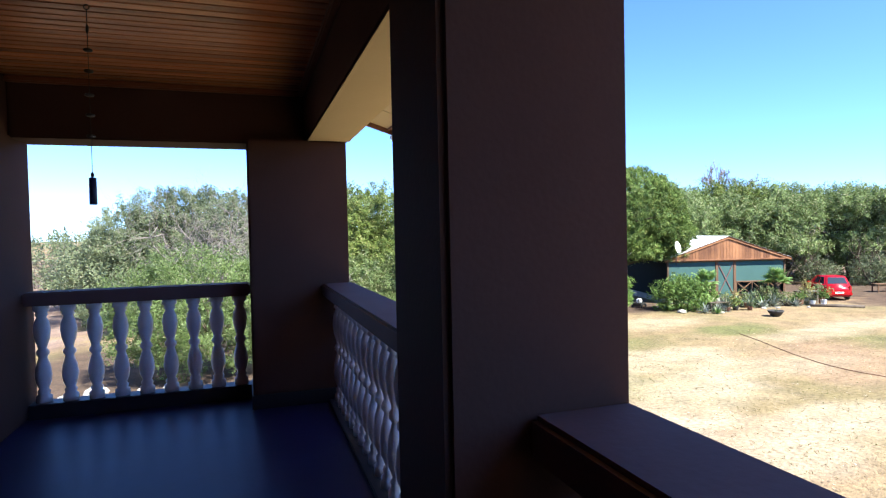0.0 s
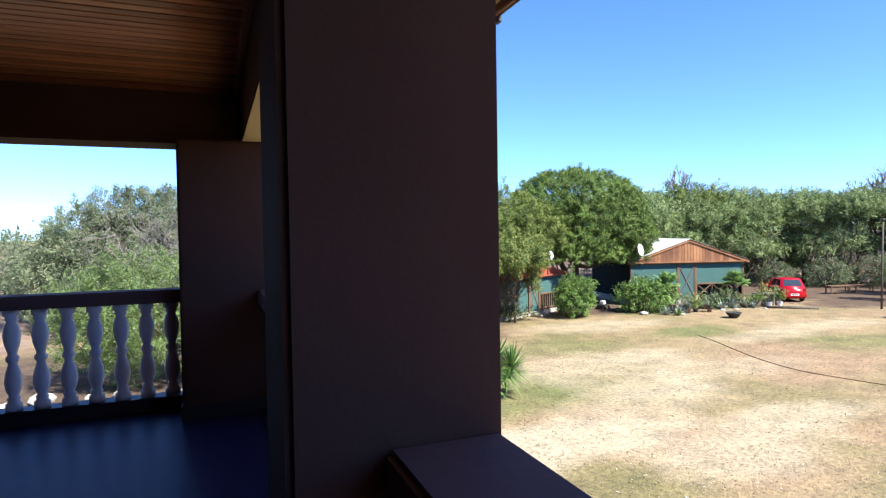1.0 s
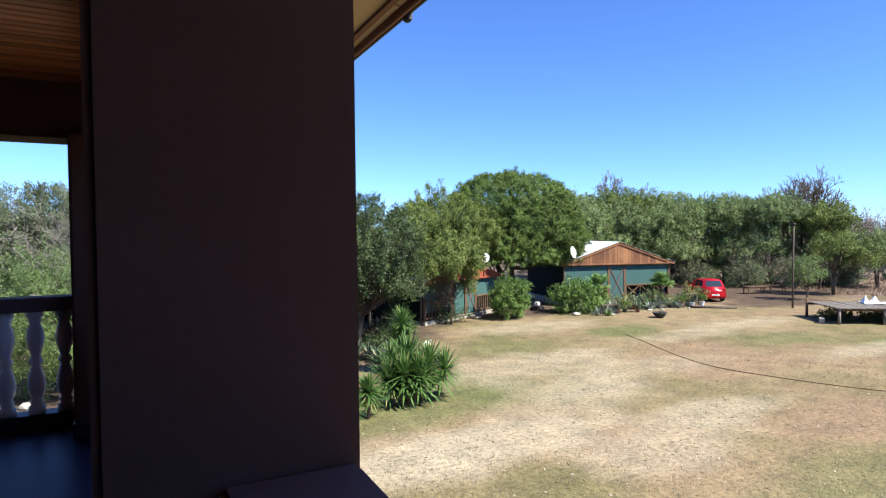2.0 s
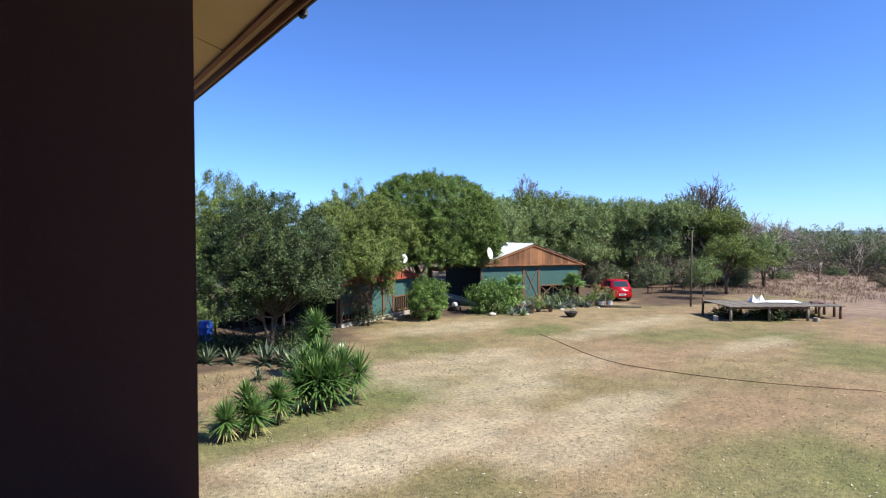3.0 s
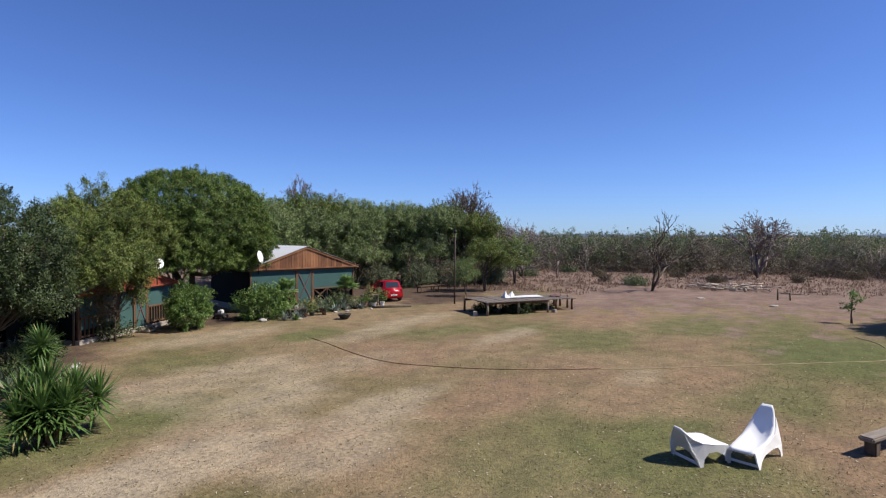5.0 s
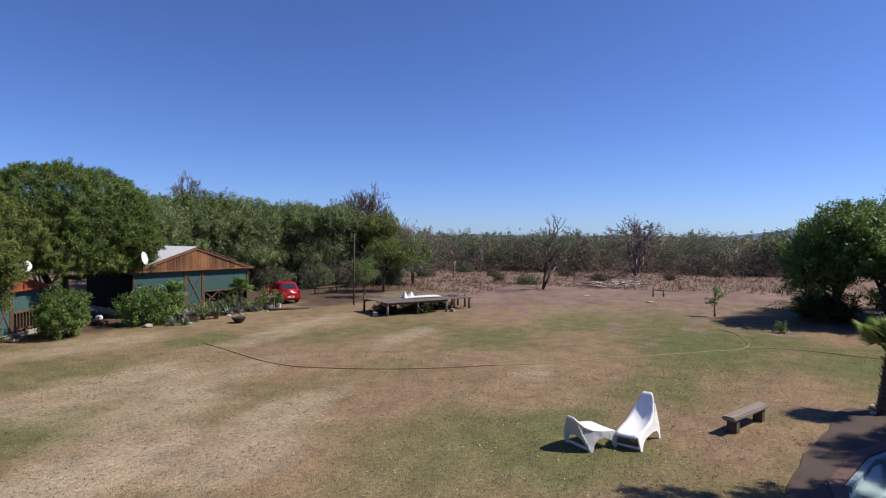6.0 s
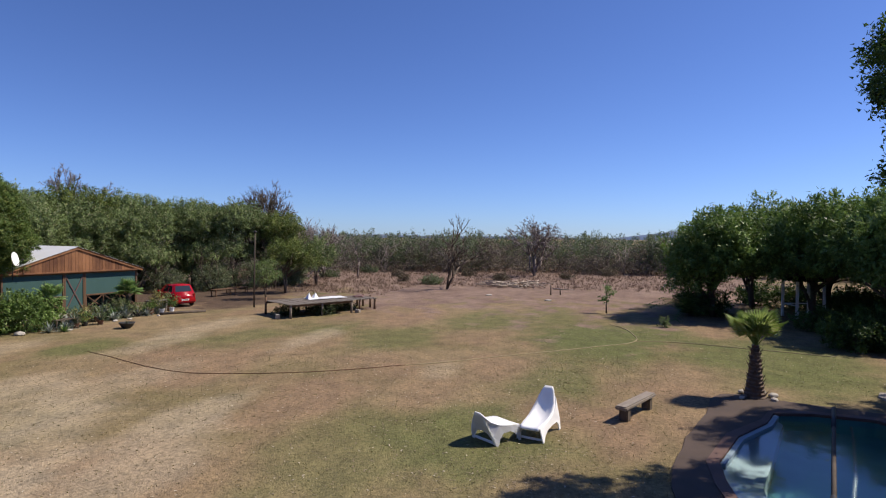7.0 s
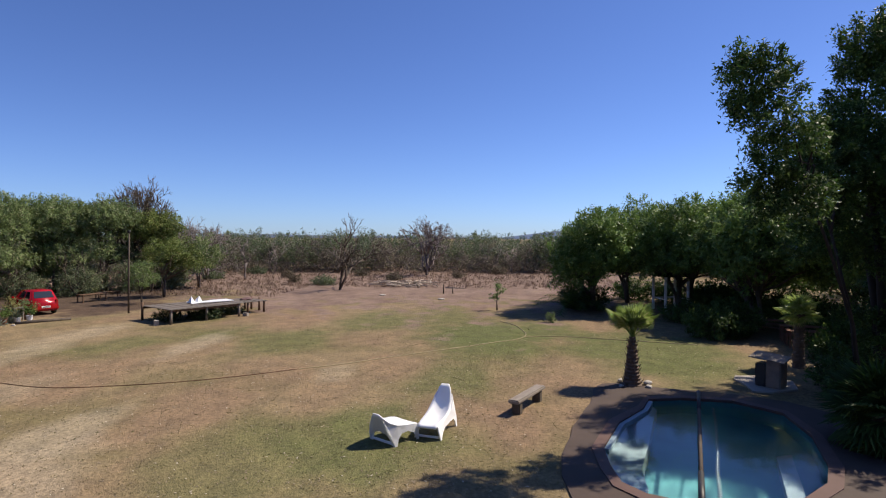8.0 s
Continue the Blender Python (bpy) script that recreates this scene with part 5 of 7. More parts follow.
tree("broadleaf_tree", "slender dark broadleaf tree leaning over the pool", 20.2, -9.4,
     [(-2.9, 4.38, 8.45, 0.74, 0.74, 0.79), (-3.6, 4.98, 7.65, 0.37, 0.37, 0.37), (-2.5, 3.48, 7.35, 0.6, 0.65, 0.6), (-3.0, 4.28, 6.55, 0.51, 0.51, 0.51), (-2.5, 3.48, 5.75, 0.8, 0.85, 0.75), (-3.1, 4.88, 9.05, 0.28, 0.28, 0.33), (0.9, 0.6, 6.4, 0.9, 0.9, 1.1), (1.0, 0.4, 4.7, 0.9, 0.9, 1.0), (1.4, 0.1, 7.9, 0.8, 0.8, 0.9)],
     LEAF_SHADE, 440, [[(0, 0, -0.05), (-0.3, 0.5, 2.4), (-1.0, 1.6, 4.6), (-2.0, 2.8, 6.2)], [(0.1, 0, -0.05), (0.1, 0.3, 2.6), (-0.4, 1.2, 5.0)]], 0.065, 0.75, 0.34, 0.125, 0.066, bark=BARK_SHADED, limbs=14, rough=0.10, packing=1.7)
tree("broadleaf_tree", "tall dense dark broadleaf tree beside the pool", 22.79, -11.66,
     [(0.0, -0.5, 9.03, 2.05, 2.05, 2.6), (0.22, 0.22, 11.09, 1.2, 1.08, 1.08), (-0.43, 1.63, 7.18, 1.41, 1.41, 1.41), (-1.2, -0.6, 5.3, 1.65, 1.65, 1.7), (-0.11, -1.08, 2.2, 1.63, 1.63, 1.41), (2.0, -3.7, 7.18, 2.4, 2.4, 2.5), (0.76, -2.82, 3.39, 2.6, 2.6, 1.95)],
     LEAF_SHADE, 442, [stem(4.6, 0.3, 0.4), stem(5.2, -0.8, 0.8), stem(4.4, 0.3, -0.8)], 0.18, 0.7, 0.40, 0.16, 0.08, bark=BARK_SHADED, limbs=30, rough=0.10, packing=1.7)
# Added tree, nearly all out of view, placed to shade the low fan palm.
tree("broadleaf_tree", "added broadleaf tree past the view's edge, shading the low palm", 19.1, -11.9,
     [(0, 0, 5.2, 2.0, 2.0, 1.9), (-0.4, 1.2, 3.6, 1.4, 1.4, 1.3), (0.6, 0.9, 6.6, 1.3, 1.3, 1.1)], LEAF_SHADE, 443, [stem(3.4, 0.2, 0.3), stem(3.2, -0.5, 0.5)], 0.15, 0.6, 0.42, 0.16, 0.08, bark=BARK_SHADED, limbs=20, rough=0.10, packing=1.7)
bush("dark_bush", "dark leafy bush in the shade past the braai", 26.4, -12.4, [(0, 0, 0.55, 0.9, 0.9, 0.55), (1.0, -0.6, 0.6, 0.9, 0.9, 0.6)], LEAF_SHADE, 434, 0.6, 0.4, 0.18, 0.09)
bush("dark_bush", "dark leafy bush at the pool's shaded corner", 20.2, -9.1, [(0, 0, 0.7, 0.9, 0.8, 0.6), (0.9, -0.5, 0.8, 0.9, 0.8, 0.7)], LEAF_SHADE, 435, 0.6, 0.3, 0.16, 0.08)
bush("small_sapling", "small sapling with sparse leaves on the lawn", 41.5, 0.5, [(0.2, -0.25, 1.3, 0.18, 0.22, 0.2), (-0.1, 0.2, 0.9, 0.15, 0.2, 0.18), (0.1, 0.0, 1.6, 0.15, 0.15, 0.2)], PALM_LEAF, 441, 0.4, 0.2, 0.16, 0.07, twigs=6)
bush("small_shrub", "small clipped shrub on the lawn", 36.2, -2.4, [(0, 0, 0.28, 0.22, 0.22, 0.26, 9)], LEAF_GREYGREEN, 442, 0.6, 0.16, 0.10, 0.05)
fan_palm("young fan palm with a thick shaggy trunk beside the pool", 21.95, -3.25, 1.55, 0.30, 0.10, 0.70, 32, 450, mat=PALM_SUNLIT, up=54, sweep=190, drop=0.35)
fan_palm("fan palm by the stone braai, fronds coloured as if sunlit", 25.2, -10.25, 2.0, 0.2, 0.16, 0.50, 26, 451, mat=PALM_SUNLIT, skirt=0, up=-25)
# The dark leaf copy puts shade into these fronds' colour.
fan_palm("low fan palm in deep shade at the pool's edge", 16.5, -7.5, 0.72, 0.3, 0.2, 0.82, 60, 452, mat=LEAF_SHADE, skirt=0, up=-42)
for k, (dx, dy, s) in enumerate(((0.45, 0.25, 0.12), (0.5, -0.3, 0.15), (0.15, -0.55, 0.16), (-0.35, -0.45, 0.13), (-0.3, 0.42, 0.10))):
    rock("pale stone set round the palm's foot", 21.95 + dx, -3.25 + dy, (s, s * 0.8, s * 0.55), 70 + k, group="stones round the palm", z=0.03)

# far woods and field scrub as uncounted masses
rng = np.random.default_rng(500)


def far_wood(name, label, mat, count, a0, a1, r_in, r_out, h0, h1, leaves, size, clumps=16, spread=0.85):
    cs, ways = [], []
    for _ in range(count):
        a, r = radians(rng.uniform(a0, a1)), rng.uniform(r_in, r_out)
        h, w = rng.uniform(h0, h1), rng.uniform(1.6, 3.2)
        u = unit(rng.normal(0, 1, (clumps, 3)))
        ways.append(u)
        cs.append(np.array((r * math.cos(a), r * math.sin(a), h * 0.52)) + u * rng.uniform(0.45, 1.0, (clumps, 1)) * (w, w, h * 0.38))
    q = spray_tris(rng, np.concatenate(cs), np.concatenate(ways), leaves, spread, size, size * 0.45)
    q[:, :, 2] = np.maximum(q[:, :, 2], 0.0)
    tagged(new(name, leaf_mesh(name, q, mat)), label, "woodland", kind="stuff")


far_wood("far_woods", "olive scrub woodland along the far edge of the field", LEAF_FAR, 330, -34, 36, 84, 112, 4.2, 6.5, 24, 0.29, 26, 0.62)
far_wood("far_woods", "grey leafless scrub along the far edge of the field", LEAF_FARGREY, 190, -34, 40, 83, 102, 3.0, 5.6, 26, 0.24, 20, 0.7)
far_wood("far_woods", "low brown undergrowth along the far edge of the field", LEAF_FARGREY, 220, -34, 38, 82, 100, 1.4, 2.6, 20, 0.28, 14)
far_wood("far_woods", "olive scrub woodland behind the garden wood", LEAF_FAR, 90, 34, 112, 66, 110, 4.5, 6.5, 24, 0.42)
far_wood("far_woods", "grey-green bush on the rise north of the house", LEAF_SAGE, 26, 90, 95.5, 37, 48, 6.5, 8.4, 75, 0.16, 20, 0.6)
far_wood("far_woods", "grey-green bush on the rise north of the house", LEAF_SAGE, 26, 94.5, 100, 37, 52, 4.6, 6.2, 65, 0.16, 18, 0.6)
far_wood("far_woods", "tall olive woodland behind the far scrub", LEAF_FAR, 110, -40, 36, 113, 140, 5.6, 7.0, 28, 0.40, 18, 0.7)
far_wood("far_woods", "low grey scrub beyond the veranda", LEAF_FARGREY, 60, 96, 125, 48, 90, 2.0, 4.0, 34, 0.22)
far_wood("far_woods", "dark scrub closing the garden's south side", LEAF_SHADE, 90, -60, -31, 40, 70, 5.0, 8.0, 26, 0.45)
# Scrub added to make the bright gap behind the trunks dim.
far_wood("far_woods", "added dark scrub darkening the gap behind the garden trees", LEAF_SHADE, 34, -33, -21, 52, 66, 4.0, 6.5, 26, 0.36)
far_wood("far_woods", "dim grey-green thicket closing the wood behind the car", LEAF_GREYGREEN, 70, 36, 54, 62, 76, 3.2, 5.2, 34, 0.28, 16, 0.6)
trunks = []
for k in range(80):
    a, r = radians(rng.uniform(-36, 40)), rng.uniform(80, 104)
    b0 = Vector((r * math.cos(a), r * math.sin(a), 0))
    for s in range(int(rng.integers(1, 4))):
        b1 = b0 + Vector((rng.normal(0, 0.4), rng.normal(0, 0.5), rng.uniform(1.2, 2.0)))
        trunks.append([(b0, 0.07), (b1, 0.05), (b1 + Vector((rng.normal(0, 0.9), rng.normal(0, 0.9), 2.2)), 0.02)])
        for _ in range(4):
            trunks.append([(b1, 0.03), (b1 + Vector((rng.normal(0, 0.7), rng.normal(0, 0.8), 1.1)), 0.022), (b1 + Vector((rng.normal(0, 1.2), rng.normal(0, 1.3), rng.uniform(1.6, 3.2))), 0.012)])
tagged(new("far_trunks", tube_mesh("far_trunks", trunks, TWIG_GREY, 3)), "thin grey trunks of the far scrub", "woodland", kind="stuff")


def tufts(name, label, mat, boxes, blades, h, w, lean=0.5):
    """Loose upright grass blades over rectangles (x0, x1, y0, y1, count)."""
    out = []
    for x0, x1, y0, y1, n in boxes:
        c = np.stack([rng.uniform(x0, x1, n), rng.uniform(y0, y1, n), np.zeros(n)], 1)
        p = np.repeat(c, blades, 0) + rng.normal(0, 1, (n * blades, 3)) * (h * 0.45, h * 0.45, 0)
        d = unit(rng.normal(0, lean, (len(p), 3)) * (1, 1, 0) + (0, 0, 1))
        s = unit(np.cross(d, rng.normal(0, 1, (len(p), 3))))
        ln = h * rng.uniform(0.5, 1.3, (len(p), 1))
        out.append(np.stack([p - s * w / 2, p + s * w / 2, p + d * ln + s * w * 0.1, p + d * ln - s * w * 0.1], 1))
    tagged(new(name, quads_mesh(name, np.concatenate(out), mat)), label, "grass", kind="stuff")


tufts("dry_grass", "dry straw-coloured grass of the rough field", GRASS_DRY, [(58, 90, -14, 46, 3600), (48, 60, 18, 34, 500), (62, 84, 40, 58, 700)], 7, 0.30, 0.035)
p = np.concatenate([np.stack([rng.uniform(5, 27, 11000), rng.uniform(2, 22, 11000), np.full(11000, 0.012)], 1), np.stack([rng.uniform(12, 36, 5000), rng.uniform(-8, 4, 5000), np.full(5000, 0.012)], 1)])
p = p[~((p[:, 0] < 23.2) & (p[:, 1] < 0.2))]
d = unit(rng.normal(0, 1, (len(p), 3)) * (1, 1, 0.25))
s = np.stack([-d[:, 1], d[:, 0], 0.3 * d[:, 2]], 1)
ln = rng.uniform(0.02, 0.055, (len(p), 1))
tagged(new("fallen_leaves", leaf_mesh("fallen_leaves", np.stack([p - s * ln * 0.4, p + s * ln * 0.4, p + d * ln * 1.3], 1), LITTER)), "pale dry leaves scattered over the lawn", "leaf litter", kind="stuff")
tufts("dry_grass", "dry weeds in the planted bed", GRASS_DRY, [(4.5, 9.5, 17.5, 22.0, 110)], 7, 0.20, 0.015)
tufts("lawn_grass", "short worn lawn grass", GRASS_LAWN, [(6, 24, 4, 22, 5000), (10, 26, -1, 4, 2000), (22, 34, -8, 14, 2500)], 4, 0.035, 0.010, 1.2)
scrub = [(63, 21), (67, 11), (60, 17), (70, 24), (74, 16), (66, 31), (72, 4), (80, -1), (76, 30)]
for k, (x, y) in enumerate(scrub):
    w = 0.7 + 0.2 * (k % 3)
    bush("scrub_bush", "low dry scrub bush in the field", x, y, [(0, 0, 0.35, w, w, 0.4), (0.5, 0.3, 0.28, w * 0.6, w * 0.8, 0.3)], (LEAF_DRY, LEAF_DRY, LEAF_FAR)[k % 3], 520 + k, 0.3, 0.3, 0.2, 0.06, group="field scrub", twigs=14)

# the planted bed below the veranda
yucca("small spiky yucca with yellowed lower blades at the lawn's edge", 6.26, 15.28, [(0.03, 0, 0.44, 0.80)], 600, group="yuccas by the lawn")
yucca("pair of small spiky yucca heads at the lawn's edge", 6.92, 15.22, [(0, 0, 0.48, 0.80), (-0.05, 0.42, 0.76, 0.74)], 601, group="yuccas by the lawn")
yucca("small spiky yucca with yellowed lower blades at the lawn's edge", 7.65, 15.68, [(0, 0, 0.68, 0.78)], 602, group="yuccas by the lawn")
yucca("large many-headed yucca spreading over the lawn's edge", 9.1, 16.25, [(-0.62, 0.1, 0.72, 0.86), (-0.25, -0.15, 0.86, 0.92), (0.2, -0.2, 0.82, 0.95), (-0.35, 0.5, 1.02, 0.9), (0.08, 0.35, 1.16, 1.0), (0.62, 0.2, 1.0, 0.96), (1.02, -0.05, 0.84, 0.86)], 603, length=0.84, width=0.066, blades=105, flower=(0.85, 0.6, 1.45))
yucca("yellow-green yucca shoots at the yucca's foot", 9.15, 16.2, [(0, 0, 0.05, 0.5), (0.2, 0.1, 0.1, 0.45), (1.1, 0.6, 0.05, 0.5)], 604, mat=YUCCA_YELLOW, blades=50)
yucca("tall single yucca behind the bed", 10.3, 19.6, [(0, 0, 1.72, 0.85), (-0.1, 0.05, 1.3, 0.8)], 605)
yucca("yucca with a white flower spike", 5.5, 19.0, [(0, 0, 0.6, 0.8), (0.25, 0.3, 1.15, 0.8), (-0.1, 0.2, 1.75, 0.85)], 606, flower=(0.3, 0.1, 1.75))
for k, (x, y, s) in enumerate(((7.9, 24.0, 0.8), (9.6, 22.6, 0.95), (10.2, 21.6, 0.75), (8.6, 20.3, 0.5), (6.6, 24.8, 0.7), (11.2, 22.8, 0.7), (5.9, 16.9, 0.45), (10.1, 22.3, 0.8), (8.6, 23.5, 0.7), (9.9, 18.4, 0.9))):
    agave("grey-green agave in the leaf litter", x, y, s, 620 + k)
for k, (x, y, w, h) in enumerate(((8.4, 25.6, 0.9, 0.4), (9.6, 25.2, 0.8, 0.32), (11.5, 25.4, 0.9, 0.42), (12.6, 25.9, 0.8, 0.5), (10.9, 23.9, 0.5, 0.25), (7.4, 24.6, 0.6, 0.3))):
    bush("dark_bush", "low dark undergrowth in leaf litter under the shade tree", x, y, [(0, 0, h * 0.9, w, w * 0.7, h), (w * 0.5, -0.2, h * 0.7, w * 0.6, w * 0.5, h * 0.7)], LEAF_DARK, 650 + k, 0.3, 0.22, 0.11, 0.045, group="undergrowth in the bed", twigs=14)
for k, (x, y) in enumerate(((9.2, 25.8), (11.9, 26.6), (10.0, 26.2))):
    bare_tree("dry_shrub", "dry leafless stems in the shade of the bed", x, y, 1.5, 660 + k, depth=4, spread=0.9, r0=0.018, stems=5, group="dry stems in the bed")
bare_tree("dry_shrub", "dry leafless shrub at the bed's edge", 5.0, 15.6, 1.6, 640, depth=5, spread=0.9, r0=0.02, stems=3)


# buildings ---------------------------------------------------------------
def plate(name, pts, thick, mat, parent, label=""):
    """A flat piece given by its outline in the plane of x and z, with thickness along y."""
    n = len(pts)
    v = [(x, -thick / 2, z) for x, z in pts] + [(x, thick / 2, z) for x, z in pts]
    f = [tuple(range(n)), tuple(range(2 * n - 1, n - 1, -1))] + [(k, k + n, (k + 1) % n + n, (k + 1) % n) for k in range(n)]
    return part(name, mesh_of(name, v, f, mat), parent, label)


def stick(name, a, b, w, d, mat, parent, label=""):
    """A straight rectangular bar between two points."""
    a, b = Vector(a), Vector(b)
    along = (b - a).normalized()
    side = along.cross(Vector((0, 1, 0)) if abs(along.y) < 0.9 else Vector((1, 0, 0))).normalized() * w / 2
    up = along.cross(side).normalized() * d / 2
    v = [p + s * side + u * up for p in (a, b) for s, u in ((-1, -1), (1, -1), (1, 1), (-1, 1))]
    f = [(3, 2, 1, 0), (4, 5, 6, 7)] + [(k, (k + 1) % 4, (k + 1) % 4 + 4, k + 4) for k in range(4)]
    bm = bmesh.new()
    vs = [bm.verts.new(p) for p in v]
    for q in f:
        bm.faces.new([vs[i] for i in q])
    bmesh.ops.bevel(bm, geom=bm.edges[:], offset=min(w, d) * 0.12, segments=1, affect="EDGES")
    bmesh.ops.recalc_face_normals(bm, faces=bm.faces)
    return part(name, bm, parent, label, mat)


def tin_roof(x0, z0, x1, z1, y0, y1, mat, parent, label):
    """One slope of ribbed roof sheets."""
    nx, ny = 6, int((y1 - y0) / 0.075)
    v, f = [], []
    for layer in (0.0, -0.012):
        for j in range(ny + 1):
            for i in range(nx + 1):
                t = i / nx
                v.append((x0 + (x1 - x0) * t, y0 + (y1 - y0) * j / ny, z0 + (z1 - z0) * t + layer + 0.018 * (j % 2)))
    m = (nx + 1) * (ny + 1)
    for j in range(ny):
        for i in range(nx):
            a = j * (nx + 1) + i
            f += [(a, a + 1, a + nx + 2, a + nx + 1), (m + a, m + a + nx + 1, m + a + nx + 2, m + a + 1)]
    return part("roof", mesh_of("roof", v, f, mat), parent, label)


def cabin(label, m, width, depth, eave, apex, floor_z, posts, screens, door, rail, gable_mat, over=0.3):
    t = thing("cabin", label, "cabin", m)
    part("plinth", box_bm(-0.1, width + 0.1, -0.15, depth, -0.1, floor_z, 0.02), t, "concrete floor slab", CONCRETE)
    half = width / 2
    for x in posts:
        stick("post", (x, 0, floor_z), (x, 0, eave), 0.10, 0.10, POST_WOOD, t)
    stick("beam", (-0.05, 0, eave - 0.05), (width + 0.05, 0, eave - 0.05), 0.12, 0.12, POST_WOOD, t)
    for x0, x1, z0, z1 in screens:
        plate("screen", [(x0, z0), (x1, z0), (x1, z1), (x0, z1)], 0.02, SCREEN, t, "green shade-cloth screen")
    if door:
        x0, x1 = door
        d = plate("door", [(x0, floor_z), (x1, floor_z), (x1, eave - 0.12), (x0, eave - 0.12)], 0.03, SCREEN, t, "screen door with a crossed brace")
        for a, b in (((x0 + 0.05, 0), (x1 - 0.05, 1)), ((x0 + 0.05, 1), (x1 - 0.05, 0))):
            za, zb = (floor_z + 0.1 if k == 0 else eave - 0.2 for k in (a[1], b[1]))
            stick("brace", (a[0], -0.035, za), (b[0], -0.035, zb), 0.055, 0.03, RAIL_PAINT, d)
        for x in (x0 + 0.03, x1 - 0.03):
            stick("stile", (x, -0.03, floor_z), (x, -0.03, eave - 0.12), 0.07, 0.04, POST_WOOD, d)
    for x0, x1, n, crossed in rail:
        stick("rail", (x0, -0.02, floor_z + 0.92), (x1, -0.02, floor_z + 0.92), 0.09, 0.07, POST_WOOD, t)
        stick("rail", (x0, -0.02, floor_z + 0.12), (x1, -0.02, floor_z + 0.12), 0.07, 0.06, POST_WOOD, t)
        step = (x1 - x0) / n
        for k in range(n + 1):
            stick("picket", (x0 + k * step, -0.02, floor_z), (x0 + k * step, -0.02, floor_z + 0.9), 0.06, 0.05, POST_WOOD, t)
            if crossed and k < n:
                a, b = x0 + k * step + 0.04, x0 + (k + 1) * step - 0.04
                stick("brace", (a, -0.02, floor_z + 0.15), (b, -0.02, floor_z + 0.88), 0.06, 0.04, POST_WOOD, t)
                stick("brace", (a, 0.02, floor_z + 0.88), (b, 0.02, floor_z + 0.15), 0.06, 0.04, POST_WOOD, t)
    # gable of upright planks
    rise = (apex - eave) / (half + over)
    n = int((width + 2 * over) / 0.19)
    for k in range(n):
        x0, x1 = -over + (width + 2 * over) * k / n + 0.006, -over + (width + 2 * over) * (k + 1) / n - 0.006
        z = [eave - 0.02 + max(0.0, (half + over - abs(x - half)) * rise) for x in (x0, x1)]
        low = eave + 0.0 + 0.012 * ((k * 7) % 5)
        if min(z) - low > 0.03:
            o = plate("plank", [(x0, low), (x1, low), (x1, z[1]), (x0, z[0])], 0.022, gable_mat, t)
            o.location.y = -0.20 + 0.006 * ((k * 3) % 3)
    for s in (-1, 1):
        stick("bargeboard", (half, -0.26, apex + 0.02), (half + s * (half + over), -0.26, eave + 0.0), 0.16, 0.04, gable_mat, t, "bargeboard along the gable")
        tin_roof(half, apex + 0.10, half + s * (half + over + 0.06), eave + 0.07, -0.33, depth + 0.2, TIN, t, "pale ribbed metal roof")
    stick("gutter_bar", (-over, -0.23, eave + 0.02), (width + over, -0.23, eave + 0.02), 0.08, 0.06, gable_mat, t)
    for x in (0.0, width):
        o = part("side_wall", box_bm(-0.03, 0.03, 0.06, depth, floor_z, eave - 0.12), t, "dark side screen", SCREEN_SHADED)
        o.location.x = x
    part("back_wall", box_bm(0, width, depth - 0.05, depth, floor_z, apex - 0.1), t, "dark back wall", SCREEN_SHADED)
    # Dark sheet right behind the screens stands in for the unlit inside.
    part("inside_dark", box_bm(0.05, width - 0.05, 0.10, 0.13, floor_z, eave - 0.1), t, "dark sheet standing in for the unlit inside", SCREEN_SHADED)
    return t


cabin("wooden cabin with a plank gable and green shade-cloth screens", pose(26.3, 31.0, 0, 0, 0, -15), 7.35, 6.5, 2.62, 3.97, 0.34,
      (0.0, 3.03, 4.22, 7.35), [(0.06, 2.97, 1.15, 2.54), (4.28, 7.29, 1.28, 2.54)], (3.08, 4.17), [(4.28, 7.3, 3, True), (0.05, 2.98, 3, True)], PLANK)
cabin("small cabin with red boards half hidden by trees", pose(15.35, 28.6, 0, 0, 0, 25), 6.75, 4.4, 2.15, 3.1, 0.2,
      (0.0, 1.3, 2.5, 3.6, 4.6, 6.75), [(4.7, 6.65, 1.12, 2.05), (2.6, 3.5, 0.3, 2.05), (0.1, 1.2, 0.62, 2.05), (1.4, 2.4, 0.62, 2.05)], (3.65, 4.55), [(4.7, 6.65, 9, False), (0.1, 2.4, 9, False)], RED_FASCIA)
steps = thing("timber_steps", "worn timber steps to the small cabin's door", "steps", pose(18.9, 29.9, 0, 0, 0, 24))
for k in range(2):
    part("tread", box_mesh("tread", (1.0, 0.3, 0.05), OLD_WOOD), steps, m=pose(0, -0.2 - 0.32 * k, 0.17 - 0.09 * k))
for s in (-0.42, 0.42):
    part("stringer", box_mesh("stringer", (0.06, 0.75, 0.12), OLD_WOOD), steps, m=pose(s, -0.32, 0.07, -10))
leanto = thing("shade_net_shelter", "dark shade-net lean-to on rough poles", "shelter", pose(12.1, 27.75, 0, 0, 0, 16))
for x, y in ((0, 0), (3.2, 0), (0, 3.2), (3.2, 3.2)):
    part("post", tube_mesh("post", [[((x, y, 0), 0.06), ((x + 0.04, y, 2.2), 0.05)]], BARK, 7), leanto)
net_v, net_f = [], []
for j in range(9):
    for i in range(9):
        net_v.append((3.4 * i / 8 - 0.1, 3.4 * j / 8 - 0.1, 2.2 - 0.16 * math.sin(math.pi * i / 8) * math.sin(math.pi * j / 8)))
net_f = [(j * 9 + i, j * 9 + i + 1, j * 9 + i + 10, j * 9 + i + 9) for j in range(8) for i in range(8)]
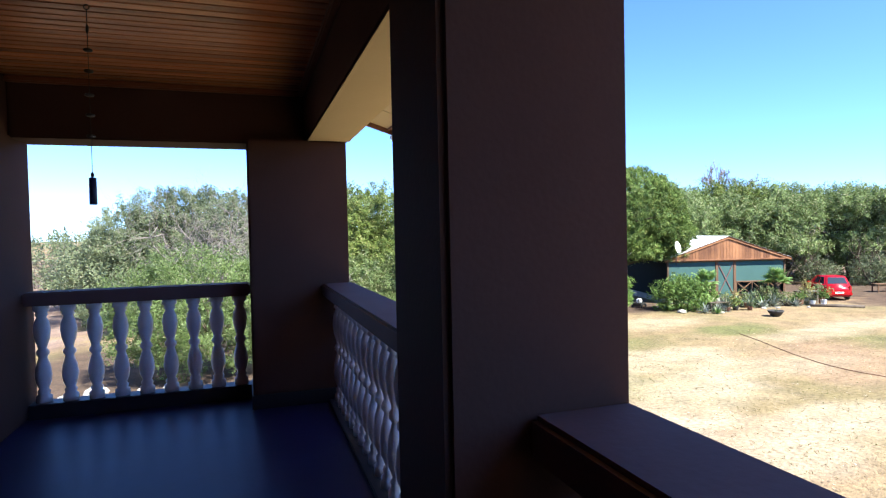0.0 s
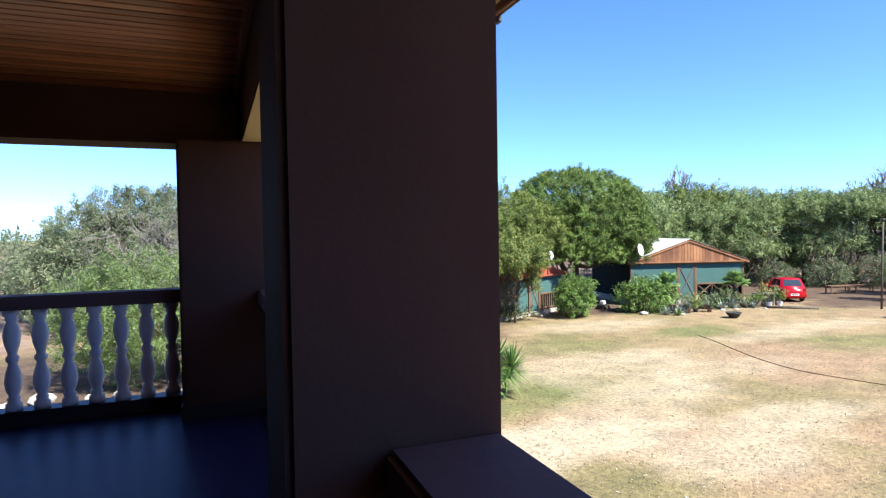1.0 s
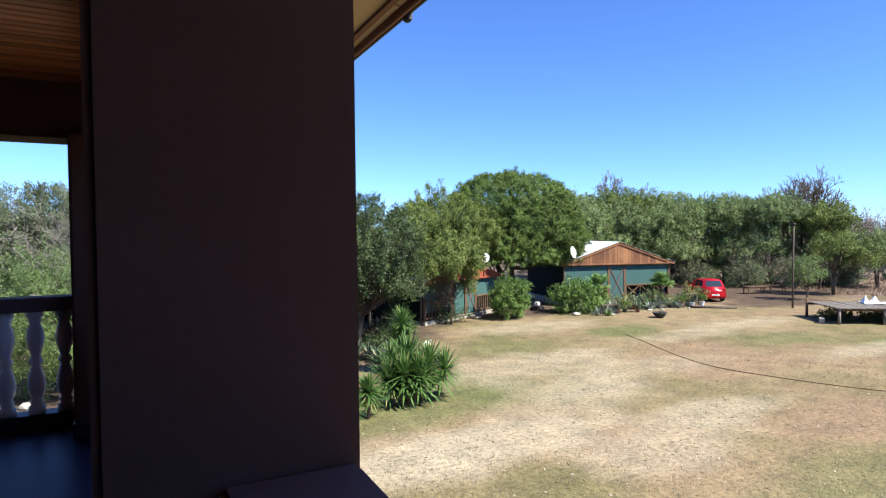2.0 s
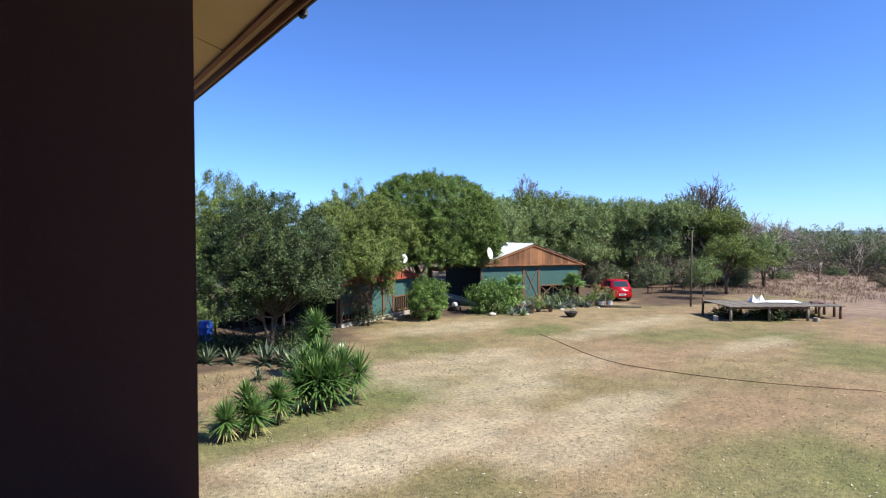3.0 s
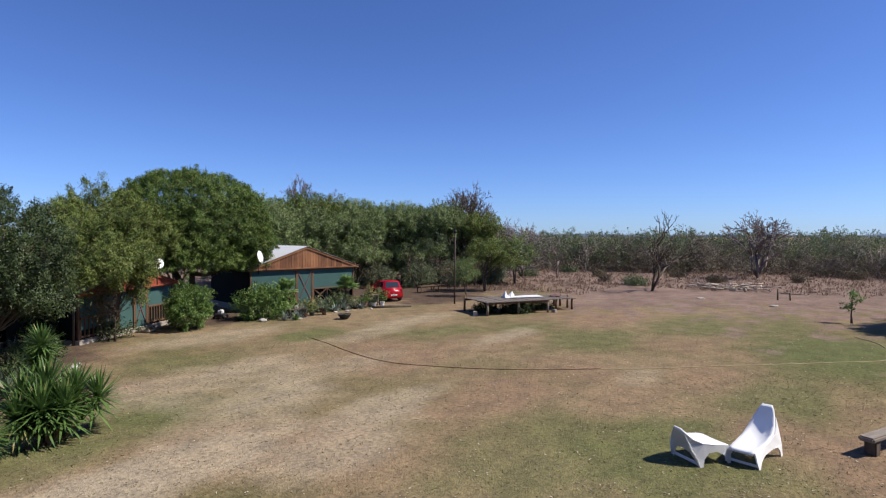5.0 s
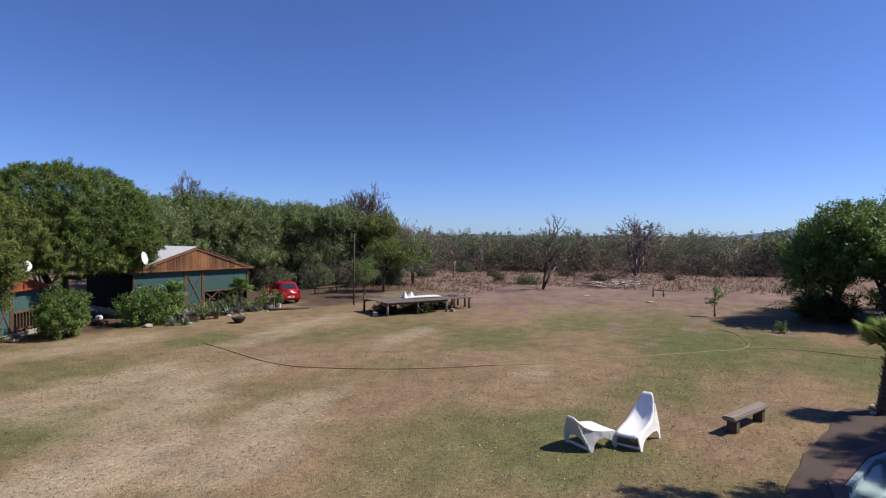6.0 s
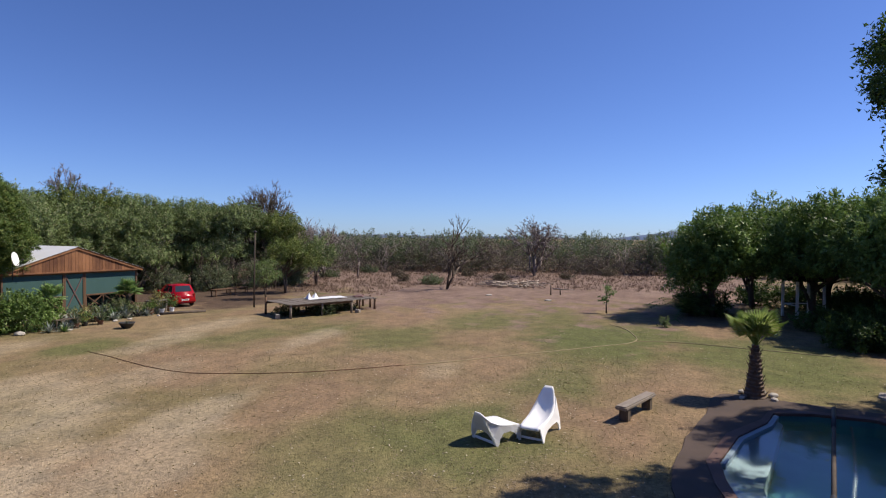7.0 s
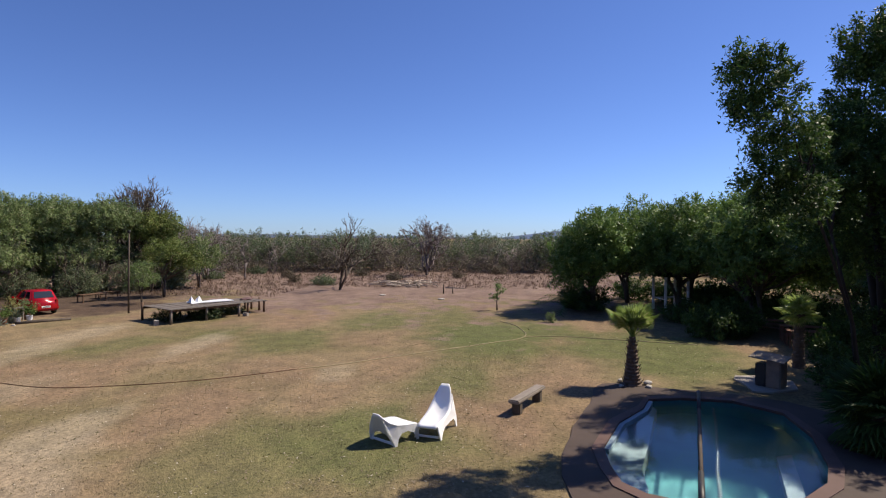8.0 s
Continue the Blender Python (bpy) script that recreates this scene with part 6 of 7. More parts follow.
part("net", mesh_of("net", net_v, net_f, SCREEN_SHADED, True), leanto, "dark sagging shade net")
o = part("front_net", box_bm(1.2, 3.1, 1.18, 1.21, 0.25, 2.0), leanto, "dark hanging front net", SCREEN_SHADED)
o = part("side_net", box_bm(3.16, 3.2, 0.02, 3.2, 0.3, 2.1), leanto, "dark hanging side net", SCREEN_SHADED)
o = part("back_net", box_bm(0.0, 3.2, 3.18, 3.21, 0.1, 2.1), leanto, "dark hanging back net", SCREEN_SHADED)
carport = thing("carport", "carport with a bluish tarpaulin roof on thin poles", "carport", pose(9.7, 30.2, 0, 0, 0, 6))
for x, y in ((0, 0), (2.9, 0), (0, 4.6), (2.9, 4.6)):
    part("post", tube_mesh("post", [[((x, y, 0), 0.05), ((x, y, 2.25), 0.045)]], BARK, 7), carport)
TARP = surface("tarpaulin", (0.10, 0.13, 0.18), (0.26, 0.30, 0.36), 1.2, 0.6, 0.2, 9)
tv = []
for j in range(9):
    for i in range(9):
        tv.append((3.2 * i / 8 - 0.15, 5.0 * j / 8 - 0.2, 2.28 - 0.10 * math.sin(math.pi * i / 8) * math.sin(math.pi * j / 8) + 0.02 * math.sin(i * 2.1 + j)))
part("tarpaulin", mesh_of("tarpaulin", tv, net_f, TARP, True), carport, "sagging blue-grey tarpaulin")


def dish(label, m, r, tilt):
    t = thing("satellite_dish", label, "satellite dish", m)
    part("mast", tube_mesh("mast", [[((0, 0, 0), 0.025), ((0, 0, 1.0), 0.025)]], DARK_METAL, 6), t)
    prof = [(0.01, 0.0), (r * 0.5, r * 0.05), (r * 0.85, r * 0.15), (r, r * 0.21), (r * 0.99, r * 0.24), (r * 0.8, r * 0.16), (r * 0.4, r * 0.06), (0.01, 0.03)]
    bowl = part("bowl", lathe_mesh("bowl", prof, WHITE_PAINT, 24), t, "white shallow bowl", m=pose(0, -0.06, 1.05) @ tilt)
    part("arm", tube_mesh("arm", [[((0, -r * 0.9, r * 0.2), 0.012), ((0, -r * 0.25, r * 1.0), 0.012)]], DARK_METAL, 5), bowl)
    part("receiver", lathe_mesh("receiver", [(0.03, 0), (0.04, 0.04), (0.03, 0.1)], DARK_METAL, 8), bowl, m=pose(0, -r * 0.25, r * 0.95))
    return t


dish("white satellite dish on a mast at the cabin's corner", pose(26.0, 29.9, 2.42), 0.37, pose(0, 0, 0, 78, 0, 27))
dish("white satellite dish in front of the small cabin's gable", pose(19.35, 29.3, 2.3), 0.28, pose(0, 0, 0, 70, 0, -8))


# vehicles
def car(label, m, paint):
    t = thing("car", label, "car", m)
    half = 0.76
    st = [(-1.74, 0.30, 0.66, 0.90), (-1.70, 0.24, 0.88, 0.97), (-1.2, 0.21, 0.93, 1.0), (0.0, 0.21, 0.93, 1.0), (0.85, 0.21, 0.92, 1.0), (1.35, 0.22, 0.84, 0.98), (1.66, 0.26, 0.74, 0.93), (1.76, 0.34, 0.60, 0.84)]
    bm = bmesh.new()
    rings = []
    for x, zb, zt, w in st:
        hw = half * w
        rings.append([bm.verts.new(p) for p in ((x, -hw * 0.94, zb), (x, -hw, zb + 0.14), (x, -hw * 1.0, (zb + zt) / 2 + 0.05), (x, -hw * 0.96, zt), (x, hw * 0.96, zt), (x, hw, (zb + zt) / 2 + 0.05), (x, hw, zb + 0.14), (x, hw * 0.94, zb))])
    for a, b in zip(rings, rings[1:]):
        for k in range(8):
            bm.faces.new((a[k], b[k], b[(k + 1) % 8], a[(k + 1) % 8]))
    bm.faces.new(rings[0]), bm.faces.new(rings[-1][::-1])
    # greenhouse
    low = [(-1.62, -0.70), (0.78, -0.70), (0.78, 0.70), (-1.62, 0.70)]
    top = [(-1.30, -0.56), (0.02, -0.56), (0.02, 0.56), (-1.30, 0.56)]
    lv, tv_ = [bm.verts.new((x, y, 0.90)) for x, y in low], [bm.verts.new((x, y, 1.46)) for x, y in top]
    for k in range(4):
        bm.faces.new((lv[k], lv[(k + 1) % 4], tv_[(k + 1) % 4], tv_[k]))
    bm.faces.new(tv_)
    bmesh.ops.recalc_face_normals(bm, faces=bm.faces)
    bmesh.ops.bevel(bm, geom=[e for e in bm.edges if len(e.link_faces) == 2 and e.calc_face_angle(0) > 0.35], offset=0.04, segments=2, affect="EDGES")
    for f in bm.faces:
        f.smooth = True
    part("body", bm, t, mat=paint)

    def pane(name, quad, u0, u1, v0, v1, mat, label, out, parent=t):
        a, b, c, d = [Vector(p) for p in quad]
        n = (b - a).cross(d - a).normalized() * out
        pts = []
        for u, v in ((u0, v0), (u1, v0), (u1, v1), (u0, v1)):
            pts.append(a.lerp(b, u).lerp(d.lerp(c, u), v))
        v = [p + n for p in pts] + [p - n for p in pts]
        return part(name, mesh_of(name, v, [(0, 1, 2, 3), (7, 6, 5, 4), (0, 4, 5, 1), (1, 5, 6, 2), (2, 6, 7, 3), (3, 7, 4, 0)], mat), parent, label)

    def wall3(i, j):
        return [(*low[i], 0.90), (*low[j], 0.90), (*top[j], 1.46), (*top[i], 1.46)]

    pane("windscreen", wall3(1, 2), 0.08, 0.92, 0.12, 0.90, CAR_GLASS, "dark windscreen", 0.012)
    pane("rear_window", wall3(3, 0), 0.10, 0.90, 0.22, 0.88, CAR_GLASS, "dark rear window", 0.012)
    for i, j in ((0, 1), (2, 3)):
        u = ((0.10, 0.40), (0.44, 0.78)) if i == 0 else ((0.22, 0.56), (0.60, 0.90))
        for u0, u1 in u:
            pane("side_window", wall3(i, j), u0, u1, 0.16, 0.88, CAR_GLASS, "dark side window", 0.012)
    for s in (-1, 1):
        part("tail_lamp", box_mesh("tail_lamp", (0.07, 0.14, 0.26), LAMP_RED, 0.02), t, "red tail lamp", m=pose(-1.715, s * 0.62, 0.78))
        part("headlight", box_mesh("headlight", (0.10, 0.26, 0.15), CHROME, 0.03), t, "clear headlight", m=pose(1.68, s * 0.52, 0.64))
        part("mirror", box_mesh("mirror", (0.09, 0.15, 0.11), paint, 0.03), t, m=pose(0.62, s * 0.80, 0.98))
    part("bumper", box_mesh("bumper", (0.16, 1.44, 0.20), paint, 0.05), t, "rear bumper", m=pose(-1.75, 0, 0.42))
    part("bumper", box_mesh("bumper", (0.14, 1.36, 0.20), paint, 0.05), t, "front bumper", m=pose(1.76, 0, 0.42))
    part("number_plate", box_mesh("number_plate", (0.012, 0.48, 0.11), PLATE, 0.003), t, "white plate", m=pose(-1.838, 0, 0.50))
    part("plate_bar", box_mesh("plate_bar", (0.004, 0.36, 0.045), DARK_METAL, 0.001), t, m=pose(-1.847, 0, 0.50))
    tyre = lathe_mesh("tyre", [(0.17, -0.08), (0.25, -0.085), (0.275, -0.06), (0.28, 0), (0.275, 0.06), (0.25, 0.085), (0.17, 0.08)], TYRE, 20)
    rim = lathe_mesh("rim", [(0.02, -0.07), (0.13, -0.075), (0.175, -0.07), (0.175, 0.07), (0.13, 0.075), (0.02, 0.07)], CHROME, 16)
    for x in (-1.12, 1.14):
        for s in (-1, 1):
            w = part("wheel", tyre, t, "black tyre", m=pose(x, s * 0.70, 0.28, 90))
            part("rim", rim, w, "pressed metal rim")
    return t


car("small red hatchback parked under the trees", pose(36.9, 29.1, 0, 0, 0, 60), CAR_RED)
car("silver car in shade under the carport", pose(11.2, 33.4, 0, 0, 0, 100), CAR_SILVER_SHADED)


# lawn furniture
def lounger(label, m, group="white loungers"):
    """Moulded one-piece lounge chair: hollowed shell on four splayed feet. It faces +x."""
    t = thing("lounge_chair", label, "lounge chair", m, group)
    st = [(-0.74, 1.02, 0.10, 0.0), (-0.70, 0.93, 0.15, 0.01), (-0.62, 0.78, 0.20, 0.03), (-0.50, 0.58, 0.25, 0.06), (-0.34, 0.41, 0.28, 0.10), (-0.12, 0.32, 0.28, 0.10), (0.12, 0.29, 0.27, 0.08), (0.34, 0.29, 0.26, 0.05), (0.54, 0.30, 0.25, 0.02), (0.62, 0.27, 0.24, 0.0)]
    bm = bmesh.new()
    grid = []
    for x, z, hw, wing in st:
        row = []
        for k in range(9):
            u = k / 4 - 1
            row.append(bm.verts.new((x + wing * 0.35 * u * u, hw * u, z + wing * u * u)))
        grid.append(row)
    for a, b in zip(grid, grid[1:]):
        for k in range(8):
            bm.faces.new((a[k], a[k + 1], b[k + 1], b[k]))
    bmesh.ops.recalc_face_normals(bm, faces=bm.faces)
    bmesh.ops.solidify(bm, geom=bm.faces[:], thickness=0.035)
    bmesh.ops.recalc_face_normals(bm, faces=bm.faces)
    for f in bm.faces:
        f.smooth = True
    part("shell", bm, t, mat=WHITE_PLASTIC)
    # moulded sides: front and rear feet joined by an arch under the seat
    side = [(-0.66, 0), (-0.58, 0), (-0.54, 0.14), (-0.42, 0.24), (-0.15, 0.24), (0.18, 0.20), (0.36, 0.13), (0.46, 0.05), (0.48, 0), (0.56, 0), (0.58, 0.12), (0.57, 0.31), (0.34, 0.35), (0.12, 0.38), (-0.12, 0.42), (-0.34, 0.51), (-0.50, 0.64), (-0.62, 0.81), (-0.66, 0.55), (-0.68, 0.25)]
    foot = 0.33

    def half(px, pz):
        """Half width of the side at a point: wide at the feet, meeting the shell's edge above."""
        xs, zs, ws = [s[0] for s in st], [s[1] for s in st], [s[2] for s in st]
        top, w = np.interp(px, xs, zs), np.interp(px, xs, ws)
        return foot + (w + 0.004 - foot) * min(1.0, pz / top) ** 1.3

    for sy in (-1, 1):
        v, f = [], []
        for dy in (-0.014, 0.014):
            v += [(px, sy * half(px, pz) + dy, pz) for px, pz in side]
        n = len(side)
        bm = bmesh.new()
        vs = [bm.verts.new(p) for p in v]
        bm.faces.new(vs[:n][::-1]), bm.faces.new(vs[n:])
        for k in range(n):
            bm.faces.new((vs[k], vs[(k + 1) % n], vs[(k + 1) % n + n], vs[k + n]))
        bmesh.ops.recalc_face_normals(bm, faces=bm.faces)
        part("side", bm, t, "arched side with two feet", WHITE_PLASTIC)
    part("runner", box_bm(0.50, 0.54, -0.28, 0.28, 0.03, 0.08, 0.01), t, "low bar between the feet", WHITE_PLASTIC)
    return t


lounger("white moulded plastic lounge chair facing the house", pose(16.88, 2.83, 0, 0, 0, 164))


def slab_mesh(pts, thick):
    """A sheet through the points of one outline, thickened."""
    bm = bmesh.new()
    bm.faces.new([bm.verts.new(p) for p in pts])
    bmesh.ops.solidify(bm, geom=bm.faces[:], thickness=thick)
    bmesh.ops.triangulate(bm, faces=[f for f in bm.faces if len(f.verts) > 4])
    bmesh.ops.recalc_face_normals(bm, faces=bm.faces)
    return bm


def low_chair(label, m, group="white loungers"):
    """Low moulded chair: raked back on two rear feet, hollowed seat, arched sides. It faces +x."""
    t = thing("lounge_chair", label, "lounge chair", m, group)
    st = [(-0.50, 0.70, 0.09, 0.0), (-0.44, 0.60, 0.17, 0.02), (-0.34, 0.48, 0.26, 0.04), (-0.16, 0.38, 0.33, 0.06), (0.08, 0.34, 0.36, 0.06), (0.30, 0.34, 0.36, 0.04), (0.44, 0.34, 0.35, 0.01), (0.49, 0.28, 0.34, 0.0)]
    bm = bmesh.new()
    grid = [[bm.verts.new((x, hw * (k / 4 - 1), z + wing * (k / 4 - 1) ** 2)) for k in range(9)] for x, z, hw, wing in st]
    for a, b in zip(grid, grid[1:]):
        for k in range(8):
            bm.faces.new((a[k], a[k + 1], b[k + 1], b[k]))
    bmesh.ops.recalc_face_normals(bm, faces=bm.faces)
    bmesh.ops.solidify(bm, geom=bm.faces[:], thickness=0.03)
    for f in bm.faces:
        f.smooth = True
    part("shell", bm, t, mat=WHITE_PLASTIC)
    right = [(0.31, 0.0), (0.28, 0.13), (0.18, 0.24), (0.0, 0.28)]
    outer = [(0.40, 0.0), (0.38, 0.18), (0.31, 0.36), (0.20, 0.55), (0.09, 0.69)]
    loop = [(-y, z) for y, z in outer] + [(y, z) for y, z in reversed(outer)] + right + [(-y, z) for y, z in reversed(right[:3])]
    part("back", slab_mesh([(-0.30 - 0.21 * z / 0.69, y, z) for y, z in loop], 0.025), t, "raked back with an arch between its feet", WHITE_PLASTIC)
    side = [(-0.30, 0), (-0.23, 0), (-0.18, 0.13), (-0.06, 0.24), (0.14, 0.25), (0.30, 0.17), (0.38, 0), (0.46, 0), (0.49, 0.26), (0.44, 0.34), (0.30, 0.37), (0.08, 0.39), (-0.16, 0.43), (-0.34, 0.51), (-0.44, 0.61), (-0.42, 0.42), (-0.36, 0.18)]
    xs, ws = [q[0] for q in st], [q[2] for q in st]
    for sy in (-1, 1):
        pts = [(x, sy * (np.interp(x, xs, ws) + (0.40 - np.interp(x, xs, ws)) * max(0.0, 1 - z / 0.40) + 0.004), z) for x, z in side]
        part("side", slab_mesh(pts, 0.025), t, "arched side with two feet", WHITE_PLASTIC)
    part("runner", box_bm(-0.33, -0.29, -0.33, 0.33, 0.03, 0.085, 0.01), t, "low bar between the rear feet", WHITE_PLASTIC)
    return t


low_chair("low white moulded plastic chair turned from the house", pose(16.25, 3.82, 0, 0, 0, -37) @ Matrix.Scale(1.05, 4))

bench = thing("log_bench", "weathered plank bench on two log blocks", "bench", pose(19.2, 0.38, 0, 0, 0, -27.5))
part("seat", box_bm(-1.0, 1.0, -0.16, 0.16, 0.32, 0.43, 0.03), bench, "grey split-log seat", OLD_WOOD)
for x in (-0.72, 0.72):
    part("support", box_bm(x - 0.11, x + 0.11, -0.12, 0.12, -0.02, 0.345, 0.03), bench, "squared log block", BARK)

# the low slatted platform
plat = thing("timber_platform", "low weathered timber platform on short posts", "platform", pose(32.95, 18.2, 0, 0, 0, -33))
for k in range(38):
    w = 6.8 / 38
    part("board", box_mesh("board", (w - 0.008, 3.1 if k < 25 else 2.3, 0.04), DECK_WOOD, 0.005), plat,
         m=pose(w * (k + 0.5), (1.6 if k < 25 else 1.9) + 0.03 * math.sin(k * 2.7), 0.80 - (0.0 if k < 25 else 0.08) + 0.008 * math.sin(k * 1.9), 0, 0.6 * math.sin(k * 3.1), 0.5 * math.sin(k * 1.3)))
for x, y, h, m in ((0.1, 0.2, 0.78, OLD_WOOD), (2.2, 0.2, 0.78, OLD_WOOD), (4.3, 0.2, 0.78, OLD_WOOD), (6.6, 0.9, 0.70, POST_WOOD), (-0.05, 3.0, 1.05, POST_WOOD), (2.2, 3.0, 0.78, POST_WOOD), (4.3, 3.0, 0.78, POST_WOOD), (6.6, 2.9, 0.70, POST_WOOD), (5.4, 0.9, 0.70, POST_WOOD), (6.95, 2.7, 0.86, POST_WOOD), (6.9, 1.8, 0.86, POST_WOOD)):
    part("post", tube_mesh("post", [[((x, y, -0.02), 0.075), ((x + 0.01, y, h - 0.02), 0.065)]], m, 8), plat)
for y in (0.2, 3.0):
    part("joist", box_bm(0.0, 4.4, y - 0.03, y + 0.03, 0.66, 0.778, 0.006), plat, mat=POST_WOOD)
# Dark weeds, added also to deepen the shade beneath the boards.
for k, (x, y) in enumerate(((34.6, 19.3), (36.3, 18.2), (37.9, 17.1), (35.6, 17.4))):
    bush("weed_clump", "dark weeds growing in the shade under the platform", x, y, [(0, 0, 0.26, 0.8, 0.7, 0.28)], LEAF_DARK, 810 + k, 0.4, 0.22, 0.12, 0.05, category="weeds", group="weeds under the platform", twigs=4)
plastic = thing("plastic_sheet", "white plastic seat shell lying upside down on the platform", "plastic chair", pose(36.6, 18.0, 0.825, 0, 0, -40))
bm = bmesh.new()
gv = [[bm.verts.new((x, y, 0.03 + 0.05 * abs(math.sin(x * 3 + y)) + (0.34 if (i, j) in ((1, 2), (3, 2)) else 0))) for j, y in enumerate((-0.45, -0.2, 0.3, 0.38, 0.5))] for i, x in enumerate((-1.0, -0.75, -0.6, -0.3, -0.15, 0.5, 1.5))]
for a, b in zip(gv, gv[1:]):
    for k in range(4):
        bm.faces.new((a[k], a[k + 1], b[k + 1], b[k]))
bmesh.ops.recalc_face_normals(bm, faces=bm.faces)
bmesh.ops.solidify(bm, geom=bm.faces[:], thickness=0.03)
part("shell", bm, plastic, mat=WHITE_PLASTIC)
sack = thing("folded_sack", "crumpled grey sack on the platform", "sack", pose(39.2, 16.6, 0.74))
bm = bmesh.new()
bmesh.ops.create_icosphere(bm, subdivisions=3, radius=1)
for v in bm.verts:
    v.co = Vector((v.co.x * 0.5, v.co.y * 0.35, max(v.co.z, -0.3) * 0.12 + 0.04)) * (1 + 0.2 * noise.noise(v.co * 2.2))
part("cloth", bm, sack, mat=RAIL_PAINT)
for k, (x, y, s) in enumerate(((32.9, 19.0, 0.26), (36.9, 15.7, 0.2))):
    b3 = box_mesh("block", (s * 1.6, s, s), CONCRETE, 0.02)
    o = new("concrete_block", b3)
    o.matrix_basis = pose(x, y, s / 2, 0, 0, 30 + 40 * k)
    tagged(o, "small pale concrete block beside the platform", "block", "blocks by the platform")

pole = thing("wooden_pole", "tall thin wooden pole at the edge of the lawn", "pole", pose(37.4, 23.3, 0))
part("shaft", tube_mesh("shaft", [[((0, 0, -0.05), 0.06), ((0.06, 0.02, 2.6), 0.05), ((0.16, 0.04, 5.0), 0.042)]], BARK, 9), pole)
part("cap", lathe_mesh("cap", [(0.06, 0), (0.11, 0.03), (0.11, 0.13), (0.05, 0.16)], DARK_METAL, 9), pole, "small dark lamp head", m=pose(0.16, 0.04, 4.96))


def table(label, m, w, d, h, mat):
    t = thing("garden_table", label, "table", m, "garden tables")
    n = 5
    for k in range(n):
        part("slat", box_mesh("slat", (w, d / n - 0.01, 0.035), mat, 0.004), t, m=pose(0, -d / 2 + d / n * (k + 0.5), h))
    for sx in (-1, 1):
        for sy in (-1, 1):
            part("leg", box_mesh("leg", (0.07, 0.07, h - 0.017), mat, 0.006), t, m=pose(sx * (w / 2 - 0.08), sy * (d / 2 - 0.06), (h - 0.017) / 2))
    return t


table("rough timber table under the trees by the pole", pose(43.2, 29.6, 0, 0, 0, -20), 1.9, 0.7, 0.55, POST_WOOD)
table("pale slatted table among the potted plants", pose(33.4, 27.6, 0, 0, 0, -15), 1.2, 0.6, 0.72, OLD_WOOD)
table("low dark bench table before the screen door", pose(26.5, 27.2, 0, 0, 0, -10), 1.2, 0.45, 0.5, BARK)
table("grey bench among the trees", pose(46.0, 30.2, 0, 0, 0, -30), 1.8, 0.5, 0.45, POST_WOOD)
kerb = thing("log_kerb", "half-buried log edging the parking place", "log", pose(33.3, 25.6, 0, 0, 0, -40))
part("log", tube_mesh("log", [[((-1.3, 0, 0.06), 0.09), ((0, 0.05, 0.07), 0.10), ((1.3, 0, 0.06), 0.085)]], BARK, 9), kerb)


# pots and plants before the cabins
def pot_plant(label, x, y, r, h, mat, leaf, seed, kind="bush", size=0.4):
    t = thing("potted_plant", label, "potted plant", pose(x, y, 0), "potted plants by the cabin")
    part("pot", lathe_mesh("pot", [(r * 0.7, 0.0), (r * 0.85, h * 0.4), (r, h * 0.92), (r * 1.08, h), (r * 0.9, h), (r * 0.85, h * 0.86)], mat, 16), t)
    rng2 = np.random.default_rng(seed)
    if kind == "blades":
        q = np.array(blade_quads(rng2, 46, size, 0.05, 0.2, 1.4, 0.2, (0, 0, h * 0.9)))
    else:
        q = leaf_quads(rng2, np.array([(0, 0, h + size * 0.5)]) + rng2.normal(0, size * 0.28, (10, 3)) * (1, 1, 0.7), 36, size * 0.35, 0.11, 0.05)
    tagged(part("plant", quads_mesh("plant", q, leaf), t), kind="stuff")
    return t


bowl = thing("planter_bowl", "black metal bowl planter on the lawn", "planter", pose(27.6, 24.5, 0))
part("bowl", lathe_mesh("bowl", [(0.16, 0.0), (0.22, 0.04), (0.36, 0.24), (0.40, 0.30), (0.36, 0.30), (0.2, 0.10)], BLACK_POT, 18), bowl)
part("plant", quads_mesh("plant", np.array(blade_quads(np.random.default_rng(700), 16, 0.25, 0.04, 0.3, 1.3, 0.2, (0, 0, 0.22))), AGAVE_LEAF), bowl)
bush("leafy_shrub", "broad-leaved green shrub with white flowers by the cabin", 25.4, 28.3, [(0, 0, 0.9, 1.15, 0.9, 0.85), (-0.9, 0.4, 0.8, 0.85, 0.8, 0.8), (0.9, -0.2, 0.75, 0.75, 0.7, 0.65), (-0.2, 0.2, 1.4, 0.7, 0.6, 0.5)], LEAF_SUNLIT, 710, 0.5, 0.26, 0.14, 0.08)
bush("leafy_shrub", "dense rounded shrub before the small cabin", 20.5, 28.5, [(0, 0, 0.95, 1.2, 1.05, 0.95), (0.2, 0.2, 1.5, 0.85, 0.8, 0.65)], LEAF_SUNLIT, 711, 0.7, 0.24, 0.11, 0.055, twigs=20)
bush("climber", "reddish hanging creeper on the small cabin's roof", 16.7, 28.2, [(0, 0, 2.5, 1.1, 0.4, 0.5), (0.95, 0.1, 2.1, 0.45, 0.3, 0.6), (-0.6, 0, 1.7, 0.4, 0.3, 0.7)], LEAF_DRY, 712, 0.26, 0.3, 0.14, 0.05, category="climber", twigs=40)
bush("dark_bush", "dark straggling bush before the shade-net shelter", 14.9, 29.6, [(0, 0, 0.6, 1.1, 0.5, 0.6), (-0.9, -0.3, 0.5, 0.7, 0.5, 0.5)], LEAF_DARK, 714, 0.5, 0.28, 0.13, 0.06)
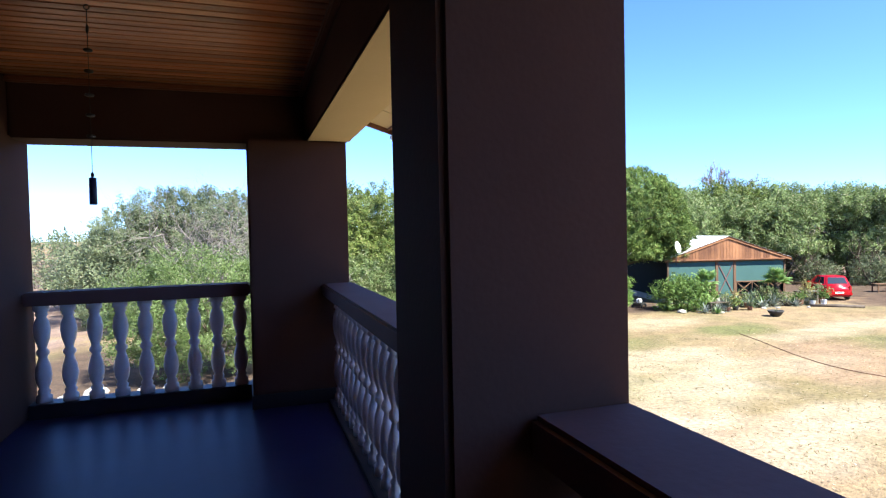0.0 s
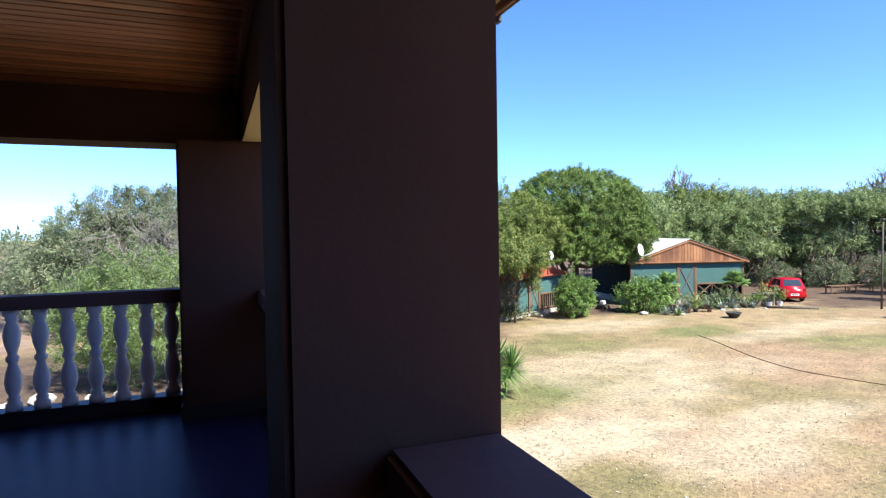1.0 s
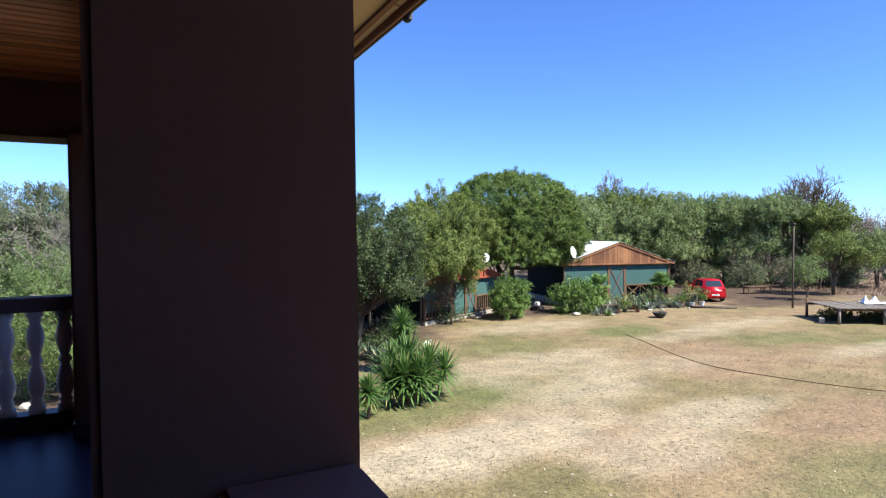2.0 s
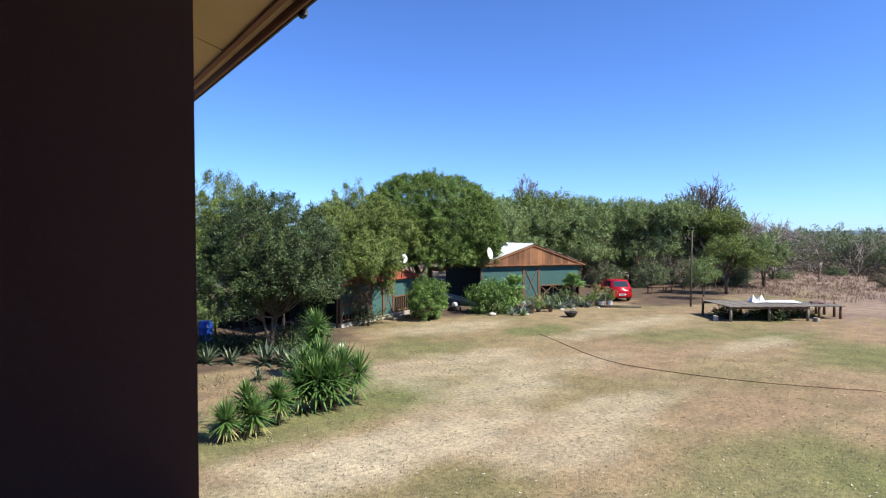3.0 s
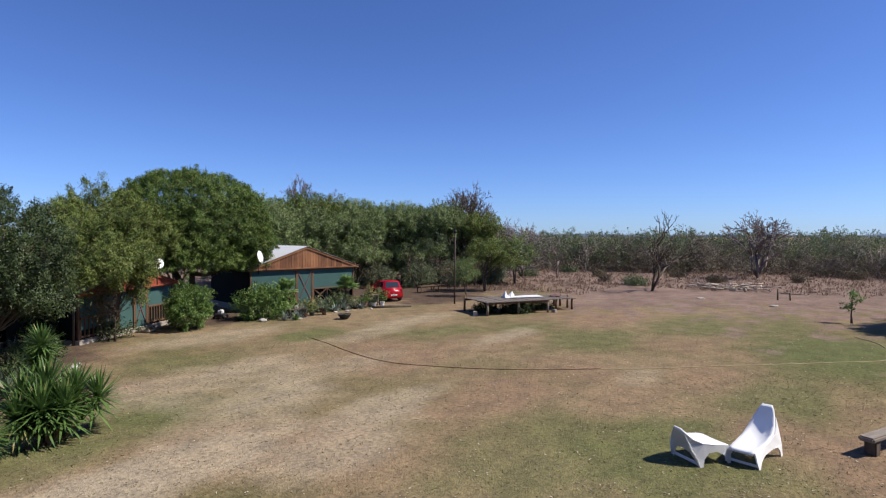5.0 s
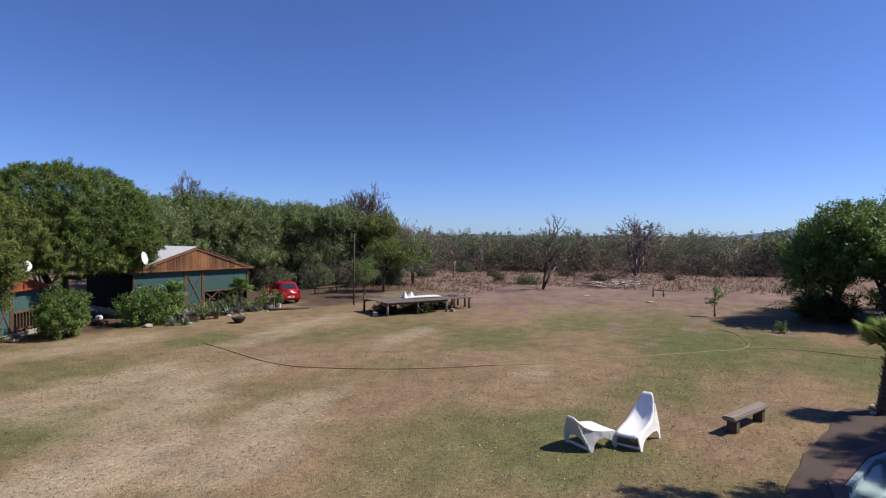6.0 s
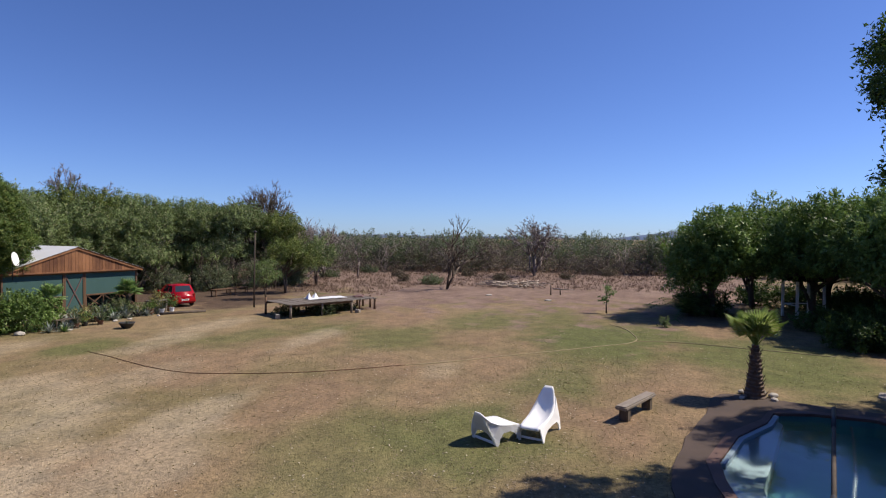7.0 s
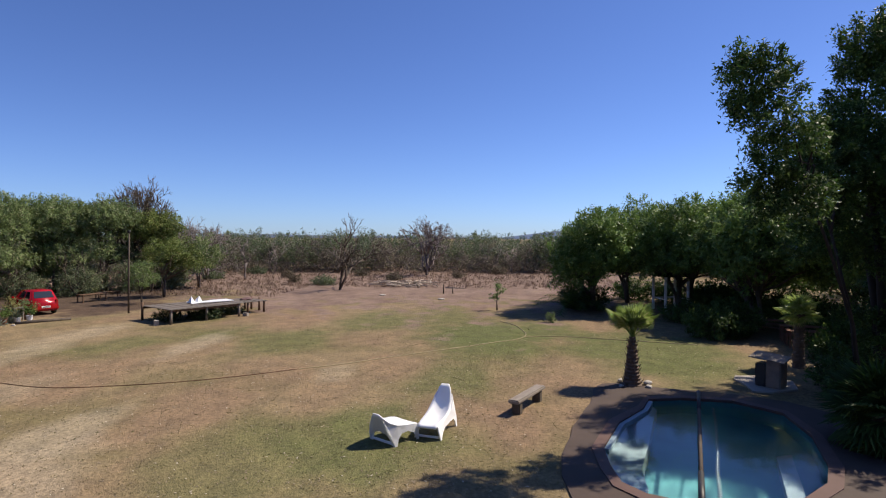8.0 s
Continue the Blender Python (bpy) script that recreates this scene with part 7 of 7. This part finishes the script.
bush("climber", "leafy creeper at the small cabin's corner post", 16.6, 28.5, [(0, 0, 0.6, 0.5, 0.4, 0.5), (1.0, 0.3, 0.4, 0.4, 0.4, 0.35)], LEAF_DARK, 713, 0.2, 0.25, 0.13, 0.06, category="climber")
fan_palm("young fan palm in a pot before the screens", 26.65, 28.3, 1.45, 0.14, 0.10, 0.56, 18, 720, group="young palms", up=10)
fan_palm("young fan palm before the railing", 31.8, 28.2, 1.25, 0.15, 0.11, 0.58, 18, 721, group="young palms", up=10)
POTS = [(29.0, 27.7, 0.16, 0.3, CLAY, YUCCA_YELLOW, "bush", 0.5), (30.3, 28.3, 0.2, 0.3, BLACK_POT, AGAVE_LEAF, "blades", 0.55), (30.9, 27.7, 0.18, 0.28, CLAY, AGAVE_LEAF, "blades", 0.5), (31.5, 27.3, 0.24, 0.26, BLACK_POT, YUCCA_YELLOW, "bush", 0.55),
        (32.3, 27.1, 0.2, 0.3, CLAY, LEAF_PINE, "bush", 0.45), (32.9, 26.8, 0.17, 0.3, WHITE_PAINT, AGAVE_LEAF, "blades", 0.45), (33.4, 26.5, 0.16, 0.34, WHITE_PAINT, LEAF_PINE, "bush", 0.35), (34.1, 27.2, 0.18, 0.36, CLAY, YUCCA_YELLOW, "bush", 0.7),
        (26.9, 27.0, 0.2, 0.24, CLAY, AGAVE_LEAF, "blades", 0.5), (27.6, 27.1, 0.16, 0.26, BLACK_POT, LEAF_PINE, "bush", 0.4), (28.3, 26.8, 0.15, 0.22, CLAY, AGAVE_LEAF, "blades", 0.42), (31.1, 28.9, 0.22, 0.4, CLAY, LEAF_DARK, "bush", 0.7)]
for k, (x, y, r, h, pm, lm, kind, size) in enumerate(POTS):
    word = {CLAY: "clay", BLACK_POT: "black", WHITE_PAINT: "white"}[pm]
    size *= 1.3
    pot_plant(f"{word} pot with {'spiky' if kind == 'blades' else 'leafy'} plant by the cabin", x, y, r, h, pm, lm, 730 + k, kind, size)
FRONT_BED = [(26.5, 27.7, 0.6), (26.2, 26.9, 0.5), (25.8, 26.5, 0.4), (26.9, 27.4, 0.7), (26.7, 27.0, 0.45), (29.4, 27.8, 0.6), (29.8, 27.3, 0.55), (29.2, 28.4, 0.7), (30.2, 27.7, 0.65), (30.7, 27.4, 0.6),
             (30.1, 28.4, 0.75), (31.0, 28.0, 0.7), (31.5, 27.3, 0.55), (31.8, 26.9, 0.5), (32.3, 27.5, 0.65), (30.6, 28.9, 0.8), (32.7, 27.0, 0.5), (29.7, 29.0, 0.7), (25.4, 27.0, 0.5), (32.0, 28.3, 0.7)]
for k, (x, y, sz) in enumerate(FRONT_BED):
    agave("spiky silver-grey agave before the cabin railing", x, y, sz * 1.1, 760 + k, (SILVER_LEAF, SILVER_LEAF, YUCCA_LEAF)[k % 3], "agaves by the cabin")
for k, (x, y, w, h) in enumerate(((27.7, 27.3, 0.22, 0.5), (31.2, 28.2, 0.5, 0.5), (33.2, 27.4, 0.25, 0.65), (28.1, 28.4, 0.3, 0.4))):
    bush("yellow_shrub", "yellow-green leafy shrub before the cabin", x, y, [(0, 0, h, w, w, h)], DRY_BLADES if k % 2 == 0 else YUCCA_YELLOW, 790 + k, 0.5, 0.16, 0.12, 0.05, group="yellow shrubs by the cabin", twigs=6)
for k, (x, y, s) in enumerate(((24.4, 27.6, 0.3), (26.2, 26.6, 0.14), (29.4, 26.9, 0.16), (30.2, 26.7, 0.14), (31.9, 26.2, 0.13))):
    rock("pale flat stone at the edge of the planting", x, y, (s, s * 0.7, s * 0.45), 80 + k, group="edge stones")
mower = thing("lawn_mower", "small parked mower with a pale engine cover in the shade", "mower", pose(23.9, 30.6, 0, 0, 0, 30))
part("deck", box_bm(-0.35, 0.35, -0.25, 0.25, 0.10, 0.26, 0.04), mower, mat=BLACK_POT)
part("engine", box_bm(-0.16, 0.16, -0.14, 0.14, 0.26, 0.50, 0.05), mower, "pale engine cover", WHITE_PAINT)
for sx in (-0.28, 0.28):
    for sy in (-0.28, 0.28):
        part("wheel", lathe_mesh("wheel", [(0.02, -0.025), (0.10, -0.025), (0.11, 0), (0.10, 0.025), (0.02, 0.025)], TYRE, 12), mower, m=pose(sx, sy, 0.11, 90))
part("handle", tube_mesh("handle", [[((-0.35, -0.2, 0.2), 0.014), ((-0.85, -0.2, 0.95), 0.014), ((-0.85, 0.2, 0.95), 0.014), ((-0.35, 0.2, 0.2), 0.014)]], DARK_METAL, 6), mower)
barrel = thing("plastic_barrel", "blue plastic barrel at the garden edge", "barrel", pose(8.9, 28.6, 0))
part("body", lathe_mesh("body", [(0.27, 0), (0.29, 0.05), (0.30, 0.28), (0.315, 0.30), (0.30, 0.32), (0.30, 0.60), (0.315, 0.62), (0.30, 0.64), (0.29, 0.86), (0.25, 0.90), (0.05, 0.90)], BLUE_PLASTIC, 22), barrel)
part("bung", lathe_mesh("bung", [(0.04, 0.9), (0.04, 0.925), (0.01, 0.925)], DARK_METAL, 10), barrel, m=pose(0.15, 0.05, 0))

# garden hose on the lawn
def hose(label, pts, mat, r=0.011):
    curve = bpy.data.curves.new("garden_hose", "CURVE")
    curve.dimensions, curve.bevel_depth, curve.bevel_resolution, curve.resolution_u = "3D", r, 2, 6
    sp = curve.splines.new("BEZIER")
    sp.bezier_points.add(len(pts) - 1)
    for node, (x, y) in zip(sp.bezier_points, pts):
        node.co = (x, y, 0.014)
        node.handle_left_type = node.handle_right_type = "AUTO"
    curve.materials.append(mat)
    tagged(new("garden_hose", curve), label, "hose")


hose("long dark brown garden hose winding over the lawn", [(22.1, 21.4), (21.65, 20.1), (20.95, 18.4), (20.3, 16.6), (20.05, 15.0), (20.35, 13.6), (20.95, 11.9), (22.0, 10.0), (23.3, 8.3)], HOSE)
hose("pale straw-coloured garden hose running over the lawn", [(23.3, 8.25), (24.3, 6.8), (25.6, 5.4), (27.2, 3.5), (29.2, 1.25), (30.9, -0.4), (33.4, -0.5), (35.2, -0.1), (36.2, 0.5)], HOSE_PALE, 0.016)
hose("pale straw-coloured garden hose running over the lawn", [(31.0, -0.45), (31.3, -1.6), (31.2, -3.0), (30.6, -4.9), (30.2, -6.3), (29.6, -8.2)], HOSE_PALE, 0.016)

# beyond the pool: gazebo, braai, field things
gaz = thing("gazebo", "small open gazebo with white posts under the trees", "gazebo", pose(43.0, -11.25, 0, 0, 0, 12))
for x, y in ((-0.8, -0.8), (0.8, -0.8), (0.8, 0.8), (-0.8, 0.8)):
    stick("post", (x, y, 0), (x, y, 2.3), 0.14, 0.14, WHITE_PAINT, gaz, "white post")
bm = bmesh.new()
rv = [bm.verts.new((x, y, 2.3)) for x, y in ((-1.1, -1.1), (1.1, -1.1), (1.1, 1.1), (-1.1, 1.1))]
tip = bm.verts.new((0, 0, 2.75))
for k in range(4):
    bm.faces.new((rv[k], rv[(k + 1) % 4], tip))
bm.faces.new(rv[::-1])
part("roof", bm, gaz, "dark pitched roof", SCREEN_SHADED)
for y in (-0.8, 0.8):
    stick("rail", (-0.8, y, 0.8), (0.8, y, 0.8), 0.06, 0.06, WHITE_PAINT, gaz)
stick("rail", (0.8, -0.8, 0.8), (0.8, 0.8, 0.8), 0.06, 0.06, WHITE_PAINT, gaz)
slab_pts = [(23.5, -7.2), (23.6, -8.2), (22.8, -8.8), (21.7, -8.4), (21.3, -7.4), (21.4, -6.85), (22.2, -7.0), (23.0, -6.95)]
v, f = prism(slab_pts, -0.02, 0.05)
f.append(tuple(range(len(slab_pts), 2 * len(slab_pts))))
tagged(new("slab", mesh_of("slab", v, f, CONCRETE)), "pale concrete slab under the braai", "slab", kind="structure")
braai = thing("stone_braai", "stone barbecue counter with a tilted pale lid board", "barbecue", pose(22.05, -7.75, 0.05, 0, 0, -135) @ Matrix.Diagonal((0.84, 0.84, 0.92, 1)))
part("block", box_bm(-0.12, 0.42, -0.36, 0.36, 0, 0.95, 0.04), braai, "brown stone base block", BRAAI_STONE)
part("firebox", box_bm(-0.52, -0.125, -0.32, 0.32, 0, 0.80, 0.03), braai, "black iron firebox", BLACK_POT)
part("top", box_bm(-0.72, 0.55, -0.46, 0.46, -0.02, 0.02, 0.012), braai, "weathered pale tilted top board", OLD_WOOD, pose(0, 0, 1.02, 7, 4, 0))
for x, y, a in ((33.2, -13.0, 62), (31.0, -13.5, 70), (29.4, -13.0, 74)):
    table("reddish timber picnic table in dappled shade under the trees", pose(x, y, 0, 0, 0, a), 1.9, 0.75, 0.74, FASCIA)
    for d in (-0.75, 0.75):
        table("reddish timber bench beside a picnic table under the trees", pose(x - d * math.sin(radians(a)), y + d * math.cos(radians(a)), 0, 0, 0, a), 1.8, 0.28, 0.44, FASCIA)
wp = [(52.6, 4.7), (52.8, 3.9)]
for k, (x, y) in enumerate(wp):
    o = thing("fence_post", "short wooden post in the field", "post", pose(x, y, 0), "field posts")
    part("shaft", tube_mesh("shaft", [[((0, 0, -0.05), 0.06), ((0.03 * (k + 1), 0.05 * k, 0.8 - 0.25 * k), 0.05)]], BARK, 7), o)
brush = thing("brush_pile", "pile of cut pale branches in the field", "brush pile", pose(60.0, 8.6, 0))
CUT_WOOD = surface("pale_cut_wood", (0.30, 0.24, 0.19), (0.46, 0.39, 0.31), 2, 0.9, 0.2)
bp2 = []
rr = np.random.default_rng(800)
for k in range(90):
    a = Vector((rr.normal(0, 0.8), rr.normal(0, 1.5), 0.05 + 0.45 * rr.random()))
    b4 = a + Vector((rr.normal(0, 0.7), rr.normal(0, 0.9), rr.normal(0, 0.12)))
    bp2.append([(a, 0.06), (b4, 0.03)])
tagged(part("brushwood", tube_mesh("brushwood", bp2, CUT_WOOD, 5), brush), kind="stuff")
for k, (x, y) in enumerate(((50.4, 9.6), (47.8, 4.6))):
    rock("low stone in the grass", x, y, (0.3, 0.2, 0.08), 90 + k, group="field stones")
